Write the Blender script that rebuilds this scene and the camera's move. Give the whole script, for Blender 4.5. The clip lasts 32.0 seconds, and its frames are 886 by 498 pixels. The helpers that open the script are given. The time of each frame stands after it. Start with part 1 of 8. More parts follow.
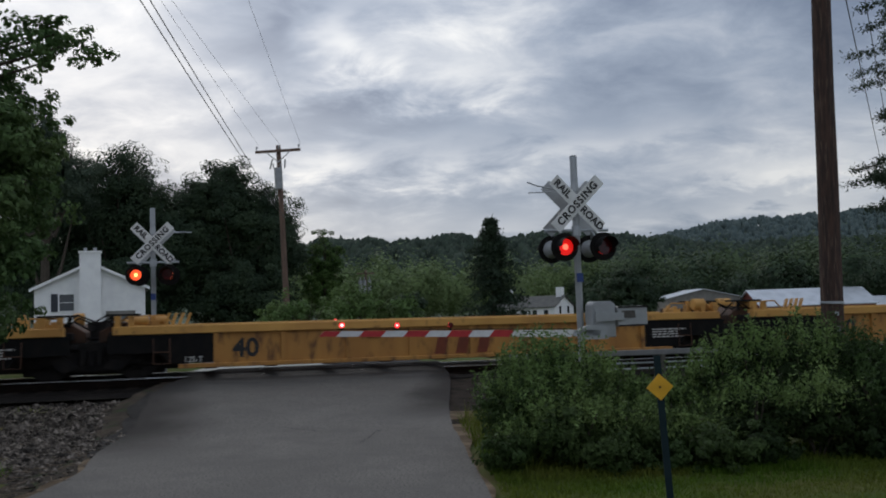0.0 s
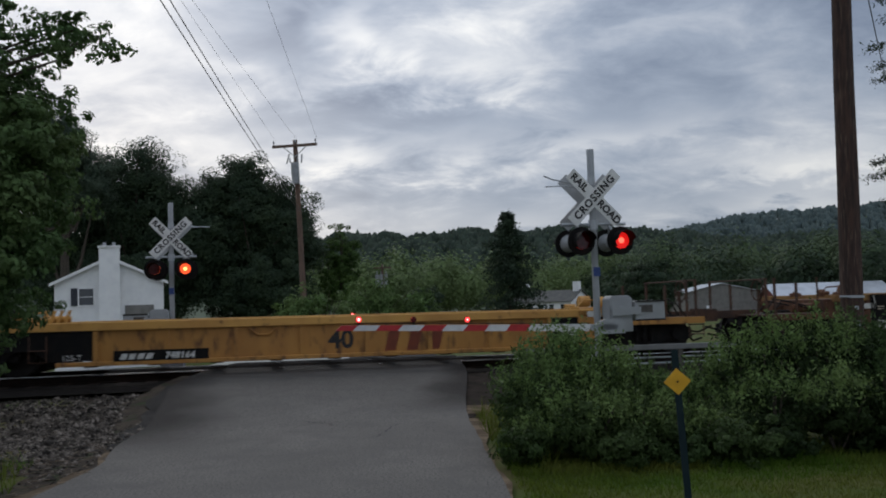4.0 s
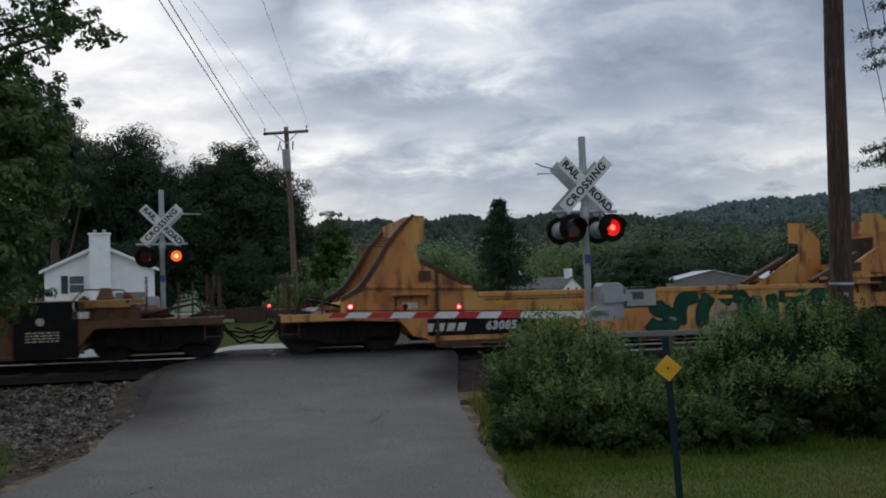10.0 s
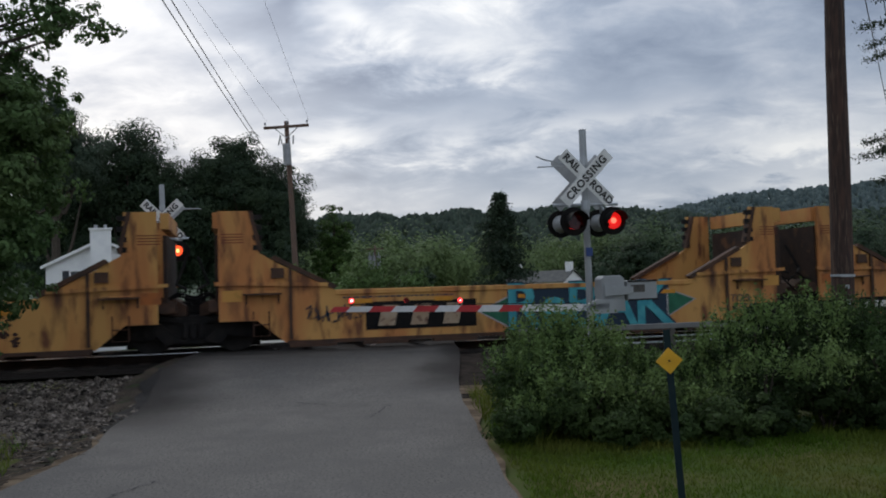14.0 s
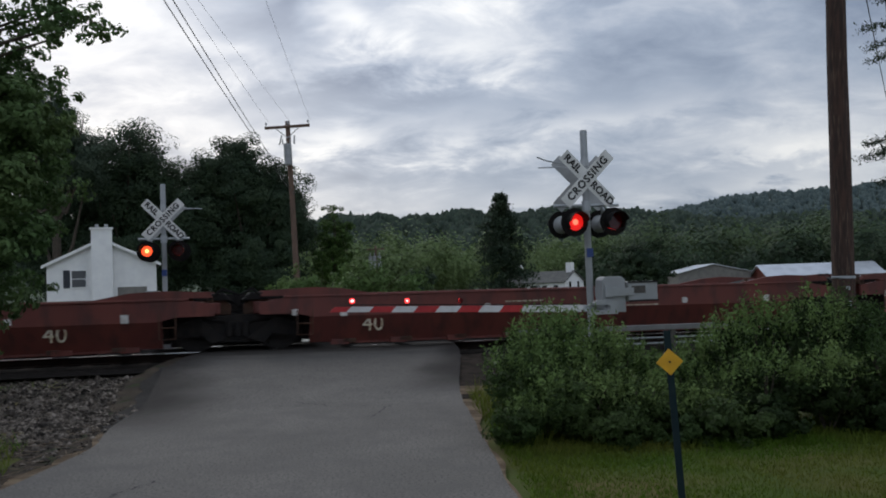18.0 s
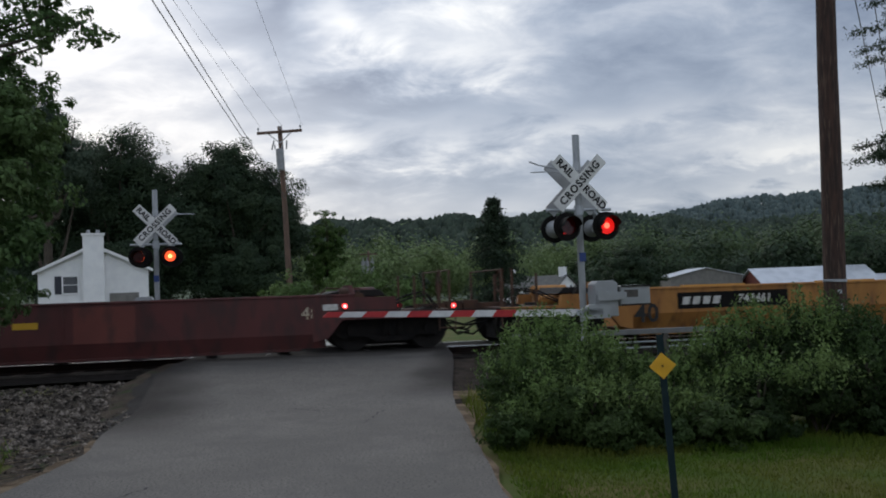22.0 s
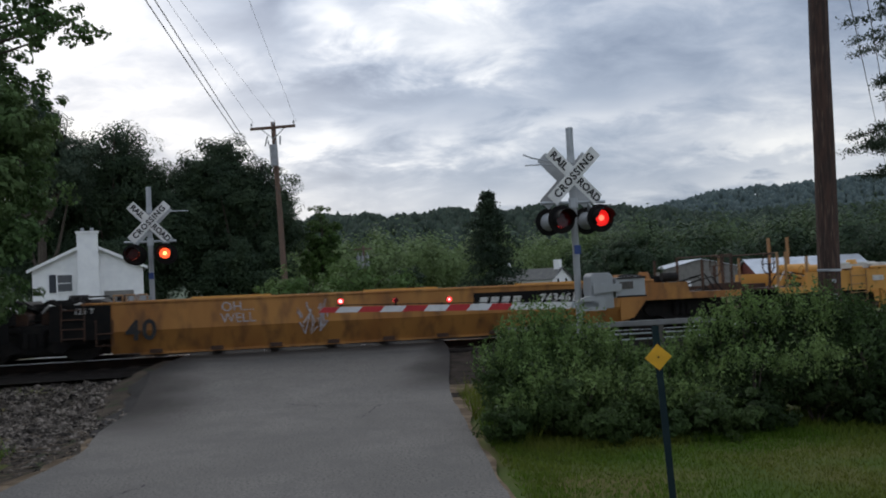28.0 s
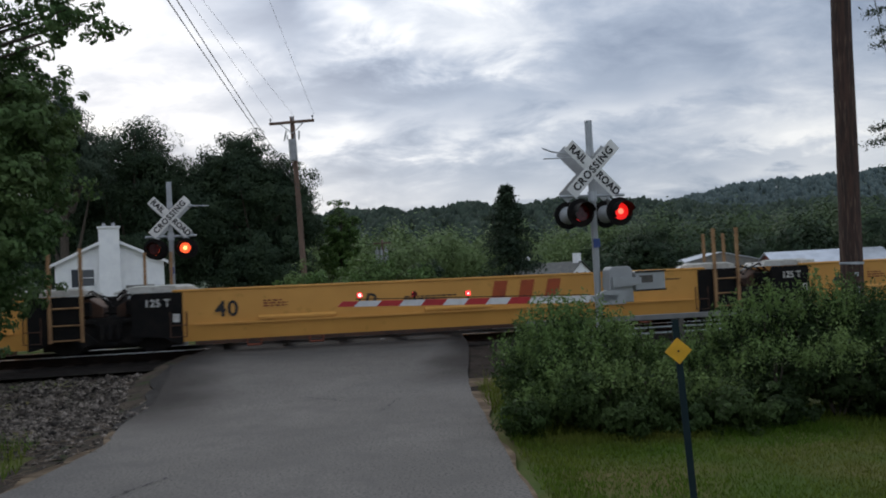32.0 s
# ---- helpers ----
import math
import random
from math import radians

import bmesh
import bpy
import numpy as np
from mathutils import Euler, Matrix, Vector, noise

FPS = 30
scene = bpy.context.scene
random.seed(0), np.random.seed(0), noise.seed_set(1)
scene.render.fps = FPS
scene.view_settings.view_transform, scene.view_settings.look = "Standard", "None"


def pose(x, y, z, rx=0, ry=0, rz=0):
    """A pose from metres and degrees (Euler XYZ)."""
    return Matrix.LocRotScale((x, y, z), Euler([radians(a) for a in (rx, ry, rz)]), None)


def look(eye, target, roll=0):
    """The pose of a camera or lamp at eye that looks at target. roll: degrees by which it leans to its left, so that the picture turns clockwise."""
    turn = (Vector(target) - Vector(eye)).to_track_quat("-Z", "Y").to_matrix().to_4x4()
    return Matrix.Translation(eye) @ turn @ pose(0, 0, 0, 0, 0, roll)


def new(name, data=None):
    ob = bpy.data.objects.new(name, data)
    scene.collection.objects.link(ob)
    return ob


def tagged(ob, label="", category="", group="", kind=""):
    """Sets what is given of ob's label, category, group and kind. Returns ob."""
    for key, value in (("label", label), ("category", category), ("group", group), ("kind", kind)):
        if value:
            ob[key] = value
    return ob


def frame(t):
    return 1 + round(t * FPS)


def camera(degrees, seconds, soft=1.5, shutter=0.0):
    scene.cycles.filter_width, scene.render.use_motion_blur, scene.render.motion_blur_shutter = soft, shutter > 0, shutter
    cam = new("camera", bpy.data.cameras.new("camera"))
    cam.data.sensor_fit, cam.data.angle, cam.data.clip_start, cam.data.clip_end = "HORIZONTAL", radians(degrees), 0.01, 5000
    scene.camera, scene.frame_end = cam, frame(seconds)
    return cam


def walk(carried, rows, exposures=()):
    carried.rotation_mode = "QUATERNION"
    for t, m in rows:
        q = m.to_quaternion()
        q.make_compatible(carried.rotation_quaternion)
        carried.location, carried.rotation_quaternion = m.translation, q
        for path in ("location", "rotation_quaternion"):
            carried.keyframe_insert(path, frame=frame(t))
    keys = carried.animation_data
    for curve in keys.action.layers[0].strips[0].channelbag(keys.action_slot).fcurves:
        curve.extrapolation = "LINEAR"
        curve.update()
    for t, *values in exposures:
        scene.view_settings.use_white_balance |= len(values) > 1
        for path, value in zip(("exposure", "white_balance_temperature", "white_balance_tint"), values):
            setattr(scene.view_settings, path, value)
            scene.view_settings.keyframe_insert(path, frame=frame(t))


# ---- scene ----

# ---------------------------------------------------------------- camera
EYE = (0.0, 0.0, 1.32)
cam = camera(53.2, 32.0, soft=1.9, shutter=0.12)
# seconds, yaw, pitch, roll of the hand-held camera
TURNS = [
    (0.0, 0.15, 3.77, 1.98), (0.5, 0.19, 3.93, 1.99), (1.0, 0.11, 4.24, 2.22), (1.5, 0.26, 4.55, 2.17), (2.0, 0.32, 4.77, 1.95),
    (2.5, 0.35, 4.80, 2.10), (3.0, 0.24, 4.63, 2.07), (3.5, 1.07, 3.74, 2.15), (5.5, 1.23, 3.13, 1.77), (6.0, 0.61, 2.86, 2.26),
    (6.5, 0.67, 2.81, 2.20), (7.0, 0.51, 2.78, 2.24), (7.5, 0.45, 2.68, 2.29), (8.0, 0.69, 2.60, 2.18), (8.5, 0.80, 2.60, 2.14),
    (9.0, 0.87, 2.73, 2.27), (9.5, 0.75, 2.72, 2.12), (10.0, 0.68, 2.59, 2.02), (10.5, 0.64, 2.51, 2.01), (11.0, 0.61, 2.48, 2.09),
    (11.5, 0.72, 2.61, 2.14), (12.0, 0.72, 2.60, 2.11), (12.5, 0.70, 2.40, 2.09), (13.0, 0.69, 2.23, 2.17), (13.5, 0.68, 2.13, 2.20),
    (14.0, 0.75, 2.18, 2.25), (14.5, 1.11, 2.17, 2.13), (16.5, 0.92, 2.45, 1.88), (17.0, 0.89, 2.38, 2.01), (17.5, 0.81, 2.27, 2.10),
    (18.0, 0.79, 2.21, 2.10), (18.5, 0.76, 2.25, 2.07), (19.0, 0.76, 2.34, 2.19), (19.5, 0.65, 2.52, 2.22), (20.0, 0.60, 2.43, 2.22),
    (20.5, 0.60, 2.37, 2.20), (21.0, 0.55, 2.39, 2.19), (21.5, 0.44, 2.51, 2.23), (22.0, 0.33, 2.50, 2.30), (22.5, 0.27, 2.30, 2.35),
    (23.0, 0.46, 1.70, 2.31), (23.5, 0.69, 1.23, 2.42), (24.0, 0.75, 1.39, 2.58), (24.5, 0.58, 1.48, 2.74), (25.0, 0.35, 1.57, 2.92),
    (25.5, 0.16, 1.68, 3.00), (27.5, -0.01, 2.05, 2.96), (28.0, 0.03, 2.10, 2.95), (28.5, 0.10, 2.02, 3.05), (29.0, 0.15, 1.71, 3.02),
    (29.5, 1.26, 1.30, 2.76), (30.0, 1.72, 0.92, 2.38), (30.5, 1.76, 0.99, 2.35), (31.0, 1.35, 1.35, 2.69), (31.5, 1.29, 1.61, 2.80),
    (32.0, 1.25, 1.77, 3.06)]
walk(cam, [(t, pose(*EYE, 90 + p, r, y)) for t, y, p, r in TURNS],
     exposures=[(0.0, -0.03), (3.0, 0.0), (6.0, -0.05), (8.2, -0.05), (9.2, 0.09), (22.0, 0.17), (26.0, 0.26), (32.0, 0.28)])

# ---------------------------------------------------------------- track geometry
DC, T = 19.7, 0.25                      # the track's middle line is y = DC + T * x
CA = 1 / math.hypot(1, T)
ANG = math.degrees(math.atan(T))
GRADE, Z0 = -0.012, 0.07                # rail top falls slightly towards +u
SPEED = 10.8


def zr(u):
    return Z0 + GRADE * 14 * math.tanh(u / 14)


def trk(u, n=0.0, z=0.0):
    """World place of a point u along the track, n towards the camera's side, z over the rail top."""
    return Vector((u * CA + n * T * CA, DC + u * T * CA - n * CA, zr(u) + z))


def to_un(x, y):
    return (x + T * (y - DC)) * CA, (DC + T * x - y) * CA


def track_pose(u, n=0.0, z=0.0, length=1.0):
    """The pose of a thing on the track whose first end is at u and whose other end is length further on."""
    p, q = trk(u, n, z), trk(u + length, n, z)
    return pose(p.x, p.y, p.z, 0, -math.degrees(math.atan((q.z - p.z) / length)), ANG)


# ---------------------------------------------------------------- world and light
world = bpy.data.worlds.new("world")
scene.world = world
world.use_nodes = True
SUN_EL, SUN_AZ = 15.0, -21.0            # low evening sun behind cloud, ahead to the left


# thinner (+) and thicker (-) parts of the cloud sheet: azimuth, elevation, half widths in degrees, amount
CLOUDS = ((-21, 13, 7.5, 4.5, 0.145), (-14, 9, 7, 2.2, 0.03), (-24, 20, 8, 3, 0.05), (-9.7, 18, 4, 2.6, -0.12), (-8, 12.6, 6.5, 1.5, -0.10), (-5, 17, 2.6, 1.8, 0.18),
          (-6.5, 9.4, 5, 1.6, 0.17), (-1.5, 12.2, 4.5, 1.2, -0.07), (2.5, 14.6, 3.4, 1.7, 0.08), (5, 20, 6, 2.5, 0.07), (13, 12.8, 8, 3.0, -0.065),
          (1, 7.2, 9, 1.3, -0.06), (20.5, 7.6, 4, 0.7, 0.09), (20, 5.2, 6, 0.8, 0.08), (10, 10.2, 7, 0.9, 0.06), (4, 4.6, 8, 0.8, 0.05), (18, 17, 8, 4, -0.05))


def build_world():
    nt = world.node_tree
    n, l = nt.nodes, nt.links
    n.clear()
    out = n.new("ShaderNodeOutputWorld")
    bg = n.new("ShaderNodeBackground")
    sky = n.new("ShaderNodeTexSky")
    sky.sky_type, sky.sun_disc = "NISHITA", False
    sky.sun_elevation, sky.sun_rotation = radians(SUN_EL), radians(SUN_AZ)
    co = n.new("ShaderNodeTexCoord")
    sep = n.new("ShaderNodeSeparateXYZ")
    l.new(co.outputs["Generated"], sep.inputs[0])

    def m(op, a, b=None, clamp=False):
        k = n.new("ShaderNodeMath")
        k.operation, k.use_clamp = op, clamp
        for i, v in enumerate((a, b)):
            if v is None:
                continue
            if isinstance(v, (int, float)):
                k.inputs[i].default_value = v
            else:
                l.new(v, k.inputs[i])
        return k.outputs[0]

    zc = m("ADD", m("MAXIMUM", sep.outputs[2], 0.0), 0.34)
    px, py = m("DIVIDE", sep.outputs[0], zc), m("DIVIDE", sep.outputs[1], zc)
    cmb = n.new("ShaderNodeCombineXYZ")
    l.new(px, cmb.inputs[0])
    l.new(py, cmb.inputs[1])
    cmb.inputs[2].default_value = 2.35

    def noise_tex(scale, detail, rough, distort, vec):
        k = n.new("ShaderNodeTexNoise")
        k.inputs["Scale"].default_value, k.inputs["Detail"].default_value = scale, detail
        k.inputs["Roughness"].default_value, k.inputs["Distortion"].default_value = rough, distort
        l.new(vec, k.inputs["Vector"])
        return k.outputs["Fac"]

    mp = n.new("ShaderNodeMapping")
    mp.inputs["Scale"].default_value = (1.15, 1.5, 1.0)
    mp.inputs["Rotation"].default_value = (0, 0, radians(6))
    mp.inputs["Location"].default_value = (4.36, 2.16, 0)
    l.new(cmb.outputs[0], mp.inputs[0])
    big = noise_tex(1.5, 3, 0.5, 0.3, mp.outputs[0])
    fine = noise_tex(4.6, 7, 0.6, 0.35, mp.outputs[0])
    warp = noise_tex(3.1, 4, 0.55, 0.2, mp.outputs[0])
    f = m("ADD", m("ADD", m("MULTIPLY", big, 0.52), m("MULTIPLY", fine, 0.42)), 0.02)
    # thin and thick parts of the cloud sheet: azimuth, elevation, half widths in degrees, thinness
    deg = 180 / math.pi
    az = m("ADD", m("MULTIPLY", m("ARCTAN2", sep.outputs[0], sep.outputs[1]), deg), m("MULTIPLY", m("SUBTRACT", warp, 0.5), 16.0))
    el = m("ADD", m("MULTIPLY", m("ARCSINE", sep.outputs[2]), deg), m("MULTIPLY", m("SUBTRACT", fine, 0.5), 7.0))
    for a0, e0, wa, we, amt in CLOUDS:
        da = m("DIVIDE", m("SUBTRACT", az, a0), wa)
        de = m("DIVIDE", m("SUBTRACT", el, e0), we)
        g = m("EXPONENT", m("MULTIPLY", m("ADD", m("MULTIPLY", da, da), m("MULTIPLY", de, de)), -1.0))
        f = m("ADD", f, m("MULTIPLY", g, amt))
    ramp = n.new("ShaderNodeValToRGB")
    e = ramp.color_ramp.elements
    e[0].position, e[0].color = 0.32, (0.25, 0.31, 0.43, 1)
    e[1].position, e[1].color = 0.68, (1.06, 1.07, 1.08, 1)
    for p, c in ((0.44, (0.41, 0.48, 0.605, 1)), (0.51, (0.55, 0.61, 0.72, 1)), (0.59, (0.78, 0.82, 0.89, 1))):
        k = e.new(p)
        k.color = c
    l.new(f, ramp.inputs[0])
    # the cloud sheet is thinner and brighter towards the hidden sun
    dot = n.new("ShaderNodeVectorMath")
    dot.operation = "DOT_PRODUCT"
    d = (math.sin(radians(SUN_AZ)) * math.cos(radians(SUN_EL)), math.cos(radians(SUN_AZ)) * math.cos(radians(SUN_EL)), math.sin(radians(SUN_EL)))
    dot.inputs[1].default_value = d
    l.new(co.outputs["Generated"], dot.inputs[0])
    half = m("MULTIPLY", m("ADD", dot.outputs["Value"], 1.0), 0.5)
    near = m("POWER", m("MAXIMUM", dot.outputs["Value"], 0.0), 7.0)
    # an overcast sky is brighter overhead than at the horizon
    glow = m("ADD", m("ADD", 0.62, m("MULTIPLY", m("MAXIMUM", sep.outputs[2], 0.0), 0.55)), m("ADD", m("MULTIPLY", m("SUBTRACT", 1.0, half), 0.24), m("MULTIPLY", near, 0.26)))
    mul = n.new("ShaderNodeVectorMath")
    mul.operation = "SCALE"
    l.new(ramp.outputs[0], mul.inputs[0])
    l.new(glow, mul.inputs["Scale"])
    skys = n.new("ShaderNodeVectorMath")
    skys.operation = "SCALE"
    skys.inputs["Scale"].default_value = 0.06
    l.new(sky.outputs[0], skys.inputs[0])
    mix = n.new("ShaderNodeMix")
    mix.data_type = "RGBA"
    mix.inputs["Factor"].default_value = 0.9
    l.new(skys.outputs[0], mix.inputs["A"])
    l.new(mul.outputs[0], mix.inputs["B"])
    l.new(mix.outputs["Result"], bg.inputs["Color"])
    bg.inputs["Strength"].default_value = 1.0
    l.new(bg.outputs[0], out.inputs[0])


build_world()
sun_data = bpy.data.lights.new("sun", "SUN")
sun_data.energy, sun_data.angle, sun_data.color = 0.5, radians(18), (1.0, 0.95, 0.88)
sun = new("sun", sun_data)
_az, _el = radians(SUN_AZ), radians(SUN_EL + 20)
sun.matrix_world = look((0, 0, 40), Vector((0, 0, 40)) - Vector((math.sin(_az) * math.cos(_el), math.cos(_az) * math.cos(_el), math.sin(_el))))


# ---------------------------------------------------------------- materials
def mat(name, color, rough=0.7, metal=0.0, color2=None, scale=3.0, detail=6.0, bump=0.0, bump_scale=40.0, mixlo=0.4, mixhi=0.65,
        color3=None, scale3=14.0, lo3=0.55, hi3=0.7, color4=None, scale4=1.4, lo4=0.56, hi4=0.66, rand=0.0, island=0.0, emit=0.0, spec=0.4, stretch=(1, 1, 1)):
    """A surface of two or three colours mixed by noise at two scales, with fine relief."""
    mt = bpy.data.materials.new(name)
    mt.use_nodes = True
    nt = mt.node_tree
    n, l = nt.nodes, nt.links
    b = n["Principled BSDF"]
    b.inputs["Roughness"].default_value, b.inputs["Metallic"].default_value = rough, metal
    b.inputs["Specular IOR Level"].default_value = spec
    co = n.new("ShaderNodeTexCoord")
    mp = n.new("ShaderNodeMapping")
    mp.inputs["Scale"].default_value = stretch
    l.new(co.outputs["Object"], mp.inputs[0])

    def nz(s, d=6.0):
        k = n.new("ShaderNodeTexNoise")
        k.inputs["Scale"].default_value, k.inputs["Detail"].default_value = s, d
        l.new(mp.outputs[0], k.inputs["Vector"])
        return k.outputs["Fac"]

    def rng(v, lo, hi):
        k = n.new("ShaderNodeMapRange")
        k.inputs[1].default_value, k.inputs[2].default_value = lo, hi
        l.new(v, k.inputs[0])
        return k.outputs[0]

    def mixc(f, a, c):
        k = n.new("ShaderNodeMix")
        k.data_type = "RGBA"
        l.new(f, k.inputs["Factor"])
        for s, v in (("A", a), ("B", c)):
            if isinstance(v, tuple):
                k.inputs[s].default_value = (*v, 1)
            else:
                l.new(v, k.inputs[s])
        return k.outputs["Result"]

    col = color
    if color2:
        col = mixc(rng(nz(scale, detail), mixlo, mixhi), col, color2)
    if color3:
        col = mixc(rng(nz(scale3, 8.0), lo3, hi3), col, color3)
    if color4:
        col = mixc(rng(nz(scale4, 10.0), lo4, hi4), col, color4)
    if rand or island:
        src = n.new("ShaderNodeObjectInfo").outputs["Random"] if rand else n.new("ShaderNodeNewGeometry").outputs["Random Per Island"]
        amt = rand or island
        hs = n.new("ShaderNodeHueSaturation")
        k = n.new("ShaderNodeMapRange")
        k.inputs[3].default_value, k.inputs[4].default_value = 1 - amt, 1 + amt
        l.new(src, k.inputs[0])
        l.new(k.outputs[0], hs.inputs["Value"])
        if isinstance(col, tuple):
            hs.inputs["Color"].default_value = (*col, 1)
        else:
            l.new(col, hs.inputs["Color"])
        col = hs.outputs[0]
    if isinstance(col, tuple):
        b.inputs["Base Color"].default_value = (*col, 1)
    else:
        l.new(col, b.inputs["Base Color"])
    if emit:
        b.inputs["Emission Strength"].default_value = emit
        b.inputs["Emission Color"].default_value = (*color, 1)
    if bump:
        k = n.new("ShaderNodeBump")
        k.inputs["Strength"].default_value, k.inputs["Distance"].default_value = bump, 0.02
        l.new(nz(bump_scale, 4.0), k.inputs["Height"])
        l.new(k.outputs[0], b.inputs["Normal"])
    return mt


def leaf_mat(name, a, c, var=0.35):
    m = mat(name, a, rough=0.6, color2=c, scale=0.6, detail=3.0, island=var, spec=0.12)
    nt = m.node_tree
    b, out = nt.nodes["Principled BSDF"], nt.nodes["Material Output"]
    tr, mx = nt.nodes.new("ShaderNodeBsdfTranslucent"), nt.nodes.new("ShaderNodeMixShader")
    nt.links.new(b.inputs["Base Color"].links[0].from_socket, tr.inputs["Color"])
    mx.inputs[0].default_value = 0.30
    nt.links.new(b.outputs[0], mx.inputs[1])
    nt.links.new(tr.outputs[0], mx.inputs[2])
    nt.links.new(mx.outputs[0], out.inputs["Surface"])
    return m


ASPHALT = mat("asphalt", (0.145, 0.134, 0.122), 0.9, spec=0.15, color2=(0.180, 0.166, 0.151), scale=0.75, bump=0.4, bump_scale=150, mixlo=0.35, mixhi=0.7,
              color3=(0.072, 0.068, 0.062), scale3=38.0, lo3=0.48, hi3=0.66, color4=(0.120, 0.112, 0.103), scale4=2.6, lo4=0.48, hi4=0.74)
ASPHALT_DARK = mat("asphalt_patch", (0.024, 0.023, 0.022), 0.9, spec=0.1, color2=(0.046, 0.043, 0.041), scale=1.5, bump=0.5, bump_scale=140)


def stain_asphalt(mt):
    """Oil and brake dust: the asphalt turns dark brown towards the rails and along its broken edges."""
    nt = mt.node_tree
    n, l = nt.nodes, nt.links
    b = n["Principled BSDF"]
    base = b.inputs["Base Color"].links[0].from_socket
    co = n.new("ShaderNodeTexCoord")
    sep = n.new("ShaderNodeSeparateXYZ")
    l.new(co.outputs["Object"], sep.inputs[0])
    x, y = sep.outputs[0], sep.outputs[1]

    def m(op, a, c):
        k = n.new("ShaderNodeMath")
        k.operation = op
        for i, v in enumerate((a, c)):
            if isinstance(v, (int, float)):
                k.inputs[i].default_value = v
            else:
                l.new(v, k.inputs[i])
        return k.outputs[0]

    def soft(v, lo, hi, a=0.0, c=1.0):
        k = n.new("ShaderNodeMapRange")
        k.interpolation_type = "SMOOTHSTEP"
        for i, q in enumerate((lo, hi, a, c)):
            k.inputs[i + 1].default_value = q
        l.new(v, k.inputs[0])
        return k.outputs[0]

    def nz(scale, detail, stretch):
        mp = n.new("ShaderNodeMapping")
        mp.inputs["Scale"].default_value = stretch
        l.new(co.outputs["Object"], mp.inputs[0])
        k = n.new("ShaderNodeTexNoise")
        k.inputs["Scale"].default_value, k.inputs["Detail"].default_value = scale, detail
        l.new(mp.outputs[0], k.inputs["Vector"])
        return m("SUBTRACT", k.outputs["Fac"], 0.5)

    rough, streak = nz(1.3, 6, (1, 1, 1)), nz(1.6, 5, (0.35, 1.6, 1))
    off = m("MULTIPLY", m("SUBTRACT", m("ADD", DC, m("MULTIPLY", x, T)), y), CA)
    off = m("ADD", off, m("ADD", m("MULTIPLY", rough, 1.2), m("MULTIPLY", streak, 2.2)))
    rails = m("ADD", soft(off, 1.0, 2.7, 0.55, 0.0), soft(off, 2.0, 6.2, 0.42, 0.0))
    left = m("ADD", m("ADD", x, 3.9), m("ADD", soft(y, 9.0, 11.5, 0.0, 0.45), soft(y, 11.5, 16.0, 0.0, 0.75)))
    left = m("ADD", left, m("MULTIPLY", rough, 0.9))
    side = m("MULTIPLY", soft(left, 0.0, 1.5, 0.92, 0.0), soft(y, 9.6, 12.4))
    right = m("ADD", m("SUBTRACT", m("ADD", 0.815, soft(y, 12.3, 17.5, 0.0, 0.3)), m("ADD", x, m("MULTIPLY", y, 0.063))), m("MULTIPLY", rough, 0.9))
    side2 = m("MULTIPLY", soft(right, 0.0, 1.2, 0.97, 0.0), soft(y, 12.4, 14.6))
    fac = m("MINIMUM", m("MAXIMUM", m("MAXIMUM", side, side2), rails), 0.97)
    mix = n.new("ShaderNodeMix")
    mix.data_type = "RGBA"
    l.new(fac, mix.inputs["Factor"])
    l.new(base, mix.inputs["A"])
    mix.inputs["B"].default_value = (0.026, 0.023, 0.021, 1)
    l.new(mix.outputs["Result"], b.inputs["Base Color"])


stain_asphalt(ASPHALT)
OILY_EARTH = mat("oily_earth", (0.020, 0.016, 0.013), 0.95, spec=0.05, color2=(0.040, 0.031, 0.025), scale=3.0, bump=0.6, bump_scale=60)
YARD = mat("pale_gravel", (0.34, 0.33, 0.30), 0.95, color2=(0.26, 0.26, 0.22), scale=0.8, bump=0.5, bump_scale=60)
CRACK = mat("crack", (0.042, 0.040, 0.039), 0.95)
FOREST_FLOOR = mat("forest_floor", (0.045, 0.070, 0.038), 0.95, color2=(0.06, 0.085, 0.045), scale=0.02)
GRASS_GROUND = mat("grass_ground", (0.055, 0.085, 0.018), 0.9, spec=0.1, color2=(0.105, 0.090, 0.034), scale=0.8, bump=0.6, bump_scale=30)
GRASS = leaf_mat("grass_blades", (0.070, 0.128, 0.013), (0.128, 0.132, 0.026), 0.3)
DIRT = mat("dirt", (0.10, 0.072, 0.047), 0.95, spec=0.1, color2=(0.20, 0.148, 0.098), scale=4.0, bump=0.8, bump_scale=60)
EARTH = mat("dark_earth", (0.040, 0.032, 0.025), 0.95, spec=0.1, color2=(0.075, 0.058, 0.043), scale=2.5, bump=0.8, bump_scale=50, color3=(0.03, 0.045, 0.018), scale3=3.5)
# dark ballast, taken near black: shade under the cars is put into it
BALLAST_SHADED = mat("ballast_bed", (0.012, 0.010, 0.009), 0.95, spec=0.03, color2=(0.022, 0.020, 0.018), scale=6, bump=0.9, bump_scale=40)
STONE = mat("ballast_stone", (0.140, 0.120, 0.102), 0.9, spec=0.15, color2=(0.040, 0.033, 0.027), scale=7.0, mixlo=0.42, mixhi=0.58, island=0.8, bump=0.4, bump_scale=60)
RAIL_SIDE = mat("rail_side", (0.020, 0.014, 0.011), 0.9, spec=0.05, color2=(0.014, 0.011, 0.010), scale=6, bump=0.3)
RAIL_TOP = mat("rail_top", (0.62, 0.62, 0.63), 0.3, 1.0)
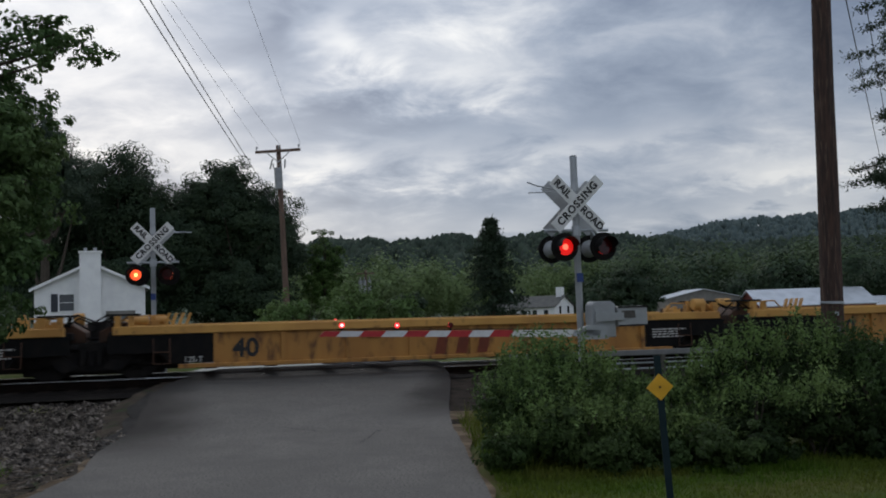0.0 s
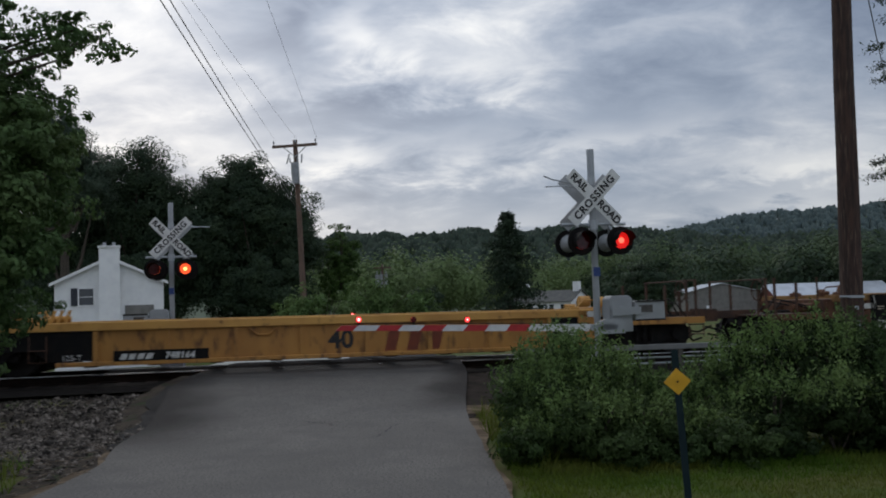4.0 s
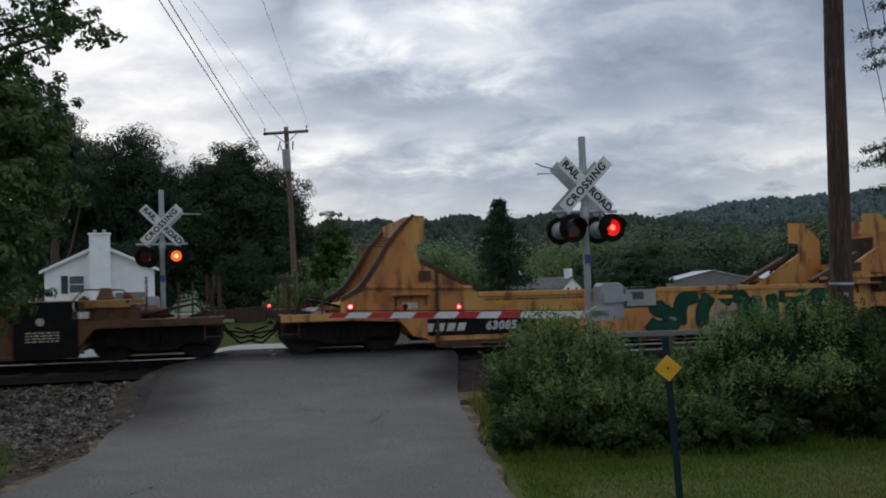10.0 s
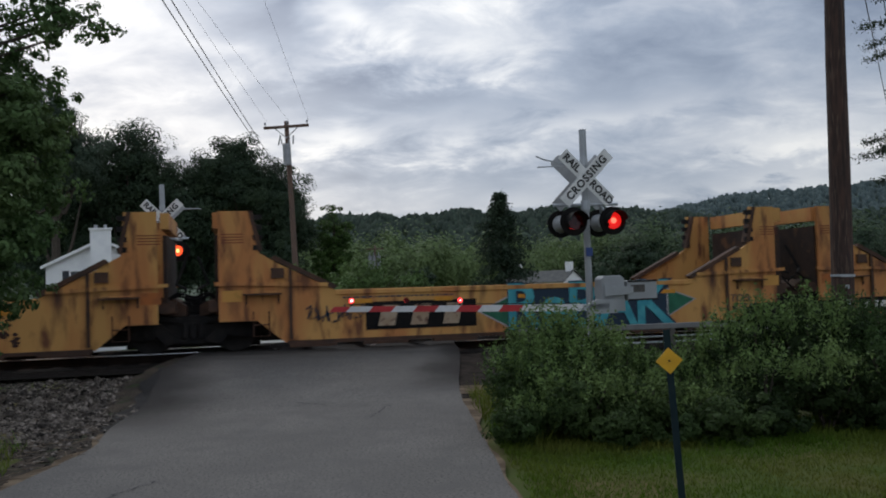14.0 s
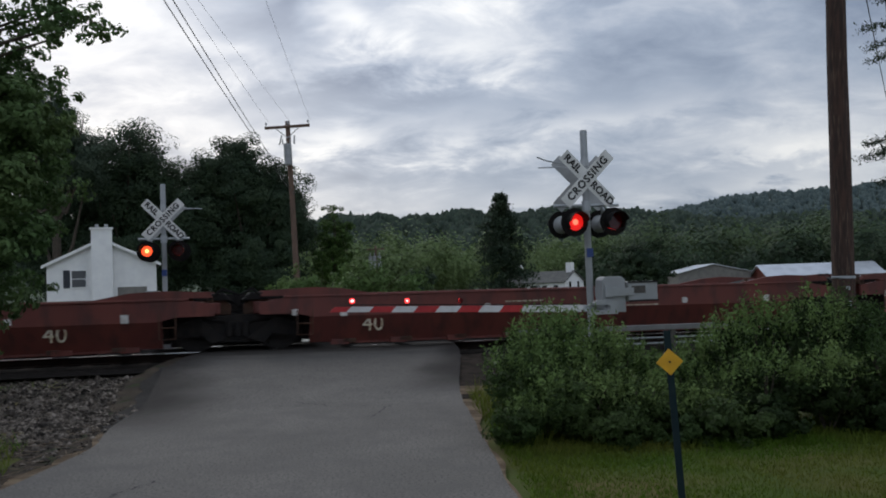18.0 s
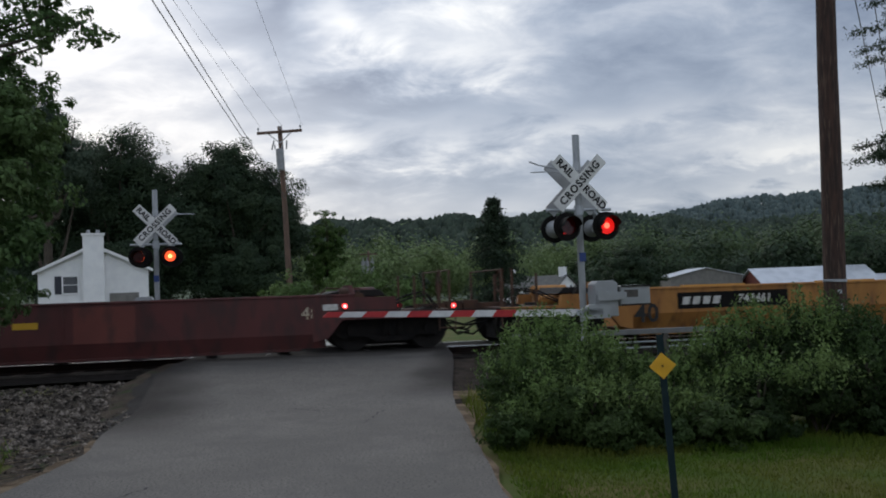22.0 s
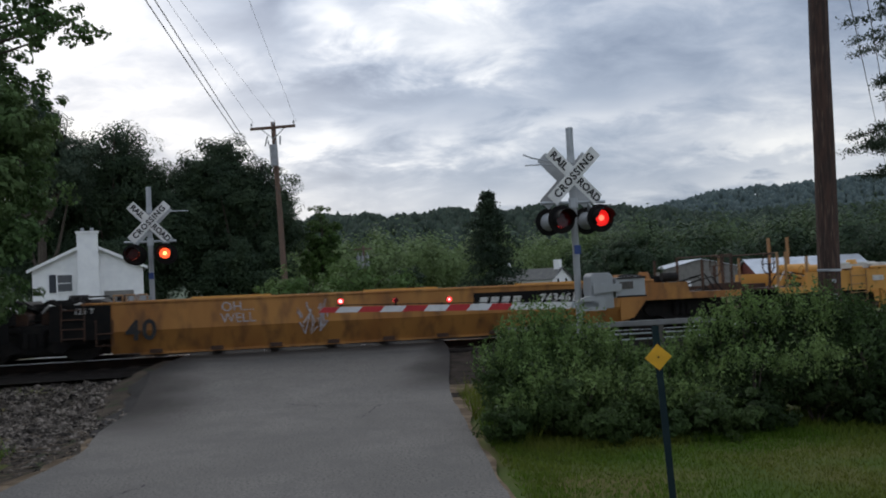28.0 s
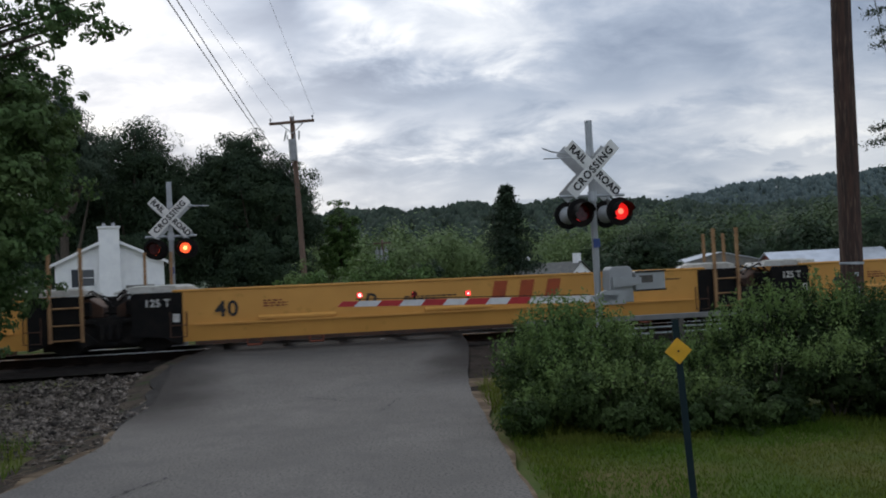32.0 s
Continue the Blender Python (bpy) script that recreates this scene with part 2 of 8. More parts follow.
TIE = mat("tie_wood", (0.026, 0.021, 0.018), 0.95, spec=0.03, color2=(0.045, 0.038, 0.033), scale=5, bump=0.6, bump_scale=40, rand=0.25, stretch=(1, 6, 6))
POLE_WOOD = mat("pole_wood", (0.070, 0.038, 0.028), 0.9, color2=(0.030, 0.020, 0.017), scale=5, bump=0.7, bump_scale=30, stretch=(6, 6, 0.6),
                color3=(0.12, 0.08, 0.06), scale3=7)
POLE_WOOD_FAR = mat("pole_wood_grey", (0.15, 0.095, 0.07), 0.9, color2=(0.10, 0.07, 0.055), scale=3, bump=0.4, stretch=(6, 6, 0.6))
GALV = mat("galvanised_steel", (0.40, 0.42, 0.44), 0.5, 0.35, color2=(0.32, 0.34, 0.36), scale=5, bump=0.1)
DRY_TWIG = mat("dry_twig", (0.16, 0.12, 0.085), 0.9, color2=(0.08, 0.058, 0.04), scale=8)
ALU_PAINT = mat("aluminium_paint", (0.31, 0.325, 0.33), 0.55, 0.15, color2=(0.28, 0.29, 0.295), scale=4, color3=(0.30, 0.29, 0.27), scale3=9, lo3=0.62, hi3=0.8)
SIGN_WHITE = mat("sign_white", (0.72, 0.72, 0.70), 0.45, color2=(0.60, 0.60, 0.58), scale=4)
SIGN_BACK = mat("sign_back", (0.42, 0.43, 0.44), 0.45, 0.5, color2=(0.35, 0.36, 0.37), scale=5)
BLACK = mat("black_paint", (0.011, 0.011, 0.011), 0.7, color2=(0.016, 0.014, 0.013), scale=6, spec=0.06)
LETTER_BLACK = mat("letter_black", (0.018, 0.018, 0.018), 0.6)
LETTER_WHITE = mat("letter_white", (0.62, 0.61, 0.58), 0.7, color2=(0.45, 0.43, 0.40), scale=9)
LENS_DARK = mat("lens_dark", (0.10, 0.006, 0.008), 0.15, color2=(0.06, 0.004, 0.005), scale=30)
LENS_LIT = mat("lens_lit", (1.0, 0.015, 0.012), 0.4, emit=0.6)
LENS_FAR = mat("lens_lit_far", (1.0, 0.10, 0.03), 0.4, emit=1.3)
LENS_FAR_CORE = mat("lens_core_far", (1.0, 0.42, 0.12), 0.4, emit=3.2)
LENS_CORE = mat("lens_core", (1.0, 0.12, 0.07), 0.4, emit=2.2)
GATE_LIT = mat("gate_lamp_lit", (1.0, 0.05, 0.05), 0.4, emit=1.6)
BULB = mat("gate_lamp_core", (1.0, 0.35, 0.35), 0.4, emit=3.5)
RED = mat("red_reflective", (0.42, 0.028, 0.03), 0.5, color2=(0.34, 0.02, 0.025), scale=7)
WHITE = mat("white_reflective", (0.62, 0.62, 0.62), 0.5, color2=(0.52, 0.52, 0.52), scale=7)
YELLOW_SIGN = mat("yellow_reflective", (0.62, 0.33, 0.015), 0.45, color2=(0.52, 0.28, 0.012), scale=14)
POST_GREEN = mat("post_dark_green", (0.008, 0.018, 0.022), 0.8, color2=(0.012, 0.024, 0.026), scale=12, spec=0.15)
SIDING = mat("white_siding", (0.82, 0.82, 0.82), 0.7, color2=(0.76, 0.76, 0.77), scale=2)
SIDING_GREY = mat("grey_siding", (0.20, 0.19, 0.175), 0.75, color2=(0.15, 0.145, 0.135), scale=2)
BARN_RED = mat("barn_red", (0.20, 0.055, 0.04), 0.8, color2=(0.14, 0.04, 0.03), scale=2)
METAL_ROOF = mat("metal_roof", (0.55, 0.58, 0.62), 0.5, 0.3, color2=(0.46, 0.49, 0.53), scale=1)
SLATE = mat("slate_roof", (0.07, 0.072, 0.07), 0.85, color2=(0.10, 0.10, 0.09), scale=2)
SHUTTER = mat("dark_shutter", (0.03, 0.034, 0.045), 0.6)
GLASS_DARK = mat("window_glass", (0.03, 0.035, 0.04), 0.08, spec=0.8)
STEEL_POST = mat("weathered_post", (0.06, 0.055, 0.05), 0.8, color2=(0.10, 0.09, 0.08), scale=6)
CONCRETE = mat("concrete_grey", (0.20, 0.20, 0.20), 0.85, color2=(0.15, 0.15, 0.15), scale=4)
WIRE = mat("wire_black", (0.02, 0.02, 0.022), 0.6)
WIRE_THIN = mat("wire_grey", (0.16, 0.16, 0.17), 0.6)
CERAMIC = mat("transformer_grey", (0.30, 0.31, 0.32), 0.5, color2=(0.24, 0.25, 0.26), scale=5)
BARK = mat("bark", (0.05, 0.04, 0.03), 0.95, color2=(0.085, 0.07, 0.055), scale=6, bump=0.8, bump_scale=20, stretch=(3, 3, 0.6))
LEAF_NEAR = leaf_mat("leaf_near", (0.066, 0.120, 0.042), (0.104, 0.155, 0.056), 0.35)
LEAF_DARK = leaf_mat("leaf_dark", (0.036, 0.058, 0.034), (0.052, 0.078, 0.040), 0.35)
LEAF_MID = leaf_mat("leaf_mid", (0.050, 0.094, 0.024), (0.077, 0.127, 0.033), 0.4)
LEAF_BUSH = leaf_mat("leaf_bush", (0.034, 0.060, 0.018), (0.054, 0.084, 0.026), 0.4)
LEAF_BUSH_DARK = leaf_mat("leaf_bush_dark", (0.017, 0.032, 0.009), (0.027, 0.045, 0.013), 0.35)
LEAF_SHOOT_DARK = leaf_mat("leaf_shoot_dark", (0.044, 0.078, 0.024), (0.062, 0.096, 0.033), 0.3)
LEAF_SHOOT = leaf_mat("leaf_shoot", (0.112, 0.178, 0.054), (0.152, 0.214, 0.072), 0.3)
LEAF_SPRUCE = leaf_mat("leaf_spruce", (0.030, 0.048, 0.030), (0.044, 0.064, 0.038), 0.4)
LEAF_AIRY = leaf_mat("leaf_airy", (0.056, 0.082, 0.056), (0.080, 0.108, 0.072), 0.3)
LEAF_LIGHT = leaf_mat("leaf_light", (0.090, 0.150, 0.046), (0.126, 0.182, 0.062), 0.3)
LEAF_FAR = leaf_mat("leaf_far", (0.052, 0.078, 0.046), (0.070, 0.098, 0.054), 0.25)
LEAF_BELT = leaf_mat("leaf_belt", (0.118, 0.170, 0.066), (0.150, 0.200, 0.086), 0.25)
LEAF_BELT_DARK = leaf_mat("leaf_belt_dark", (0.070, 0.104, 0.050), (0.098, 0.136, 0.064), 0.25)

CANOPY = mat("canopy", (0.036, 0.052, 0.040), 0.9, color2=(0.052, 0.070, 0.050), scale=0.12, detail=8.0, bump=1.0, bump_scale=0.9, island=0.16, spec=0.1, color3=(0.030, 0.044, 0.034), scale3=0.6)
# far ridge: distance haze is put into this paler, bluer canopy colour
CANOPY_RIDGE_HAZE = mat("canopy_ridge_haze", (0.070, 0.096, 0.096), 0.9, color2=(0.092, 0.120, 0.112), scale=0.10, detail=8.0, bump=1.0, bump_scale=0.7, island=0.10, spec=0.1)

# railcar paints
PAINT = {
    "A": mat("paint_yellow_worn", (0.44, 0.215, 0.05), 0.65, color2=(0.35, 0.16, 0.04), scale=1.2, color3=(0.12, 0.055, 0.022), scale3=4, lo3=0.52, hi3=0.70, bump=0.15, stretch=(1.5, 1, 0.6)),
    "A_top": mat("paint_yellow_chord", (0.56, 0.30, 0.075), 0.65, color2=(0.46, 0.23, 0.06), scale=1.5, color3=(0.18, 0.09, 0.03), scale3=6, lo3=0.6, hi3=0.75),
    "B": mat("paint_brown_rust", (0.135, 0.060, 0.028), 0.8, color2=(0.085, 0.036, 0.018), scale=1.0, color3=(0.045, 0.024, 0.016), scale3=4, lo3=0.52, hi3=0.7, bump=0.25),
    "B_top": mat("paint_faded_chord", (0.33, 0.185, 0.06), 0.75, color2=(0.20, 0.10, 0.035), scale=1.6, color3=(0.09, 0.045, 0.02), scale3=7),
    "C": mat("paint_yellow_rusty", (0.55, 0.29, 0.085), 0.7, color2=(0.47, 0.19, 0.058), scale=0.8, mixlo=0.45, mixhi=0.6, color3=(0.16, 0.062, 0.026), scale3=2.6, lo3=0.53, hi3=0.68, color4=(0.085, 0.036, 0.020), scale4=0.9, lo4=0.60, hi4=0.72, bump=0.2, stretch=(1.7, 1, 0.5)),
    "D": mat("paint_maroon", (0.150, 0.040, 0.030), 0.6, color2=(0.118, 0.032, 0.026), scale=1.0, color3=(0.075, 0.028, 0.023), scale3=3, lo3=0.48, hi3=0.7, bump=0.1, stretch=(1.4, 1, 0.6)),
    "E": mat("paint_maroon_dark", (0.095, 0.024, 0.022), 0.6, color2=(0.07, 0.02, 0.018), scale=1.0, color3=(0.045, 0.019, 0.017), scale3=3, lo3=0.48, hi3=0.7, bump=0.1, stretch=(1.4, 1, 0.6)),
    "G": mat("paint_ochre_dirty", (0.40, 0.185, 0.045), 0.65, color2=(0.30, 0.125, 0.032), scale=0.9, color3=(0.15, 0.07, 0.026), scale3=3, lo3=0.50, hi3=0.74, bump=0.15, stretch=(1.5, 1, 0.6)),
    "F": mat("paint_yellow_fresh", (0.60, 0.30, 0.065), 0.5, color2=(0.54, 0.265, 0.055), scale=1.0, color3=(0.36, 0.19, 0.03), scale3=5, lo3=0.62, hi3=0.8, bump=0.06),
}
PAINT["F_top"] = PAINT["F"]
PAINT["D_top"], PAINT["E_top"], PAINT["G_top"], PAINT["C_top"] = PAINT["D"], PAINT["E"], PAINT["G"], PAINT["C"]
STEEL_DARK = mat("dark_steel", (0.008, 0.007, 0.007), 0.9, color2=(0.016, 0.013, 0.011), scale=5, bump=0.3)
RUST = mat("rusty_steel", (0.085, 0.042, 0.025), 0.85, color2=(0.05, 0.03, 0.022), scale=5, bump=0.3)
RUST_DARK = mat("dark_rust", (0.045, 0.024, 0.016), 0.85, color2=(0.022, 0.014, 0.011), scale=3, bump=0.3, color3=(0.12, 0.055, 0.025), scale3=2.2, lo3=0.58, hi3=0.7)
WHEEL = mat("wheel_steel", (0.018, 0.015, 0.013), 0.7, 0.2, color2=(0.012, 0.010, 0.009), scale=8)
PIPE_WHITE = mat("white_pipe", (0.55, 0.54, 0.50), 0.55, color2=(0.42, 0.40, 0.36), scale=8)
POST_TAN = mat("tan_post", (0.33, 0.19, 0.085), 0.7, color2=(0.24, 0.13, 0.06), scale=5)
RED_BROWN = mat("emblem_red_brown", (0.19, 0.045, 0.02), 0.7, color2=(0.15, 0.04, 0.02), scale=8)
EMBLEM_RED = mat("emblem_red", (0.36, 0.07, 0.02), 0.6, color2=(0.30, 0.06, 0.02), scale=8)
EMBLEM_TAN = mat("emblem_tan", (0.34, 0.24, 0.15), 0.7, color2=(0.40, 0.31, 0.22), scale=5, color3=(0.12, 0.06, 0.04), scale3=7, lo3=0.56, hi3=0.66)
EMBLEM_PALE = mat("emblem_pale", (0.52, 0.46, 0.36), 0.7, color2=(0.36, 0.28, 0.18), scale=9)
GRAF_CYAN = mat("spray_cyan", (0.035, 0.26, 0.31), 0.6, color2=(0.07, 0.36, 0.40), scale=4)
GRAF_GREEN = mat("spray_green", (0.012, 0.105, 0.055), 0.6, color2=(0.02, 0.14, 0.075), scale=4)
GRAF_BLUE = mat("spray_dark_blue", (0.012, 0.03, 0.055), 0.6)
GRAF_GROUND = mat("spray_worn", (0.36, 0.27, 0.16), 0.7, color2=(0.30, 0.27, 0.24), scale=5)
GRAF_PALE = mat("spray_pale", (0.42, 0.40, 0.40), 0.7, color2=(0.30, 0.27, 0.27), scale=6)
GRAF_DULL = mat("spray_dull", (0.20, 0.165, 0.16), 0.75, color2=(0.12, 0.09, 0.085), scale=5)
GRAF_MAUVE = mat("spray_mauve", (0.17, 0.075, 0.090), 0.7, color2=(0.11, 0.06, 0.06), scale=5)
GRAF_ORANGE = mat("spray_orange", (0.42, 0.13, 0.03), 0.7, color2=(0.30, 0.10, 0.03), scale=5)
GRAF_TEAL = mat("spray_teal", (0.05, 0.20, 0.27), 0.6, color2=(0.10, 0.40, 0.46), scale=2.2, mixlo=0.38, mixhi=0.6)
PAINT_ORANGE = mat("paint_orange_brown", (0.36, 0.15, 0.055), 0.75, color2=(0.26, 0.10, 0.04), scale=2.0, color3=(0.12, 0.05, 0.025), scale3=5)
GRAF_DEEP = mat("spray_blue", (0.02, 0.09, 0.22), 0.6, color2=(0.03, 0.14, 0.30), scale=4)
GRAF_BROWN = mat("spray_brown", (0.05, 0.022, 0.014), 0.7)
AMBER = mat("amber_reflector", (0.62, 0.27, 0.02), 0.5, color2=(0.50, 0.22, 0.02), scale=6)
LABEL_YELLOW = mat("label_yellow", (0.52, 0.30, 0.02), 0.6)


# ---------------------------------------------------------------- mesh helpers
def box(bm, x0, x1, y0, y1, z0, z1):
    v = [bm.verts.new(p) for p in ((x0, y0, z0), (x1, y0, z0), (x1, y1, z0), (x0, y1, z0), (x0, y0, z1), (x1, y0, z1), (x1, y1, z1), (x0, y1, z1))]
    for q in ((3, 2, 1, 0), (4, 5, 6, 7), (0, 1, 5, 4), (1, 2, 6, 5), (2, 3, 7, 6), (3, 0, 4, 7)):
        bm.faces.new([v[i] for i in q])


def prism(bm, pts, a0, a1, axis="y"):
    """A flat outline drawn out between a0 and a1: outline in x-z for axis y, in y-z for axis x, in x-y for axis z."""
    def put(p, a):
        return {"y": (p[0], a, p[1]), "x": (a, p[0], p[1]), "z": (p[0], p[1], a)}[axis]
    lo, hi = [bm.verts.new(put(p, a0)) for p in pts], [bm.verts.new(put(p, a1)) for p in pts]
    k = len(pts)
    bm.faces.new(lo)
    bm.faces.new(hi[::-1])
    for i in range(k):
        bm.faces.new((lo[i], hi[i], hi[(i + 1) % k], lo[(i + 1) % k]))


def tube(bm, p0, p1, r, r1=None, seg=8, caps=True):
    p0, p1 = Vector(p0), Vector(p1)
    r1 = r if r1 is None else r1
    d = (p1 - p0).normalized()
    a = d.orthogonal().normalized()
    b = d.cross(a)
    rings = []
    for p, rr in ((p0, r), (p1, r1)):
        rings.append([bm.verts.new(p + (a * math.cos(2 * math.pi * i / seg) + b * math.sin(2 * math.pi * i / seg)) * rr) for i in range(seg)])
    for i in range(seg):
        j = (i + 1) % seg
        bm.faces.new((rings[0][i], rings[0][j], rings[1][j], rings[1][i]))
    if caps:
        bm.faces.new(rings[0][::-1])
        bm.faces.new(rings[1])


def path_tube(bm, pts, r, seg=6):
    """One bent tube through the given places."""
    pts = [Vector(p) for p in pts]
    rings = []
    for i, p in enumerate(pts):
        d = (pts[min(i + 1, len(pts) - 1)] - pts[max(i - 1, 0)]).normalized()
        ref = Vector((0, 0, 1)) if abs(d.z) < 0.9 else Vector((0, 1, 0))
        a = d.cross(ref).normalized()
        b = d.cross(a)
        rings.append([bm.verts.new(p + (a * math.cos(2 * math.pi * k / seg) + b * math.sin(2 * math.pi * k / seg)) * r) for k in range(seg)])
    for p, q in zip(rings, rings[1:]):
        for k in range(seg):
            bm.faces.new((p[k], p[(k + 1) % seg], q[(k + 1) % seg], q[k]))
    bm.faces.new(rings[0][::-1])
    bm.faces.new(rings[-1])


def mesh_of(bm, name, material, bevel=0.0, smooth=False):
    if bevel:
        bmesh.ops.bevel(bm, geom=bm.edges[:], offset=bevel, segments=1, affect="EDGES", profile=0.5)
    bmesh.ops.recalc_face_normals(bm, faces=bm.faces[:])
    me = bpy.data.meshes.new(name)
    bm.to_mesh(me)
    bm.free()
    me.materials.append(material)
    if smooth:
        for p in me.polygons:
            p.use_smooth = True
    return me


def part(name, bm, material, parent=None, label="", bevel=0.0, smooth=False):
    ob = new(name, mesh_of(bm, name, material, bevel, smooth))
    if parent is not None:
        ob.parent = parent
    if label:
        tagged(ob, label)
    return ob


def share(name, me, parent, m, label=""):
    ob = new(name, me)
    ob.parent = parent
    ob.matrix_basis = m
    if label:
        tagged(ob, label)
    return ob


def empty(name, m, label, category, group="", kind=""):
    ob = new(name)
    ob.matrix_basis = m
    return tagged(ob, label, category, group, kind)


_TEXT = {}


def text_mesh(s, size, material, shear=0.0, bold=0.0, spacing=1.0, depth=0.004):
    """Lettering as a mesh in the x-z plane, centred, facing -y."""
    key = (s, size, material.name, shear, bold, spacing)
    if key in _TEXT:
        return _TEXT[key]
    cu = bpy.data.curves.new("lettering", "FONT")
    cu.body, cu.size, cu.shear, cu.offset, cu.extrude, cu.space_character = s, size, shear, bold, depth, spacing
    cu.align_x, cu.align_y = "CENTER", "CENTER"
    cu.resolution_u = 3
    ob = new("lettering", cu)
    bpy.context.view_layer.update()
    me = bpy.data.meshes.new_from_object(ob.evaluated_get(bpy.context.evaluated_depsgraph_get()))
    bpy.data.objects.remove(ob)
    me.transform(Matrix.Rotation(radians(90), 4, "X"))
    me.materials.clear()
    me.materials.append(material)
    _TEXT[key] = me
    return me


def from_quads(name, verts, faces, material):
    me = bpy.data.meshes.new(name)
    me.from_pydata([tuple(v) for v in verts], [], [tuple(f) for f in faces])
    me.materials.append(material)
    return me


def quad_cloud(name, centres, sizes, material, rng, aspect=0.55, droop=0.3, normals=None, jitter=0.45):
    """Many small leaf-shaped quads round the given places."""
    c = np.asarray(centres, float)
    k = len(c)
    d = rng.normal(size=(k, 3))
    d[:, 2] -= droop
    if normals is not None:
        # blades lie roughly along the outside of the crown
        nn = np.asarray(normals) + rng.normal(size=(k, 3)) * jitter
        nn[:, 2] += 0.25
        nn /= np.linalg.norm(nn, axis=1)[:, None]
        d -= (d * nn).sum(1)[:, None] * nn
    d /= np.linalg.norm(d, axis=1)[:, None]
    e = np.cross(nn, d) if normals is not None else rng.normal(size=(k, 3))
    e -= (e * d).sum(1)[:, None] * d
    e /= np.linalg.norm(e, axis=1)[:, None]
    s = np.asarray(sizes, float).reshape(-1, 1)
    h = s * aspect
    v = np.stack([c - d * s * 0.5, c + e * h * 0.5 - d * s * 0.05, c + d * s * 0.5, c - e * h * 0.5 - d * s * 0.05], 1).reshape(-1, 3)
    me = bpy.data.meshes.new(name)
    me.vertices.add(4 * k)
    me.vertices.foreach_set("co", v.ravel())
    me.loops.add(4 * k)
    me.loops.foreach_set("vertex_index", np.arange(4 * k, dtype=np.int32))
    me.polygons.add(k)
    me.polygons.foreach_set("loop_start", np.arange(0, 4 * k, 4, dtype=np.int32))
    me.update(calc_edges=True)
    me.materials.append(material)
    return me


# ---------------------------------------------------------------- ground, road, track
def smooth(a, b, v):
    v = min(1.0, max(0.0, (v - a) / (b - a)))
    return v * v * (3 - 2 * v)


def hill(x, y):
    d = math.hypot(x, y)
    if y < 150:
        return 0.0
    az = math.degrees(math.atan2(x, y))
    left = 59 * smooth(300, 900, d) * (1.0 + 0.035 * math.sin(az * 0.9 + 1.0) + 0.02 * math.sin(az * 2.3))
    left *= 1.0 - 0.30 * smooth(9, 18, az)
    right = (44 * smooth(7, 20, az) + 18 * smooth(9, 18, az)) * smooth(900, 1350, d) * (1.0 + 0.04 * math.sin(az * 0.8))
    return max(0.0, left + right)


def zg(x, y):
    """Height of the bare ground."""
    u, n = to_un(x, y)
    r = zr(u) - 0.2
    if n >= 0:
        z = r + (-0.31 - r) * smooth(1.6, 6.0, n)
    else:
        z = r + (-0.9 - r) * smooth(1.8, 9.0, -n) - 0.9 * smooth(40, 120, -n)
        # a hollow round the white house
        z -= 1.5 * smooth(24, 48, y) * (1 - smooth(68, 78, y)) * smooth(9.5, 15.0, -x)
    return z + hill(x, y)


def road_edges(y):
    """Left and right edge of the road at y."""
    left = -3.9 - 0.45 * smooth(9.0, 11.5, y) - 0.75 * smooth(11.5, 16.0, y)
    right = 0.50 - 0.063 * (y - 5) + 0.30 * smooth(12.3, 17.5, y)
    return left, right


def zroad(x, y):
    u, n = to_un(x, y)
    r = zr(u)
    if n >= 0:
        return r + (-0.29 - r) * smooth(0.9, 7.5, n)
    return r + (-0.7 - r) * smooth(0.9, 9.0, -n)


def spread(lo, hi, fine_lo, fine_hi, step, grow=1.16):
    v = list(np.arange(fine_lo, fine_hi + 1e-6, step))
    s, a = step, fine_hi
    while a < hi:
        s *= grow
        a += s
        v.append(a)
    s, a = step, fine_lo
    while a > lo:
        s *= grow
        a -= s
        v.insert(0, a)
    return v


def build_ground():
    xs, ys = spread(-1800, 1800, -12, 12, 0.5), spread(-900, 2400, -3, 26, 0.5)
    verts, faces = [], []
    for y in ys:
        a, b = road_edges(min(max(y, 0), 40))
        for x in xs:
            z = zg(x, y)
            if a - 0.2 < x < b + 0.2 and -30 < y < 60:
                z = min(z, zroad(x, y) - 0.06)
            verts.append((x, y, z + 0.02 * noise.noise((x * 0.8, y * 0.8, 0)) * (abs(x) < 60)))
    k = len(xs)
    for j in range(len(ys) - 1):
        for i in range(k - 1):
            faces.append((j * k + i, j * k + i + 1, (j + 1) * k + i + 1, (j + 1) * k + i))
    g = new("ground", from_quads("ground", verts, faces, GRASS_GROUND))
    g.data.materials.append(FOREST_FLOOR)
    for p in g.data.polygons:
        if p.center.y > 230:
            p.material_index = 1
    tagged(g, "grassy ground that rises to wooded hills far off", "ground", kind="structure")


def strip(name, ya, yb, step, fa, fb, lift, material, zf=zroad, cols=8):
    verts, faces = [], []
    ys = np.arange(ya, yb + 1e-6, step)
    for y in ys:
        a, b = fa(y), fb(y)
        for i in range(cols + 1):
            x = a + (b - a) * i / cols
            verts.append((x, y, zf(x, y) + lift))
    k = cols + 1
    for j in range(len(ys) - 1):
        for i in range(cols):
            faces.append((j * k + i, j * k + i + 1, (j + 1) * k + i + 1, (j + 1) * k + i))
    return from_quads(name, verts, faces, material)


def wob(y, s, amp=0.05):
    return amp * noise.noise((y * 1.3, s, 0)) + 0.5 * amp * noise.noise((y * 4.1, s, 3))


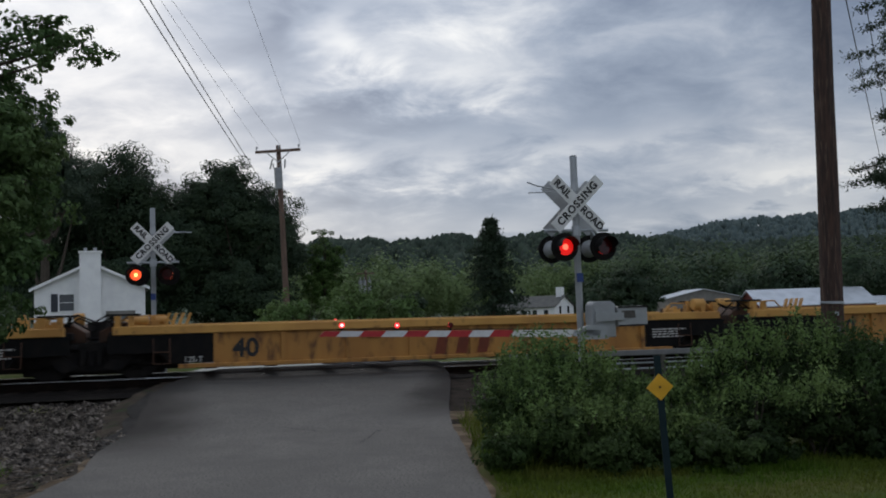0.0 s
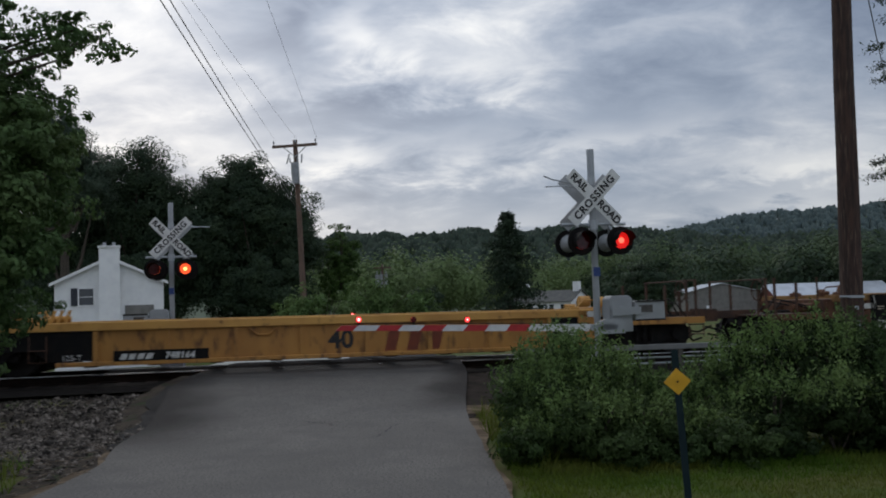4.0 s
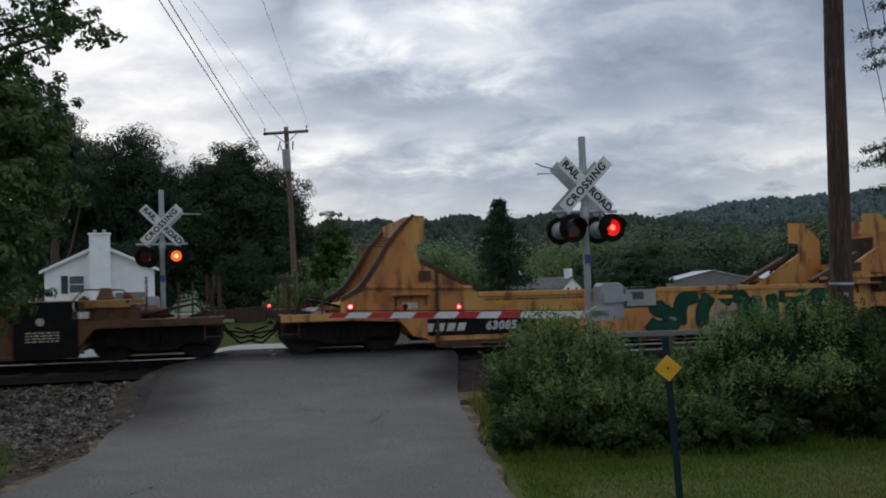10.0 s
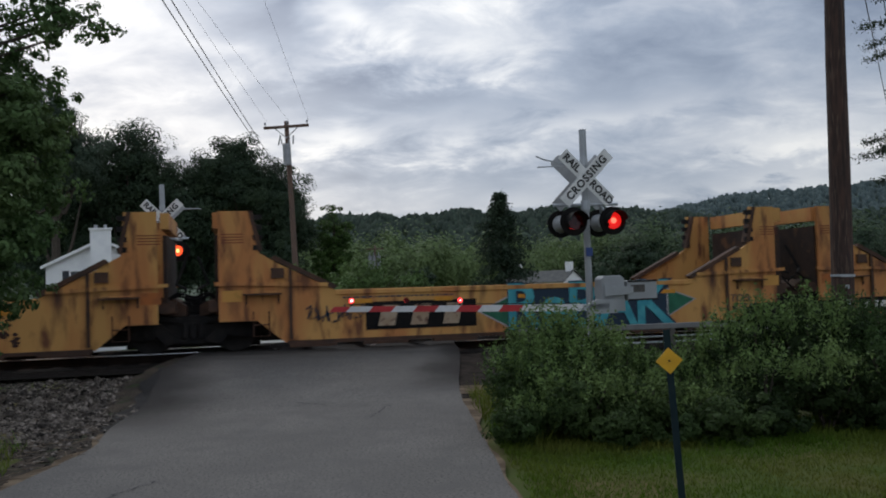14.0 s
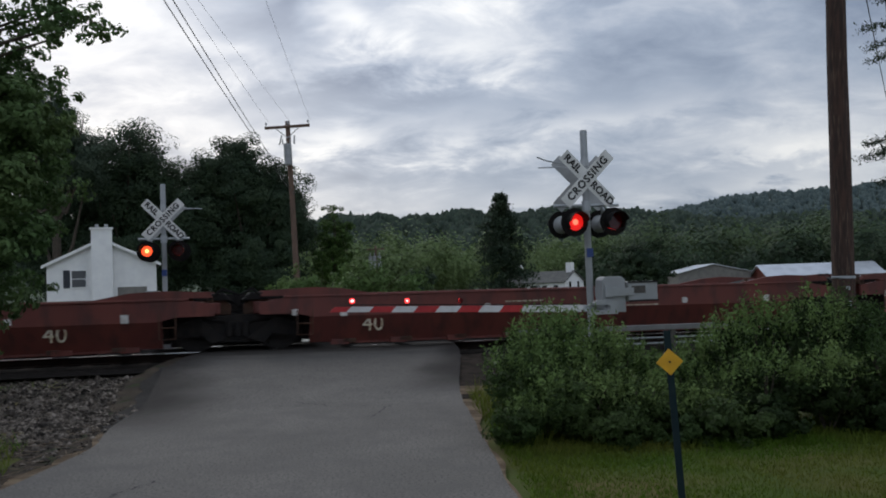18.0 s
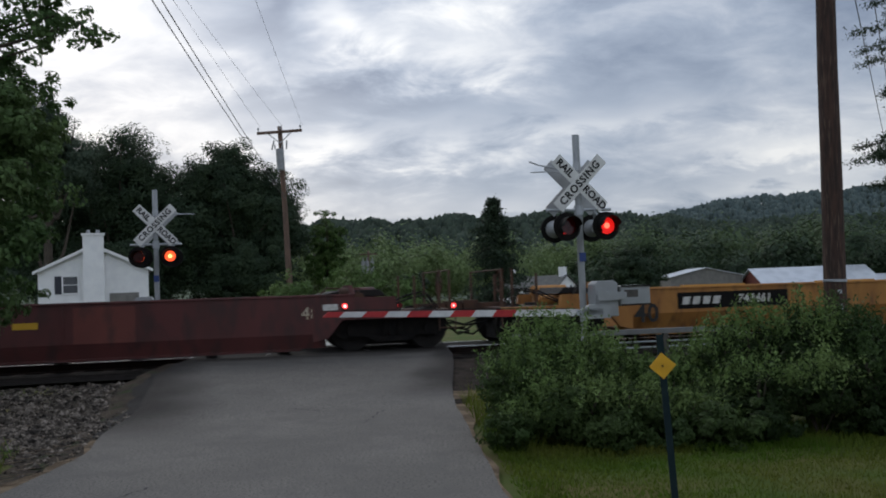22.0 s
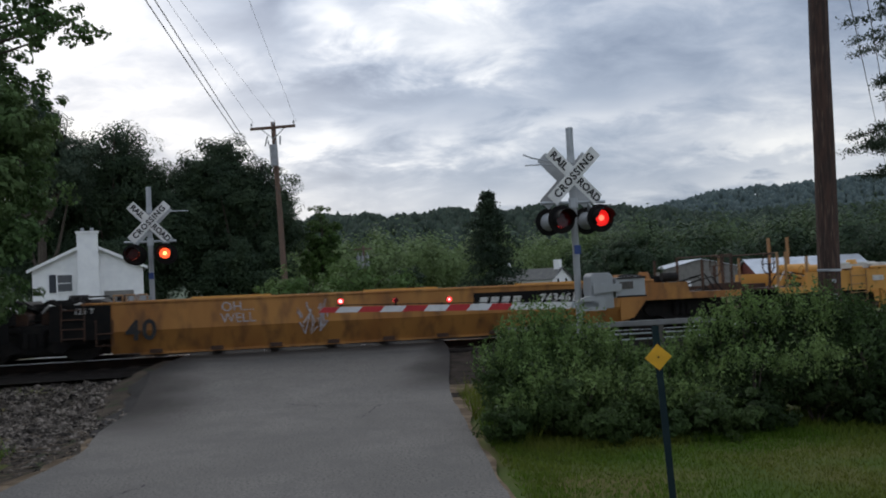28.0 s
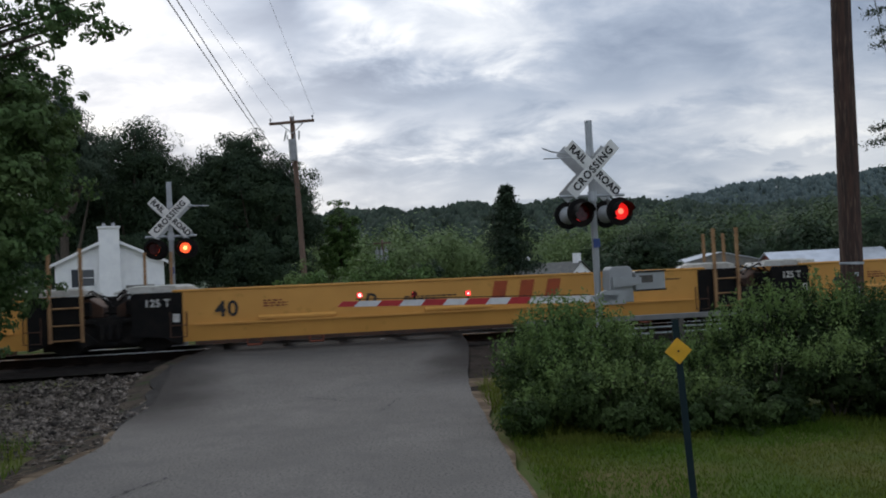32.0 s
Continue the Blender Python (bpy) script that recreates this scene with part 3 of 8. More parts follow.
def build_road():
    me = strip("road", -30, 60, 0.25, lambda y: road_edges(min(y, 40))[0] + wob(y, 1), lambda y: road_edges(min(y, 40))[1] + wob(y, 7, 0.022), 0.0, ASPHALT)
    road = tagged(new("road", me), "narrow worn grey asphalt road over the crossing", "road", kind="structure")
    # asphalt spill on the shoulder to the left
    rng = np.random.default_rng(5)
    me = strip("shoulder_patch", 10.6, 15.6, 0.2, lambda y: road_edges(y)[0] - 0.14 - 0.10 * math.sin((y - 10.6) / 5 * math.pi) + wob(y, 21, 0.2),
               lambda y: road_edges(y)[0] + 0.05 + wob(y, 41, 0.08), 0.012, ASPHALT_DARK, zf=lambda x, y: max(zg(x, y), zroad(x, y) - 0.05), cols=3)
    o = new("shoulder_patch", me)
    o.parent = road
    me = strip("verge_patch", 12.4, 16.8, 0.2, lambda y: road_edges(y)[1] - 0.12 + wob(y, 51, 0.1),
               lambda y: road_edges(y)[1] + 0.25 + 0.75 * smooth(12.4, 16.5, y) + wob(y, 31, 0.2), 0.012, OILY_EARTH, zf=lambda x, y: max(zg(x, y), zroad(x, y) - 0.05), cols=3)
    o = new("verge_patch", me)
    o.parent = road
    me = strip("gravel_yard", 22.0, 40.0, 0.5, lambda y: -24.0, lambda y: -2.0 - 0.2 * (y - 22) + wob(y, 61, 0.4), 0.03, YARD, zf=lambda x, y: max(zg(x, y), zroad(x, y) + 0.01 if road_edges(min(y, 40))[0] - 0.3 < x < road_edges(min(y, 40))[1] + 0.3 else -9), cols=40)
    tagged(new("gravel_yard", me), "pale gravel yard beyond the track", "ground", kind="structure")
    # cracks
    for pts in (((-3.1, 6.0), (-2.98, 6.6), (-2.85, 7.0), (-2.78, 7.3), (-2.62, 7.7)), ((-1.7, 11.9), (-0.9, 11.95), (-0.2, 12.0)),
                ((-1.1, 10.9), (-1.0, 11.5), (-0.92, 12.0)), ((-2.3, 12.4), (-1.9, 12.1), (-1.7, 11.9))):
        v, fc = [], []
        fine = []
        for (xa, ya), (xb, yb) in zip(pts, pts[1:]):
            for k in range(8):
                fine.append((xa + (xb - xa) * k / 8 + rng.normal() * 0.018, ya + (yb - ya) * k / 8 + rng.normal() * 0.018))
        for i, (x, y) in enumerate(fine):
            w = 0.006 + 0.008 * rng.random()
            z = zroad(x, y) + 0.004
            v += [(x - w, y - w * 0.6, z), (x + w, y + w * 0.6, z)]
            if i:
                fc.append((2 * i - 2, 2 * i - 1, 2 * i + 1, 2 * i))
        c = new("crack", from_quads("crack", v, fc, CRACK))
        c.parent = road
    # bare dirt along the road's sides
    me = strip("dirt_edge", -5, 10.4, 0.2, lambda y: road_edges(y)[0] - 0.10 + wob(y, 3, 0.2), lambda y: road_edges(y)[0] + 0.04, 0.012, DIRT,
               zf=lambda x, y: max(zg(x, y), zroad(x, y) - 0.03), cols=3)
    tagged(new("dirt_edge", me), "bare sandy dirt along the road edge", "verge", kind="structure")
    me = strip("bare_earth", 4.0, 17.0, 0.25, lambda y: -14.0, lambda y: road_edges(y)[0] - 0.02, 0.004, EARTH, zf=lambda x, y: max(zg(x, y), zroad(x, y) - 0.06 if x > road_edges(y)[0] - 0.4 else -9), cols=30)
    tagged(new("bare_earth", me), "dark bare earth beside the gravel", "ground", kind="structure")
    me = strip("dirt_edge", -5, 13.6, 0.2, lambda y: road_edges(y)[1] - 0.04, lambda y: road_edges(y)[1] + 0.045 + wob(y, 9, 0.05) + 0.3 * smooth(10, 12, y), 0.004, DIRT,
               zf=lambda x, y: max(zg(x, y), zroad(x, y) - 0.03), cols=3)
    tagged(new("dirt_edge", me), "bare sandy dirt beside the lawn", "verge", kind="structure")


def sweep(prof, us):
    """An outline in n-z drawn along the track."""
    verts, faces = [], []
    k = len(prof)
    for u in us:
        verts += [tuple(trk(u, n_, z)) for n_, z in prof]
    for j in range(len(us) - 1):
        for i in range(k):
            faces.append((j * k + i, j * k + (i + 1) % k, (j + 1) * k + (i + 1) % k, (j + 1) * k + i))
    return verts, faces


def build_track():
    track = empty("railway_track", pose(0, 0, 0), "single railway track on wooden ties and ballast", "railway", kind="structure")
    us = [-420, -200, -100] + list(range(-60, 61, 2)) + [100, 200, 420]
    prof = [(-0.07, -0.17), (0.07, -0.17), (0.07, -0.155), (0.012, -0.14), (0.012, -0.045), (0.036, -0.03), (0.036, -0.004), (-0.036, -0.004),
            (-0.036, -0.03), (-0.012, -0.045), (-0.012, -0.14), (-0.07, -0.155)]
    for y in (0.755, -0.755):
        r = new("rail", from_quads("rail", *sweep([(p[0] + y, p[1]) for p in prof], us), RAIL_SIDE))
        r.parent = track
        tagged(r, "rusty steel rail")
        h = new("rail_head", from_quads("rail_head", *sweep([(y - 0.037, -0.014), (y + 0.037, -0.014), (y + 0.034, 0), (y - 0.034, 0)], us), RAIL_TOP))
        h.parent = r
        tagged(h, "bright worn running surface")
    bm = bmesh.new()
    box(bm, -0.11, 0.11, -1.3, 1.3, -0.35, -0.164)
    me = mesh_of(bm, "tie", TIE, bevel=0.012)
    for i in range(130):
        u = -33 + i * 0.53
        share("tie", me, track, track_pose(u, 0.03 * noise.noise((u, 0, 0))) @ pose(0, 0, 0, 0, 0, 1.5 * noise.noise((u, 3, 0))))
    b = new("ballast_bed", from_quads("ballast_bed", *sweep([(-2.6, -0.62), (-1.75, -0.171), (1.75, -0.171), (2.6, -0.62)], us), BALLAST_SHADED))
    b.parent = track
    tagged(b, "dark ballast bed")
    # dark strips beside the rails; shade of the cars is part of their colour
    for nm, a, e, lab in (("cess", 0.86, 3.0, "dark ballast edge with shade of the cars in its colour"), ("cess", -7.5, -0.86, "dark strip of ground beyond the track")):
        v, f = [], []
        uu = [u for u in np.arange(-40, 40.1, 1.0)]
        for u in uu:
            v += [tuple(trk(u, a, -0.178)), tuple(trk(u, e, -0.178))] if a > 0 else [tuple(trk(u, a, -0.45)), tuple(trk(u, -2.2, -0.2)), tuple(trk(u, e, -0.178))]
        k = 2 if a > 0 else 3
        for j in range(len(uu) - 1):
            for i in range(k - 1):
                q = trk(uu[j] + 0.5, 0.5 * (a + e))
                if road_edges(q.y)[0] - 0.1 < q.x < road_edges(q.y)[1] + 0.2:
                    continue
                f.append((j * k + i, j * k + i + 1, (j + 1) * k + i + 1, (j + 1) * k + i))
        o = new(nm, from_quads(nm, v, f, BALLAST_SHADED))
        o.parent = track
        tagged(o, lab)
    # asphalt between the rails at the crossing
    verts, faces = [], []
    us2 = np.arange(-7.5, 3.0, 0.5)
    for u in us2:
        verts += [tuple(trk(u, n_, -0.01)) for n_ in (0.66, -0.66)]
    for j in range(len(us2) - 1):
        faces.append((2 * j, 2 * j + 1, 2 * j + 3, 2 * j + 2))
    c = new("crossing_panel", from_quads("crossing_panel", verts, faces, ASPHALT_DARK))
    c.parent = track
    tagged(c, "dark asphalt between the rails")


def build_stones():
    """Loose ballast stones: on the open shoulder beside the road, and along the track."""
    rng = np.random.default_rng(11)
    base = np.array([(1, 0, 0), (-1, 0, 0), (0, 1, 0), (0, -1, 0), (0, 0, 1), (0, 0, -1)], float)
    tri = np.array([(0, 2, 4), (2, 1, 4), (1, 3, 4), (3, 0, 4), (2, 0, 5), (1, 2, 5), (3, 1, 5), (0, 3, 5)])
    V, F = [], []
    k = 0

    def put(x, y, z, s):
        nonlocal k
        v = base * (rng.uniform(0.6, 1.25, (6, 1))) * s * np.array([1, rng.uniform(0.6, 1), rng.uniform(0.5, 0.85)])
        a, b = rng.uniform(0, 6.28), rng.uniform(-0.6, 0.6)
        ca, sa, cb, sb = math.cos(a), math.sin(a), math.cos(b), math.sin(b)
        v = v @ np.array([[ca, sa, 0], [-sa, ca, 0], [0, 0, 1]]) @ np.array([[1, 0, 0], [0, cb, sb], [0, -sb, cb]])
        V.append(v + (x, y, z))
        F.append(tri + 6 * k)
        k += 1

    for _ in range(50000):
        u, n = rng.uniform(-16.5, -3.0), 2.75 + rng.random() ** 0.9 * 7.65
        p = trk(u, n)
        a, _b = road_edges(p.y)
        lim = a + 0.04 - 0.5 * rng.random() ** 2 - 0.4 * max(0, noise.noise((p.y * 0.9, 2, 0)))
        if p.x > lim or (n > 6.6 and rng.random() < (n - 6.6) / 3.4):
            continue
        put(p.x, p.y, zg(p.x, p.y) + 0.006, rng.choice([0.02, 0.032, 0.048, 0.085], p=[0.32, 0.40, 0.24, 0.04]))
    for _ in range(9000):
        u, n = rng.uniform(-3.0, 22.0), rng.uniform(0.9, 3.6) * rng.choice([1, 1, 1, -1])
        p = trk(u, n)
        if road_edges(p.y)[0] < p.x < road_edges(p.y)[1] + 0.4:
            continue
        put(p.x, p.y, zg(p.x, p.y) + 0.006, rng.choice([0.025, 0.035, 0.045]))
    me = from_quads("ballast_stones", np.concatenate(V), np.concatenate(F), STONE)
    tagged(new("ballast_stones", me), "grey crushed stone ballast on the track shoulder", "gravel", kind="stuff")


build_ground()
build_road()
build_track()
build_stones()


def build_litter():
    """Dry twigs and broken bits on the bare earth beside the road."""
    rng = np.random.default_rng(15)
    bm = bmesh.new()
    for _ in range(170):
        y = rng.uniform(6.0, 10.8)
        x = road_edges(y)[0] - 0.08 - rng.random() ** 1.4 * 1.3
        a, ln = rng.uniform(0, 6.28), rng.uniform(0.06, 0.28)
        z = max(zg(x, y), zroad(x, y) - 0.05) + 0.02
        p, q = Vector((x, y, z)), Vector((x + math.cos(a) * ln, y + math.sin(a) * ln, z + rng.uniform(-0.005, 0.03)))
        tube(bm, p, p.lerp(q, 0.5) + Vector((0, 0, 0.006)), 0.005, 0.004, seg=5)
        tube(bm, p.lerp(q, 0.5) + Vector((0, 0, 0.006)), q, 0.004, 0.002, seg=5)
    t = new("twig_litter", mesh_of(bm, "twig_litter", DRY_TWIG))
    tagged(t, "dry brown twigs scattered on the bare earth", "debris", kind="stuff")


build_litter()


# ---------------------------------------------------------------- crossing signals
FLASHERS = []          # (bulb carrier, lit while the right lamp is lit)


def disc(bm, r, y0, y1, seg=20, r1=None):
    tube(bm, (0, y0, 0), (0, y1, 0), r, r1, seg=seg)


def flasher_insert(parent, m, r, lit, core, dark, right):
    """A lamp insert that turns its lit or its dark face outwards."""
    bm = bmesh.new()
    disc(bm, r, -0.012, -0.002, 20)
    n0 = len(bm.faces)
    disc(bm, r * 0.36, -0.018, -0.012, 14)
    n1 = len(bm.faces)
    disc(bm, r, 0.002, 0.012, 20)
    for i, fc in enumerate(bm.faces):
        fc.material_index = 0 if i < n0 else (1 if i < n1 else 2)
    ins = part("lamp_insert", bm, lit, parent, "red lamp insert, lit on one face")
    ins.data.materials.append(core)
    ins.data.materials.append(dark)
    ins.matrix_basis = m
    FLASHERS.append((ins, m.copy(), right))
    return ins


def lamp_head(parent, x, z, facing, live, right, far=False):
    """One flashing light: round black backing, hood, housing and insert. facing 1 looks to -y."""
    s = facing
    bm = bmesh.new()
    disc(bm, 0.255, -0.33 * s, -0.315 * s, 32)
    bk = part("backing", bm, BLACK, parent, "round black backing disc")
    bk.location = (x, 0, z)
    bm = bmesh.new()
    disc(bm, 0.165, -0.31 * s, -0.10 * s, 20, 0.11)
    h = part("housing", bm, BLACK if live else ALU_PAINT, parent)
    h.location = (x, 0, z)
    # hood: part of a tube over the lens
    bm = bmesh.new()
    ro, seg = 0.17, 22
    rows = []
    for i in range(seg + 1):
        a = radians(-40 + 260 * i / seg)
        top = 0.30 if 0 <= math.degrees(a) <= 180 else 0.16
        rows.append([bm.verts.new((math.cos(a) * rr, yy * s, math.sin(a) * rr)) for rr, yy in
                     ((ro, -0.33), (ro, -0.33 - top), (ro - 0.008, -0.33 - top), (ro - 0.008, -0.33))])
    for p, q in zip(rows, rows[1:]):
        for k in range(4):
            bm.faces.new((p[k], q[k], q[(k + 1) % 4], p[(k + 1) % 4]))
    bm.faces.new(rows[0])
    bm.faces.new(rows[-1][::-1])
    hd = part("hood", bm, BLACK, parent, "black hood")
    hd.location = (x, 0, z)
    m = pose(x, -0.352 * s, z, 0, 0, 0 if s > 0 else 180)
    if live:
        flasher_insert(parent, m, 0.13 if far else 0.148, LENS_FAR if far else LENS_LIT, LENS_FAR_CORE if far else LENS_CORE, LENS_DARK, right)
    else:
        bm = bmesh.new()
        disc(bm, 0.148, -0.012, 0.0, 20)
        ln = part("lens", bm, LENS_DARK, parent, "dark red lens")
        ln.matrix_basis = m
    # bracket to the cross arm
    bm = bmesh.new()
    tube(bm, (x, -0.16 * s, z + 0.1), (x * 0.8, 0, z + 0.30), 0.022)
    part("bracket", bm, GALV, parent)


def crossbuck(parent, y, zc, front):
    """Two crossed blades with their lettering."""
    L, W = 1.26, 0.235
    for ang, words in ((45, (("CROSSING", 0.0),)), (-45, (("RAIL", -0.385), ("ROAD", 0.385)))):
        bm = bmesh.new()
        yy = y - (0.012 if ang > 0 else 0.0)
        box(bm, -L / 2, L / 2, -0.004, 0.004, -W / 2, W / 2)
        b = part("crossbuck_blade", bm, SIGN_WHITE if front else SIGN_BACK, parent, "white reflective blade with black letters" if front else "bare metal back of a blade")
        b.matrix_basis = pose(0, yy, zc, 0, -ang, 0)
        if front:
            for w, off in words:
                t = share("lettering", text_mesh(w, 0.195 if len(w) > 4 else 0.19, LETTER_BLACK, bold=0.0065, spacing=1.16 if len(w) > 4 else 1.0), b, pose(off, -0.006, 0))


def gate_arm(parent, x0, x1, z, y, tip_rise, glow):
    """Red and white striped arm from x0 to x1 with three small lamps on top."""
    arm = empty("gate_arm", pose(0, 0, 0), "", "")
    arm.parent = parent
    L = x1 - x0
    rise = lambda x: tip_rise * (x - x0) / L
    sg = 1 if L > 0 else -1
    # stripes of equal length, counted from the tip: red first
    stripe, a, i = 0.372, x1, 0
    while abs(a - x0) > 0.02:
        b = a - sg * min(stripe if i else 0.27, abs(a - x0))
        w = 0.042 + 0.020 * (x1 - a) / L
        sk = 0.045
        bm = bmesh.new()
        prism(bm, [(a - sk, z + rise(a) - w), (b - sk, z + rise(b) - w), (b + sk, z + rise(b) + w), (a + sk, z + rise(a) + w)], y - 0.018, y + 0.018)
        red = i % 2 == 0 and i < 10
        part("stripe", bm, RED if red else WHITE, arm, "red reflective stripe" if red else "white reflective stripe")
        a, i = b, i + 1
    bm = bmesh.new()
    box(bm, min(x0, x0 - 0.5 * sg), max(x0, x0 - 0.5 * sg), y - 0.03, y + 0.03, z - 0.055, z + 0.055)
    part("arm_shank", bm, GALV, arm)
    bm = bmesh.new()
    path_tube(bm, [(x0 + L * k, y + 0.02, z + rise(x0 + L * k) + 0.075) for k in (0, 0.25, 0.5, 0.75, 0.94)], 0.008, 5)
    part("lamp_cable", bm, BLACK, arm)
    for frac, kind in glow:
        x = x0 + L * frac
        zz = z + rise(x) + 0.14
        bm = bmesh.new()
        tube(bm, (x, y, zz - 0.09), (x, y, zz - 0.045), 0.014)
        tube(bm, (x, y + 0.012, zz), (x, y + 0.055, zz), 0.052, 0.036, seg=14)
        part("lamp_holder", bm, BLACK, arm)
        if kind == "steady":
            bm = bmesh.new()
            tube(bm, (x, y - 0.03, zz), (x, y + 0.01, zz), 0.045, seg=14)
            lm = part("gate_lamp", bm, GATE_LIT, arm, "small glowing red gate lamp")
            bm = bmesh.new()
            tube(bm, (x, y - 0.036, zz), (x, y - 0.03, zz), 0.026, seg=10)
            part("bulb", bm, BULB, lm)
        else:
            flasher_insert(arm, pose(x, y - 0.01, zz), 0.044, GATE_LIT, BULB, LENS_DARK, kind == "right")
    return arm


def signal(m, label, arm_side, arm_len, tip_rise, arm_z, arm_y, glow):
    sg = empty("crossing_signal", m, label, "railroad signal", "crossing signals")
    bm = bmesh.new()
    tube(bm, (0, 0, 0.05), (0, 0, 3.45), 0.062, seg=16)
    part("mast", bm, ALU_PAINT, sg, "silver-painted round mast", smooth=False)
    bm = bmesh.new()
    tube(bm, (0, 0, 3.4), (0, 0, 4.03), 0.066, seg=14)
    tube(bm, (0, 0, 3.38), (0, 0, 3.5), 0.075, seg=14)
    part("mast_top", bm, GALV, sg)
    bm = bmesh.new()
    box(bm, -0.28, 0.28, -0.28, 0.28, -0.25, 0.06)
    part("base", bm, CONCRETE, sg, bevel=0.02)
    crossbuck(sg, -0.10, 3.14, True)
    crossbuck(sg, 0.32, 3.10, False)
    bm = bmesh.new()
    tube(bm, (-0.62, 0, 2.66), (0.62, 0, 2.66), 0.03, seg=10)
    tube(bm, (0, 0, 2.56), (0, 0, 2.74), 0.085, seg=12)
    part("cross_arm", bm, GALV, sg)
    for x, rt in ((-0.37, False), (0.37, True)):
        lamp_head(sg, x, 2.34, 1, True, rt, arm_side > 0)
        lamp_head(sg, x, 2.34, -1, False, rt)
    # electric bell lead-in wires from a bracket
    bm = bmesh.new()
    path_tube(bm, [(0, 0, 3.34), (-0.45 * 1, -0.05, 3.42), (-0.78, -0.1, 3.47), (-0.95, -0.12, 3.53)] if arm_side < 0 else [(0, 0, 3.42), (0.5, 0, 3.42), (0.95, 0, 3.40)], 0.014, 5)
    path_tube(bm, [(0, 0, 3.30), (-0.5, -0.05, 3.36), (-0.92, -0.1, 3.34)] if arm_side < 0 else [(0, 0, 3.36), (0.5, 0, 3.40), (0.7, 0, 3.40)], 0.012, 5)
    part("lead_bracket", bm, GALV, sg, "thin metal bracket with loose ends")
    bm = bmesh.new()
    box(bm, -0.06, 0.06, -0.09, -0.062, 1.72, 1.88)
    part("plate", bm, mat("small_blue_plate", (0.03, 0.06, 0.20), 0.5), sg, "small blue plate")
    # gate mechanism
    s = -arm_side
    bm = bmesh.new()
    prism(bm, [(0.06 * s, 0.72), (0.50 * s, 0.72), (0.50 * s, 1.30), (0.42 * s, 1.36), (0.12 * s, 1.36), (0.06 * s, 1.30)], -0.42, -0.10)
    bx = part("gate_mechanism", bm, ALU_PAINT, sg, "grey steel gate motor box", bevel=0.012)
    bm = bmesh.new()
    box(bm, min(0.1 * s, 0.46 * s), max(0.1 * s, 0.46 * s), -0.432, -0.42, 0.80, 1.24)
    part("box_door", bm, ALU_PAINT, bx)
    bm = bmesh.new()
    tube(bm, (0.28 * s, -0.47, 1.12), (0.28 * s, -0.42, 1.12), 0.05, seg=12)
    part("latch", bm, GALV, bx)
    # counterweight arms and weights
    for y in (-0.50, -0.04):
        bm = bmesh.new()
        prism(bm, [(0.08 * s, 1.00), (0.62 * s, 1.02), (0.62 * s, 1.15), (0.08 * s, 1.17)], y - 0.012, y + 0.012)
        part("counterweight_arm", bm, ALU_PAINT, sg)
    bm = bmesh.new()
    box(bm, min(0.53 * s, 1.10 * s), max(0.53 * s, 1.10 * s), -0.46, -0.08, 0.90, 1.26)
    cw = part("counterweight", bm, ALU_PAINT, sg, "grey cast counterweight block", bevel=0.012)
    for za, zb in ((0.90, 0.93), (1.23, 1.26)):
        bm = bmesh.new()
        box(bm, min(0.53 * s, 1.11 * s), max(0.53 * s, 1.11 * s), -0.475, -0.462, za, zb)
        part("rim", bm, STEEL_DARK, cw)
    # recess in the block: a raised plate with the recess's shade as its colour
    bm = bmesh.new()
    box(bm, min(0.60 * s, 0.86 * s), max(0.60 * s, 0.86 * s), -0.47, -0.462, 1.05, 1.18)
    part("cast_mark", bm, STEEL_POST, cw, "dark rectangle drawn for the recess in the block")
    bm = bmesh.new()
    prism(bm, [(-0.24 * s, 0.70), (0.30 * s, 0.70), (0.30 * s, 0.92), (-0.06 * s, 0.96), (-0.24 * s, 0.88)], -0.52, -0.46)
    part("arm_hub", bm, ALU_PAINT, sg)
    if arm_len:
        gate_arm(sg, 0.34 * arm_side, arm_len * arm_side, arm_z, arm_y, tip_rise, glow)
    return sg


NEAR = (2.43, 16.05)
FAR = (-7.27, 22.1)
GLOW = ((0.925, "steady"), (0.715, "left"), (0.505, "right"))
near_signal = signal(pose(NEAR[0], NEAR[1], -0.03, 0, 0, 14), "silver railroad crossing signal mast with lowered striped gate arm", -1, 4.71, 0.165, 0.82, -0.49, GLOW)
far_signal = signal(pose(FAR[0], FAR[1], 0.03, 0, 0, 12), "silver railroad crossing signal mast beyond the track", 1, 4.8, 0.05, 0.86, -0.49, GLOW)


# ---------------------------------------------------------------- guard beam, marker post
def guard_beam():
    g = empty("guard_rail", track_pose(3.0, 3.1, -0.2), "weathered grey steel guard beam on short posts beside the track", "guard rail")
    bm = bmesh.new()
    prism(bm, [(-0.05, 0.42), (0.05, 0.42), (0.05, 0.52), (-0.05, 0.52)], -2.6, 2.2, "x")
    part("beam", bm, CONCRETE, g, bevel=0.006)
    for z in (0.16, 0.27):
        bm = bmesh.new()
        tube(bm, (-2.55, 0, z), (2.15, 0, z), 0.018, seg=6)
        part("lower_rail", bm, GALV, g, "thin pale lower rail")
    for x in (-2.5, -1.0, 0.6, 2.1):
        bm = bmesh.new()
        box(bm, x - 0.05, x + 0.05, -0.04, 0.04, -0.3, 0.42)
        part("post", bm, STEEL_POST, g)


guard_beam()


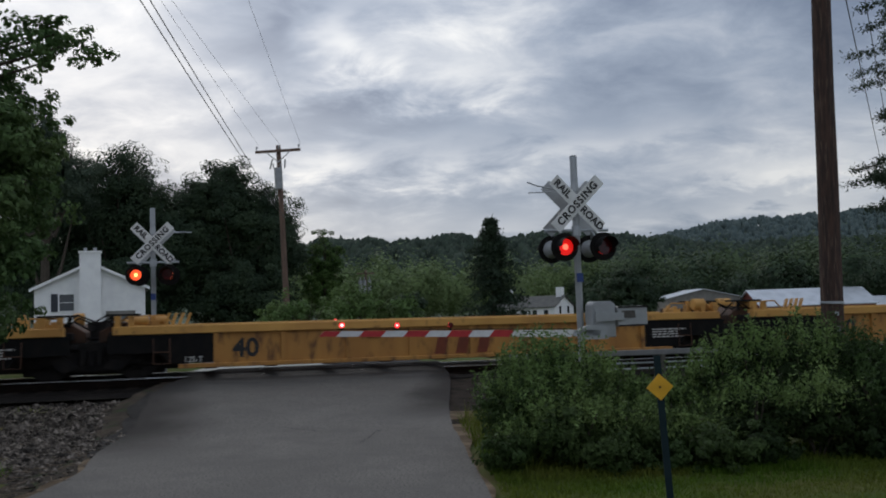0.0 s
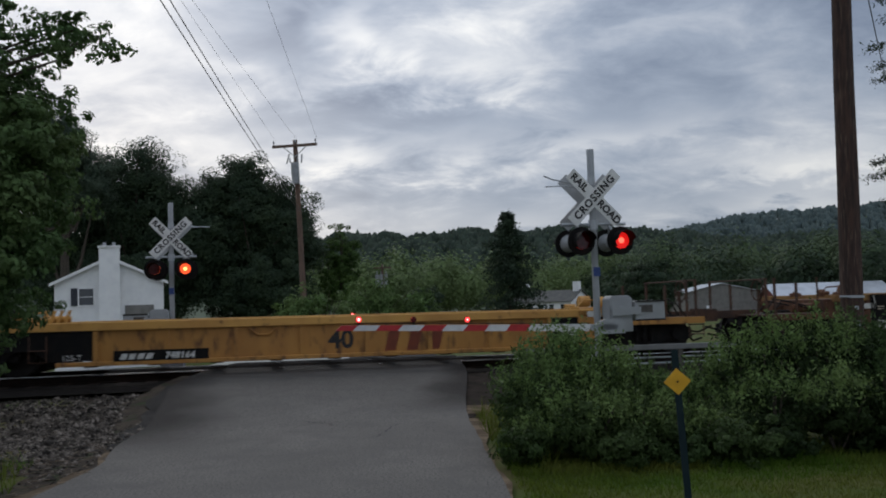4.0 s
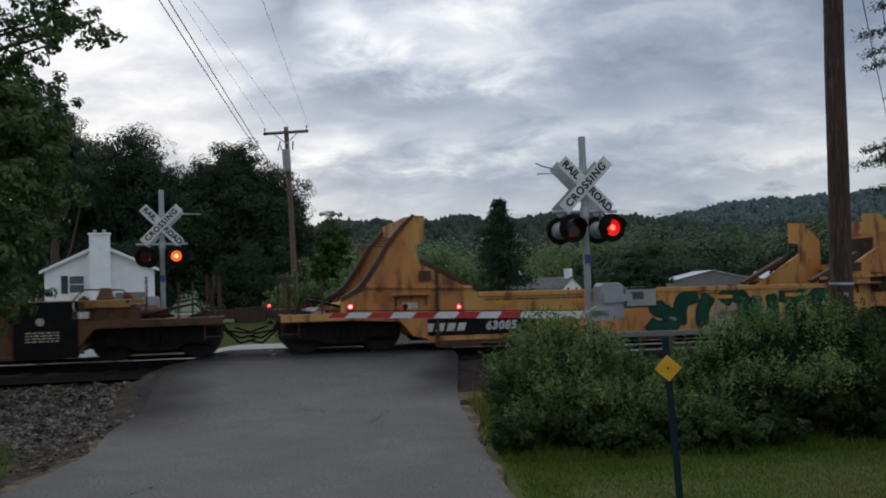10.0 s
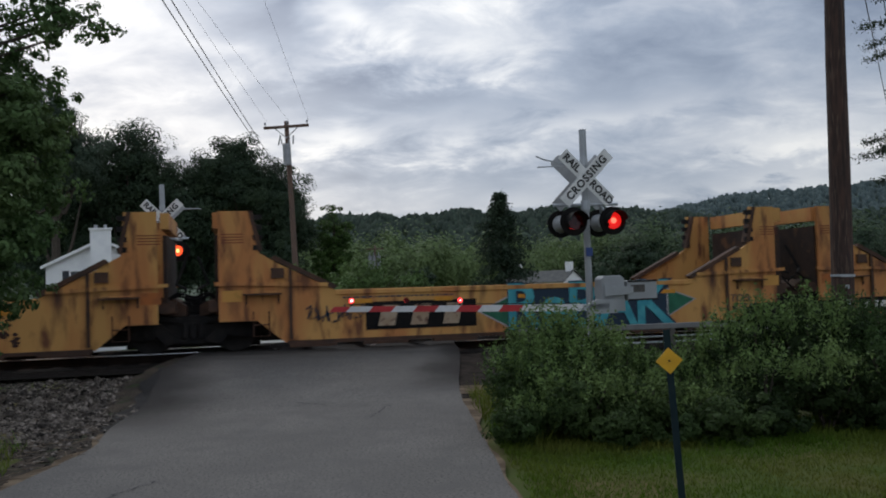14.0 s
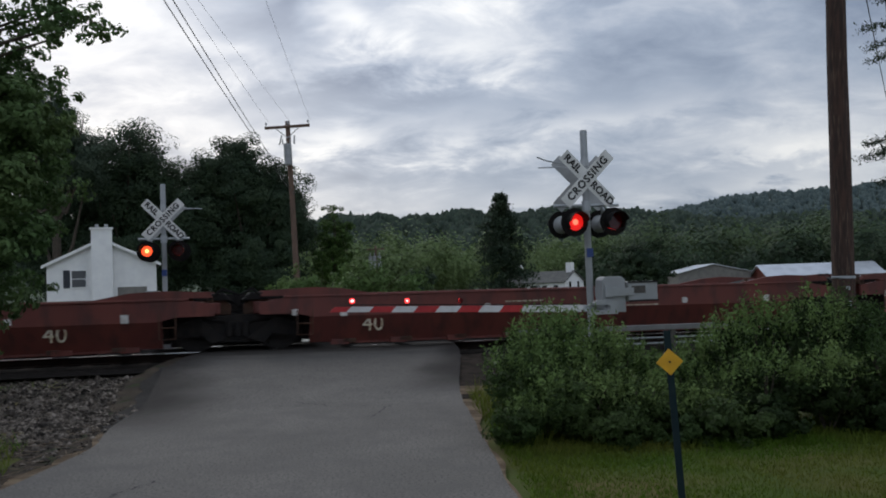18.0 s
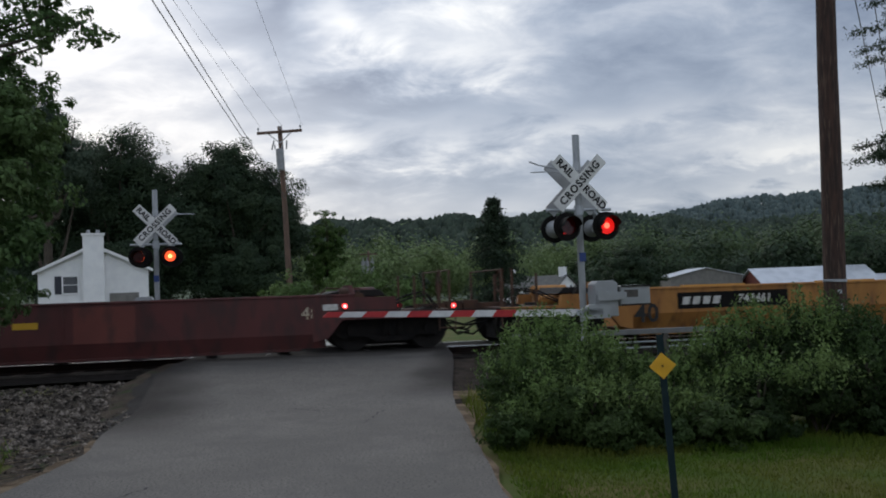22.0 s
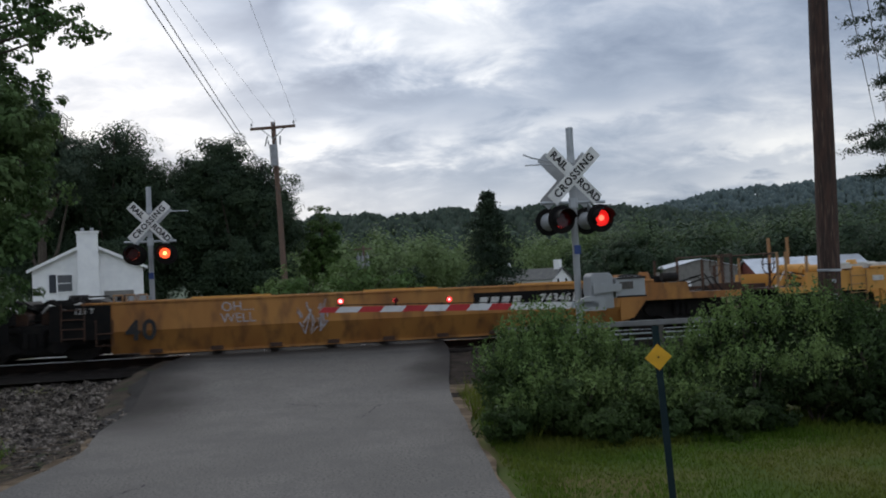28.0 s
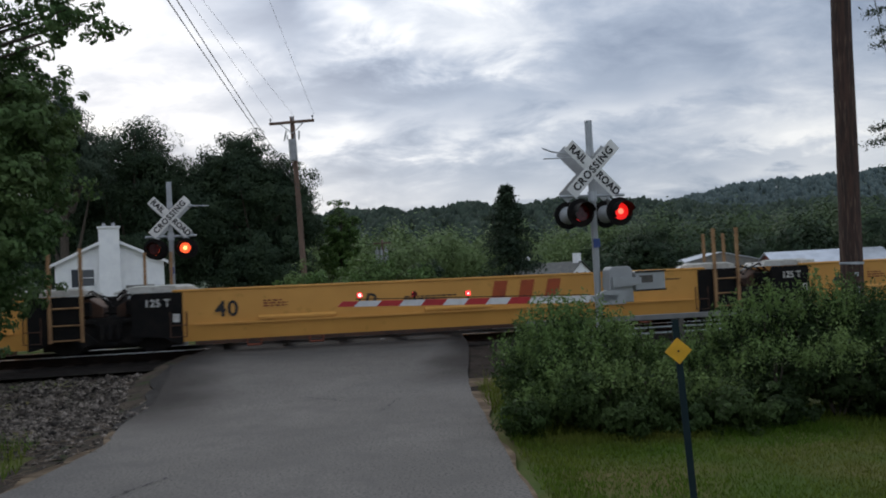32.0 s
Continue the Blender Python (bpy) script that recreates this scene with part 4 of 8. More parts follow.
def marker_post():
    m = empty("marker_post", pose(1.235, 5.0, -0.31, 0, -2.6, -4), "dark green steel post with a small yellow diamond marker", "marker post")
    bm = bmesh.new()
    prism(bm, [(-0.019, -0.018), (-0.016, 0.010), (-0.010, 0.010), (-0.007, -0.014), (0.007, -0.014), (0.010, 0.010), (0.016, 0.010), (0.019, -0.018)], -0.2, 1.32, "z")
    part("post", bm, POST_GREEN, m, "dark green folded steel channel")
    bm = bmesh.new()
    prism(bm, [(-0.053, -0.053), (0.053, -0.053), (0.053, 0.053), (-0.053, 0.053)], -0.024, -0.020)
    d = part("diamond_plate", bm, YELLOW_SIGN, m, "yellow reflective diamond plate", bevel=0.001)
    d.matrix_basis = pose(0.0, 0, 1.145, 0, 45, 0)
    bm = bmesh.new()
    tube(bm, (0, -0.029, 0), (0, -0.023, 0), 0.006, seg=8)
    b = part("bolt", bm, STEEL_DARK, d)


marker_post()


# ---------------------------------------------------------------- poles and wires
def wood_pole(m, h, r0, r1, material, name="utility_pole", label="", seg=14, lean=0.0):
    p = empty(name, m, label, "utility pole")
    bm = bmesh.new()
    k = 10
    rings = []
    for i in range(k + 1):
        f = i / k
        r = r0 + (r1 - r0) * f
        rings.append([bm.verts.new((math.cos(2 * math.pi * j / seg) * r * (1 + 0.04 * noise.noise((i, j, 1))) + 0.02 * noise.noise((i * 0.6, 0, 2)),
                                    math.sin(2 * math.pi * j / seg) * r, -0.4 + (h + 0.4) * f)) for j in range(seg)])
    for a, b in zip(rings, rings[1:]):
        for j in range(seg):
            bm.faces.new((a[j], a[(j + 1) % seg], b[(j + 1) % seg], b[j]))
    bm.faces.new(rings[-1])
    part("pole", bm, material, p, smooth=True)
    return p


POLE_FAR = Vector((-8.14, 46.0, -0.9))
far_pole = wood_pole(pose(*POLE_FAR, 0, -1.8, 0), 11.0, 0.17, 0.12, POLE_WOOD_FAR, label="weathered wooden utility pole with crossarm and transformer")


def dress_far_pole():
    bm = bmesh.new()
    box(bm, -1.18, 1.18, -0.2, -0.08, 10.62, 10.76)
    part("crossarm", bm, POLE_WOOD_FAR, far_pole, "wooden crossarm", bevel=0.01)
    for s in (-1, 1):
        bm = bmesh.new()
        tube(bm, (0, -0.14, 10.1), (s * 0.62, -0.14, 10.64), 0.025)
        part("brace", bm, GALV, far_pole)
    for x in (-1.1, 0.04, 1.1):
        bm = bmesh.new()
        tube(bm, (x, -0.14, 10.76), (x, -0.14, 10.86), 0.02)
        tube(bm, (x, -0.14, 10.86), (x, -0.14, 10.98), 0.055, 0.04, seg=10)
        part("insulator", bm, CERAMIC, far_pole)
    bm = bmesh.new()
    tube(bm, (0.0, -0.38, 8.65), (0.0, -0.38, 9.75), 0.21, seg=16)
    tr = part("transformer", bm, CERAMIC, far_pole, "grey cylindrical transformer")
    for x in (-0.24, 0.14):
        bm = bmesh.new()
        tube(bm, (x, -0.38, 9.75), (x, -0.38, 10.0), 0.04, 0.03)
        part("bushing", bm, CERAMIC, tr)
    bm = bmesh.new()
    tube(bm, (-0.45, -0.2, 9.75), (-0.3, -0.2, 10.25), 0.04)
    part("cutout", bm, CERAMIC, far_pole)
    bm = bmesh.new()
    tube(bm, (0.32, -0.2, 9.75), (0.36, -0.2, 10.2), 0.04)
    part("cutout", bm, CERAMIC, far_pole)


dress_far_pole()
BIG = Vector((4.69, 10.85, -0.3))
big_pole = wood_pole(pose(*BIG, 0, 1.5, 0), 11.0, 0.139, 0.088, POLE_WOOD, label="tall brown wooden utility pole standing in the bushes", seg=20)


def transformer_pole():
    """A distant pole with a short crossarm and three transformers."""
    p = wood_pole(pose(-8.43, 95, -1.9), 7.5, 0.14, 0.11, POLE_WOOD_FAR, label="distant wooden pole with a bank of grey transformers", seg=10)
    bm = bmesh.new()
    box(bm, -0.95, 0.95, -0.16, -0.05, 7.05, 7.2)
    part("crossarm", bm, POLE_WOOD_FAR, p)
    for x in (-0.55, -0.12, 0.42):
        bm = bmesh.new()
        tube(bm, (x, -0.4, 5.0), (x, -0.4, 6.4), 0.20, seg=12)
        tube(bm, (x, -0.4, 6.4), (x, -0.4, 6.75), 0.05, seg=8)
        part("transformer", bm, CERAMIC, p, "grey cylindrical transformer")


transformer_pole()


def dress_big_pole():
    bm = bmesh.new()
    tube(bm, (0, 0, 1.50), (0, 0, 1.53), 0.139, seg=20, caps=False)
    tube(bm, (-0.17, -0.06, 1.515), (-0.05, -0.12, 1.515), 0.012, seg=6)
    part("band", bm, GALV, big_pole, "thin galvanised band with a step bolt")
    for x, z, h in ((0.0, 1.16, 0.07), (-0.01, 1.36, 0.045)):
        bm = bmesh.new()
        box(bm, x - 0.022, x + 0.022, -0.152, -0.140, z, z + h)
        part("tag", bm, GALV, big_pole, "small pale tag")


dress_big_pole()


def wire(a, b, sag, r, material, label):
    a, b = Vector(a), Vector(b)
    pts = []
    for i in range(25):
        f = i / 24
        pts.append(a.lerp(b, f) - Vector((0, 0, 4 * sag * f * (1 - f))))
    bm = bmesh.new()
    path_tube(bm, pts, r, 5)
    tagged(part("overhead_wire", bm, material), label, "cable", "overhead wires")


wire((-8.2, 45.8, 6.3), (-1.83, -12, 7.3), 0.25, 0.011, WIRE, "thick black overhead cable")
wire((-8.2, 45.8, 6.15), (-1.97, -12, 7.35), 0.35, 0.011, WIRE, "thick black overhead cable")
wire((-8.33, 45.86, 10.08), (-5.1, -12, 9.9), 0.2, 0.0055, WIRE_THIN, "thin grey overhead power line")
wire((-7.27, 45.86, 10.08), (-1.54, -12, 9.9), 0.2, 0.0055, WIRE_THIN, "thin grey overhead power line")
wire((-9.47, 45.86, 10.08), (-4.07, -12, 9.9), 0.2, 0.0055, WIRE_THIN, "thin grey overhead power line")
wire((4.45, 10.8, 5.15), (-3.0, -8.0, 8.6), 0.15, 0.010, WIRE, "thin dark service wire from the wooden pole")
wire((4.9, 10.7, 9.0), (56, 107, 9.0), 0.25, 0.014, WIRE, "thin dark overhead power line")
wire((4.6, 10.7, 8.2), (55, 107, 8.6), 0.3, 0.014, WIRE, "thin dark overhead power line")


# ---------------------------------------------------------------- trees and bushes
def limb(bm, a, b, r0, r1, seg=7):
    tube(bm, a, b, r0, r1, seg=seg)


def crown_points(rng, centre, radii, clumps, per, spread_r, hollow=0.2, flat=0.0):
    """Leaf places in many clumps filling a ragged ellipsoid."""
    out = []
    c, r = np.array(centre), np.array(radii)
    for _ in range(clumps):
        d = rng.normal(size=3)
        d /= np.linalg.norm(d)
        f = hollow + (1 - hollow) * rng.random() ** 0.6
        f *= 0.82 + 0.36 * noise.noise(tuple(d * 1.7 + c * 0.13))
        p = c + d * r * f
        s = spread_r * rng.uniform(0.6, 1.3)
        o = rng.normal(size=(per, 3))
        o *= np.minimum(1.0, 1.45 / np.linalg.norm(o, axis=1))[:, None]
        out.append(np.concatenate([p + o * s * np.array([0.62, 0.62, 0.46]), d * 0.7 + o * 0.5 + (0, 0, 0.1)], 1))
    return np.concatenate(out)


def tree(x, y, h, radius, leaf, leaf_size, clumps, per, seed, label, z_low=0.25, name="tree", trunk_r=None, tops=None, spread_r=None, lean=0.0):
    rng = np.random.default_rng(seed)
    z0 = zg(x, y)
    t = empty(name, pose(x, y, z0), label, "tree")
    tr = trunk_r or h * 0.022
    bm = bmesh.new()
    top = Vector((lean, 0, h * 0.55))
    limb(bm, (0, 0, -0.3), top * 0.5, tr * 1.15, tr * 0.8)
    limb(bm, top * 0.5, top, tr * 0.8, tr * 0.5)
    for i in range(9):
        a = i * 2.4 + rng.random()
        f = rng.uniform(0.35, 1.0)
        s = top * f
        e = Vector((lean + math.cos(a) * radius * 0.6, math.sin(a) * radius * 0.6, h * rng.uniform(0.5, 0.9)))
        k = s.lerp(e, 0.5) + Vector((0, 0, -0.06 * h))
        limb(bm, s, k, tr * 0.42, tr * 0.28)
        limb(bm, k, e, tr * 0.28, tr * 0.08)
    part("trunk", bm, BARK, t, "dark rough bark")
    lo = h * z_low
    pts = []
    for cx, cy, cz, rx, rz, w in (tops or [(0, 0, 0.5 * (h + lo), radius, 0.5 * (h - lo), 1.0)]):
        pts.append(crown_points(rng, (lean + cx, cy, cz), (rx * 1.06, rx * 1.06, rz * 1.06), int(clumps * w), per, spread_r or radius * 0.17))
    pts = np.concatenate(pts)
    me = quad_cloud("crown", pts[:, :3], rng.uniform(0.6, 1.35, len(pts)) * leaf_size, leaf, rng, normals=pts[:, 3:])
    c = new("crown", me)
    c.parent = t
    return t


def conifer(x, y, h, radius, leaf, size, seed, label, tiers=26, per=150, z_low=0.06, name="conifer_tree", tight=1.0, taper=0.85, boughs=7, tip=0.7, ragged=0.0):
    rng = np.random.default_rng(seed)
    t = empty(name, pose(x, y, zg(x, y)), label, "tree")
    bm = bmesh.new()
    limb(bm, (0, 0, -0.3), (0, 0, h * 0.97), h * 0.018, 0.02)
    pts = []
    for i in range(tiers):
        f = (i + rng.random() * 0.6) / tiers
        z = h * (z_low + (1 - z_low) * f)
        r = radius * (1 - f) ** taper * rng.uniform(0.7, 1.15) + 0.10
        for k in range(boughs):
            a = rng.random() * 6.28
            rr = r * rng.uniform(0.65 - 0.5 * ragged, 1.15 + 0.4 * ragged)
            q = rng.random((per // boughs, 1)) ** tip
            b = np.array([math.cos(a) * rr, math.sin(a) * rr, -0.22 * rr + 0.1])
            pts.append(np.array([0, 0, z]) + q * b + rng.normal(size=(per // boughs, 3)) * (0.05 * radius * tight, 0.05 * radius * tight, 0.035 * radius * tight))
            if i % 2 == 0 and k < 4:
                limb(bm, (0, 0, z), (b[0], b[1], z + b[2]), 0.03, 0.01, 5)
    part("trunk", bm, BARK, t, "dark trunk with drooping boughs")
    pts = np.concatenate(pts)
    me = quad_cloud("crown", pts, rng.uniform(0.6, 1.3, len(pts)) * size, leaf, rng, aspect=0.35, droop=0.6)
    c = new("crown", me)
    c.parent = t
    return t


# big dark trees behind the track, left of the far pole
tree(-31.5, 84, 19.5, 8.0, LEAF_DARK, 0.25, 760, 170, 21, "large dark green deciduous tree behind the white house", z_low=0.05,
     tops=[(1.0, 0, 12.0, 5.2, 7.6, 0.6), (-5.6, 0, 10.0, 5.0, 8.2, 0.5), (6.2, 0, 9.4, 4.2, 6.6, 0.42), (0, 0, 5.0, 9.0, 5.0, 0.5)])
tree(-19.6, 86, 18.6, 6.0, LEAF_DARK, 0.25, 740, 170, 22, "large dark green rounded deciduous tree", z_low=0.05,
     tops=[(-1.4, 0, 12.4, 4.3, 6.2, 0.55), (2.1, 1, 9.2, 4.0, 6.2, 0.5), (-3.6, 1, 8.4, 3.8, 7.0, 0.4), (0, 0, 4.5, 6.4, 4.6, 0.5)])
tree(-12.5, 92, 11.8, 2.6, LEAF_MID, 0.24, 240, 70, 23, "lighter green slim deciduous tree beside the dark one", z_low=0.1)
tree(-47, 84, 19.5, 8.0, LEAF_DARK, 0.30, 400, 110, 24, "large dark green deciduous tree behind the white house", z_low=0.1)
tree(-33.4, 74, 22.0, 4.2, LEAF_AIRY, 0.22, 400, 80, 25, "airy grey-green deciduous tree with open gaps", z_low=0.3, tops=[(-0.6, 0, 17.0, 3.0, 4.4, 0.8), (2.2, 0, 14.2, 2.6, 3.6, 0.45), (-3.6, 0, 17.5, 3.4, 5.4, 0.7)])
# lighter shrubs beyond the crossing
tree(-6.9, 44, 3.4, 2.0, LEAF_LIGHT, 0.17, 140, 44, 26, "bright green leafy shrub at the foot of the pole", z_low=0.0, name="shrub", tops=[(-1.0, 0, 1.7, 1.6, 1.9, 0.8), (1.2, 0.5, 1.4, 1.2, 1.5, 0.5)])
tree(-4.6, 50, 4.4, 2.4, LEAF_LIGHT, 0.19, 160, 44, 27, "green leafy shrub beyond the crossing", z_low=0.0, name="shrub", tops=[(-0.6, 0, 2.2, 2.2, 2.1, 0.8), (2.0, 1, 1.7, 1.5, 1.6, 0.5)])
tree(-2.6, 58, 3.6, 1.9, LEAF_DARK, 0.2, 110, 44, 28, "dark green shrub beyond the crossing", z_low=0.0, name="shrub")
conifer(4.1, 75, 9.6, 3.6, LEAF_SPRUCE, 0.36, 31, "dark pointed spruce in the field", tiers=30, per=420, tight=1.3, taper=0.66, boughs=6, ragged=0.5)
tree(18.5, 88, 6.4, 3.6, LEAF_DARK, 0.28, 240, 80, 32, "round dark green tree by the barns", z_low=0.05, tops=[(0, 0, 3.0, 3.6, 3.2, 1.0)])
# conifer at the right, close behind the bushes
conifer(9.45, 15.8, 12.0, 2.1, LEAF_SPRUCE, 0.065, 33, "dark conifer beside the wooden pole", tiers=22, per=4500, z_low=0.28, tight=0.6, taper=0.5, boughs=9, tip=0.4)


def near_tree():
    """The broad-leaved tree whose boughs hang over the gravel."""
    rng = np.random.default_rng(41)
    x, y = -8.9, 12.2
    z0 = zg(x, y)
    t = empty("tree", pose(x, y, z0), "leafy deciduous tree overhanging the gravel shoulder", "tree")
    bm = bmesh.new()
    limb(bm, (0, 0, -0.3), (0.1, 0, 2.0), 0.20, 0.16)
    limb(bm, (0.1, 0, 2.0), (0.3, 0, 5.6), 0.16, 0.08)
    blobs = []
    for dx, dz, r, k in ((1.5, 0.8, 0.95, 80), (2.15, 1.7, 1.0, 120), (2.7, 2.5, 1.05, 140), (2.85, 3.2, 1.0, 140), (2.9, 3.9, 0.95, 120), (2.8, 4.5, 0.85, 60), (2.3, 4.4, 1.2, 90), (2.2, 5.1, 1.2, 60), (1.9, 5.8, 1.5, 50), (1.2, 6.8, 1.8, 40),
                         (0.6, 1.8, 1.8, 60), (0.4, 3.4, 2.0, 70), (-0.2, 5.4, 2.2, 50), (2.7, 5.2, 0.8, 20), (3.2, 5.6, 0.6, 14), (3.55, 5.62, 0.5, 12), (3.9, 5.5, 0.32, 9), (3.5, 5.25, 0.34, 6), (3.0, 6.4, 0.7, 10), (2.6, 7.0, 0.9, 14)):
        for _ in range(3):
            blobs.append((dx, rng.normal() * 0.5, dz, r, k // 3))
        limb(bm, (0.2, 0, max(0.8, dz - 1.6)), (dx * 0.6, 0, dz - 0.4), 0.05, 0.03, 6)
        limb(bm, (dx * 0.6, 0, dz - 0.4), (dx, 0, dz), 0.03, 0.012, 6)
    part("trunk", bm, BARK, t, "brown rough trunk and boughs")
    pts = []
    for dx, dy, dz, r, k in blobs:
        pts.append(crown_points(rng, (dx, dy, dz), (r, r * 0.9, r * 0.85), k, 40, 0.14, hollow=0.1))
    pts = np.concatenate(pts)
    me = quad_cloud("crown", pts[:, :3], rng.uniform(0.6, 1.35, len(pts)) * 0.085, LEAF_NEAR, rng, aspect=0.6, normals=pts[:, 3:])
    c = new("crown", me)
    c.parent = t


near_tree()


def bush(x, y, blobs, seed, label, per=60, size=0.048, leaf=None, front=6, shoot=None):
    rng = np.random.default_rng(seed)
    z0 = zg(x, y)
    b = empty("bush", pose(x, y, z0), label, "bush", "roadside bushes")
    bm = bmesh.new()
    pts, shoots, sides = [], [], []
    for dx, dy, h, r, k in blobs:
        for _ in range(5):
            a = rng.random() * 6.28
            limb(bm, (dx, dy, -0.05), (dx + math.cos(a) * r * 0.6, dy + math.sin(a) * r * 0.6, h * 0.75), 0.014, 0.006, 5)
        pts.append(crown_points(rng, (dx, dy, h * 0.48), (r, r * 0.95, h * 0.5), k, per, 0.085, hollow=0.3))
        # rising side shoots
        for j in range(int(k * 0.9)):
            d = rng.normal(size=3)
            d /= np.linalg.norm(d)
            d[2] = abs(d[2]) * rng.choice([-0.5, 1.0])
            base = np.array([dx, dy, h * 0.48]) + d * np.array([r, r * 0.95, h * 0.46]) * 0.92
            q = np.linspace(0, 1, 11)[:, None]
            way = np.array([d[0] * 0.10, d[1] * 0.10, rng.uniform(0.12, 0.24)])
            (shoots if j % 6 == 0 and d[2] > 0 else sides).append(base + q * way + rng.normal(size=(11, 3)) * 0.016)
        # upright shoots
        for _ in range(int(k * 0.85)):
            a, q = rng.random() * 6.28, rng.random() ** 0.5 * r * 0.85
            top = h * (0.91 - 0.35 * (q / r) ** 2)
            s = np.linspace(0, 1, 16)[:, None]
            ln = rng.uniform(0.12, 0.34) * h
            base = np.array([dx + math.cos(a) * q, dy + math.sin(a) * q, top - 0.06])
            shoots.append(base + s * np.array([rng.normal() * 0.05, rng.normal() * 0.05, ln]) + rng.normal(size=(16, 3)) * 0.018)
    for _ in range(front):
        dx, dy = rng.uniform(-1.0, 1.0) * 0.75, rng.uniform(-1.45, -1.05)
        pts.append(crown_points(rng, (dx, dy, 0.2), (0.3, 0.3, 0.26), 18, per, 0.085, hollow=0.3))
    part("woody_base", bm, BARK, b, "thin woody stems")
    pts = np.concatenate(pts)
    pts = pts[pts[:, 2] > 0.01]
    me = quad_cloud("leaves", pts[:, :3], rng.uniform(0.6, 1.4, len(pts)) * size, leaf or LEAF_BUSH, rng, aspect=0.42, droop=-0.2, normals=pts[:, 3:])
    c = new("leaves", me)
    c.parent = b
    sides = np.concatenate(sides)
    sides = sides[sides[:, 2] > 0.02]
    me = quad_cloud("side_growth", sides, rng.uniform(0.7, 1.4, len(sides)) * size * 1.15, leaf or LEAF_BUSH, rng, aspect=0.3, droop=-0.4)
    c = new("side_growth", me)
    c.parent = b
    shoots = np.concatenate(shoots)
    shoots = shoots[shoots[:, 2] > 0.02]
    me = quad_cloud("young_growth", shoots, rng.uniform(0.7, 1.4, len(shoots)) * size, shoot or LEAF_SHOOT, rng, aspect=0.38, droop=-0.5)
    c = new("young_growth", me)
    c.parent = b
    tagged(c, "lighter green upper shoots")


bush(1.1, 9.8, [(-0.32, -0.2, 0.92, 0.50, 90), (-0.1, 0.1, 1.24, 0.52, 120), (0.22, -0.05, 1.21, 0.52, 120), (-0.38, 0.5, 0.95, 0.45, 60), (0.6, 0.1, 0.98, 0.45, 90), (0.85, 0.1, 0.76, 0.38, 60),
                (0.1, -0.85, 0.72, 0.55, 90), (-0.3, -0.8, 0.50, 0.42, 60), (0.65, -0.8, 0.66, 0.45, 70), (1.1, -0.8, 0.5, 0.42, 50), (0.0, -0.4, 1.0, 0.5, 80)],
     51, "dense green leafy bush at the road corner")
bush(2.45, 9.8, [(-0.35, 0.1, 0.74, 0.45, 80), (-0.05, 0.0, 0.70, 0.45, 80), (0.3, 0.3, 0.86, 0.4, 70), (-0.35, -0.6, 0.40, 0.42, 60), (0.1, -0.75, 0.45, 0.45, 60), (0.35, -0.2, 0.58, 0.42, 60)], 52, "lower green leafy bush between taller ones")
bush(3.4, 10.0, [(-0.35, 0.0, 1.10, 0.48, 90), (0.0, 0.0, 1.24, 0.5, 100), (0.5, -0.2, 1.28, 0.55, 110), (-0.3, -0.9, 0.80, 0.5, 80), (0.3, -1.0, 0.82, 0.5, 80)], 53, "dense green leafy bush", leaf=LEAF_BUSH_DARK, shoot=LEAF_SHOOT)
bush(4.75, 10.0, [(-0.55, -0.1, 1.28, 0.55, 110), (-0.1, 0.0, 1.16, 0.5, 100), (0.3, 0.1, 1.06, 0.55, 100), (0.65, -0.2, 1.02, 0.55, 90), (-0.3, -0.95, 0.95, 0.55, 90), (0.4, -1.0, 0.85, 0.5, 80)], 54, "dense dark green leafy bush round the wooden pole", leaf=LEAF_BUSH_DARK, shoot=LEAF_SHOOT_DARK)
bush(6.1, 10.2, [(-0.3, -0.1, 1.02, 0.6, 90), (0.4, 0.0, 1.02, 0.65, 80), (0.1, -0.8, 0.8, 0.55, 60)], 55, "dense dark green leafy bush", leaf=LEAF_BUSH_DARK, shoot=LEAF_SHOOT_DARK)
bush(-5.3, 8.7, [(0.0, 0.0, 0.26, 0.35, 22), (-0.5, 0.3, 0.42, 0.45, 36), (-1.0, 0.4, 0.55, 0.5, 40), (-0.3, -0.6, 0.26, 0.4, 26), (0.35, -0.5, 0.16, 0.3, 16)], 56, "low dark weeds on the verge", leaf=LEAF_NEAR, shoot=LEAF_NEAR, size=0.05, front=0)
bush(-4.85, 7.0, [(0.0, 0.0, 0.22, 0.35, 22), (-0.5, 0.2, 0.34, 0.45, 36), (-0.9, 0.6, 0.40, 0.45, 36)], 57, "low dark weeds on the verge", leaf=LEAF_NEAR, shoot=LEAF_NEAR, size=0.05, front=0)


def grass_patch(name, seed, count, spot, h, label):
    rng = np.random.default_rng(seed)
    V, F = [], []
    k = 0
    for _ in range(count):
        p = spot(rng)
        if p is None:
            continue
        x, y, s = p
        z = max(zg(x, y), -10) - 0.01
        a = rng.random() * 6.28
        hh, w = h * s * rng.uniform(0.5, 1.3), 0.006 * rng.uniform(0.7, 1.4)
        lx, ly = rng.normal() * 0.35 * hh, rng.normal() * 0.35 * hh
        V += [(x - math.cos(a) * w, y - math.sin(a) * w, z), (x + math.cos(a) * w, y + math.sin(a) * w, z), (x + lx, y + ly, z + hh)]
        F.append((k, k + 1, k + 2))
        k += 3
    tagged(new(name, from_quads(name, V, F, GRASS)), label, "grass", kind="stuff")


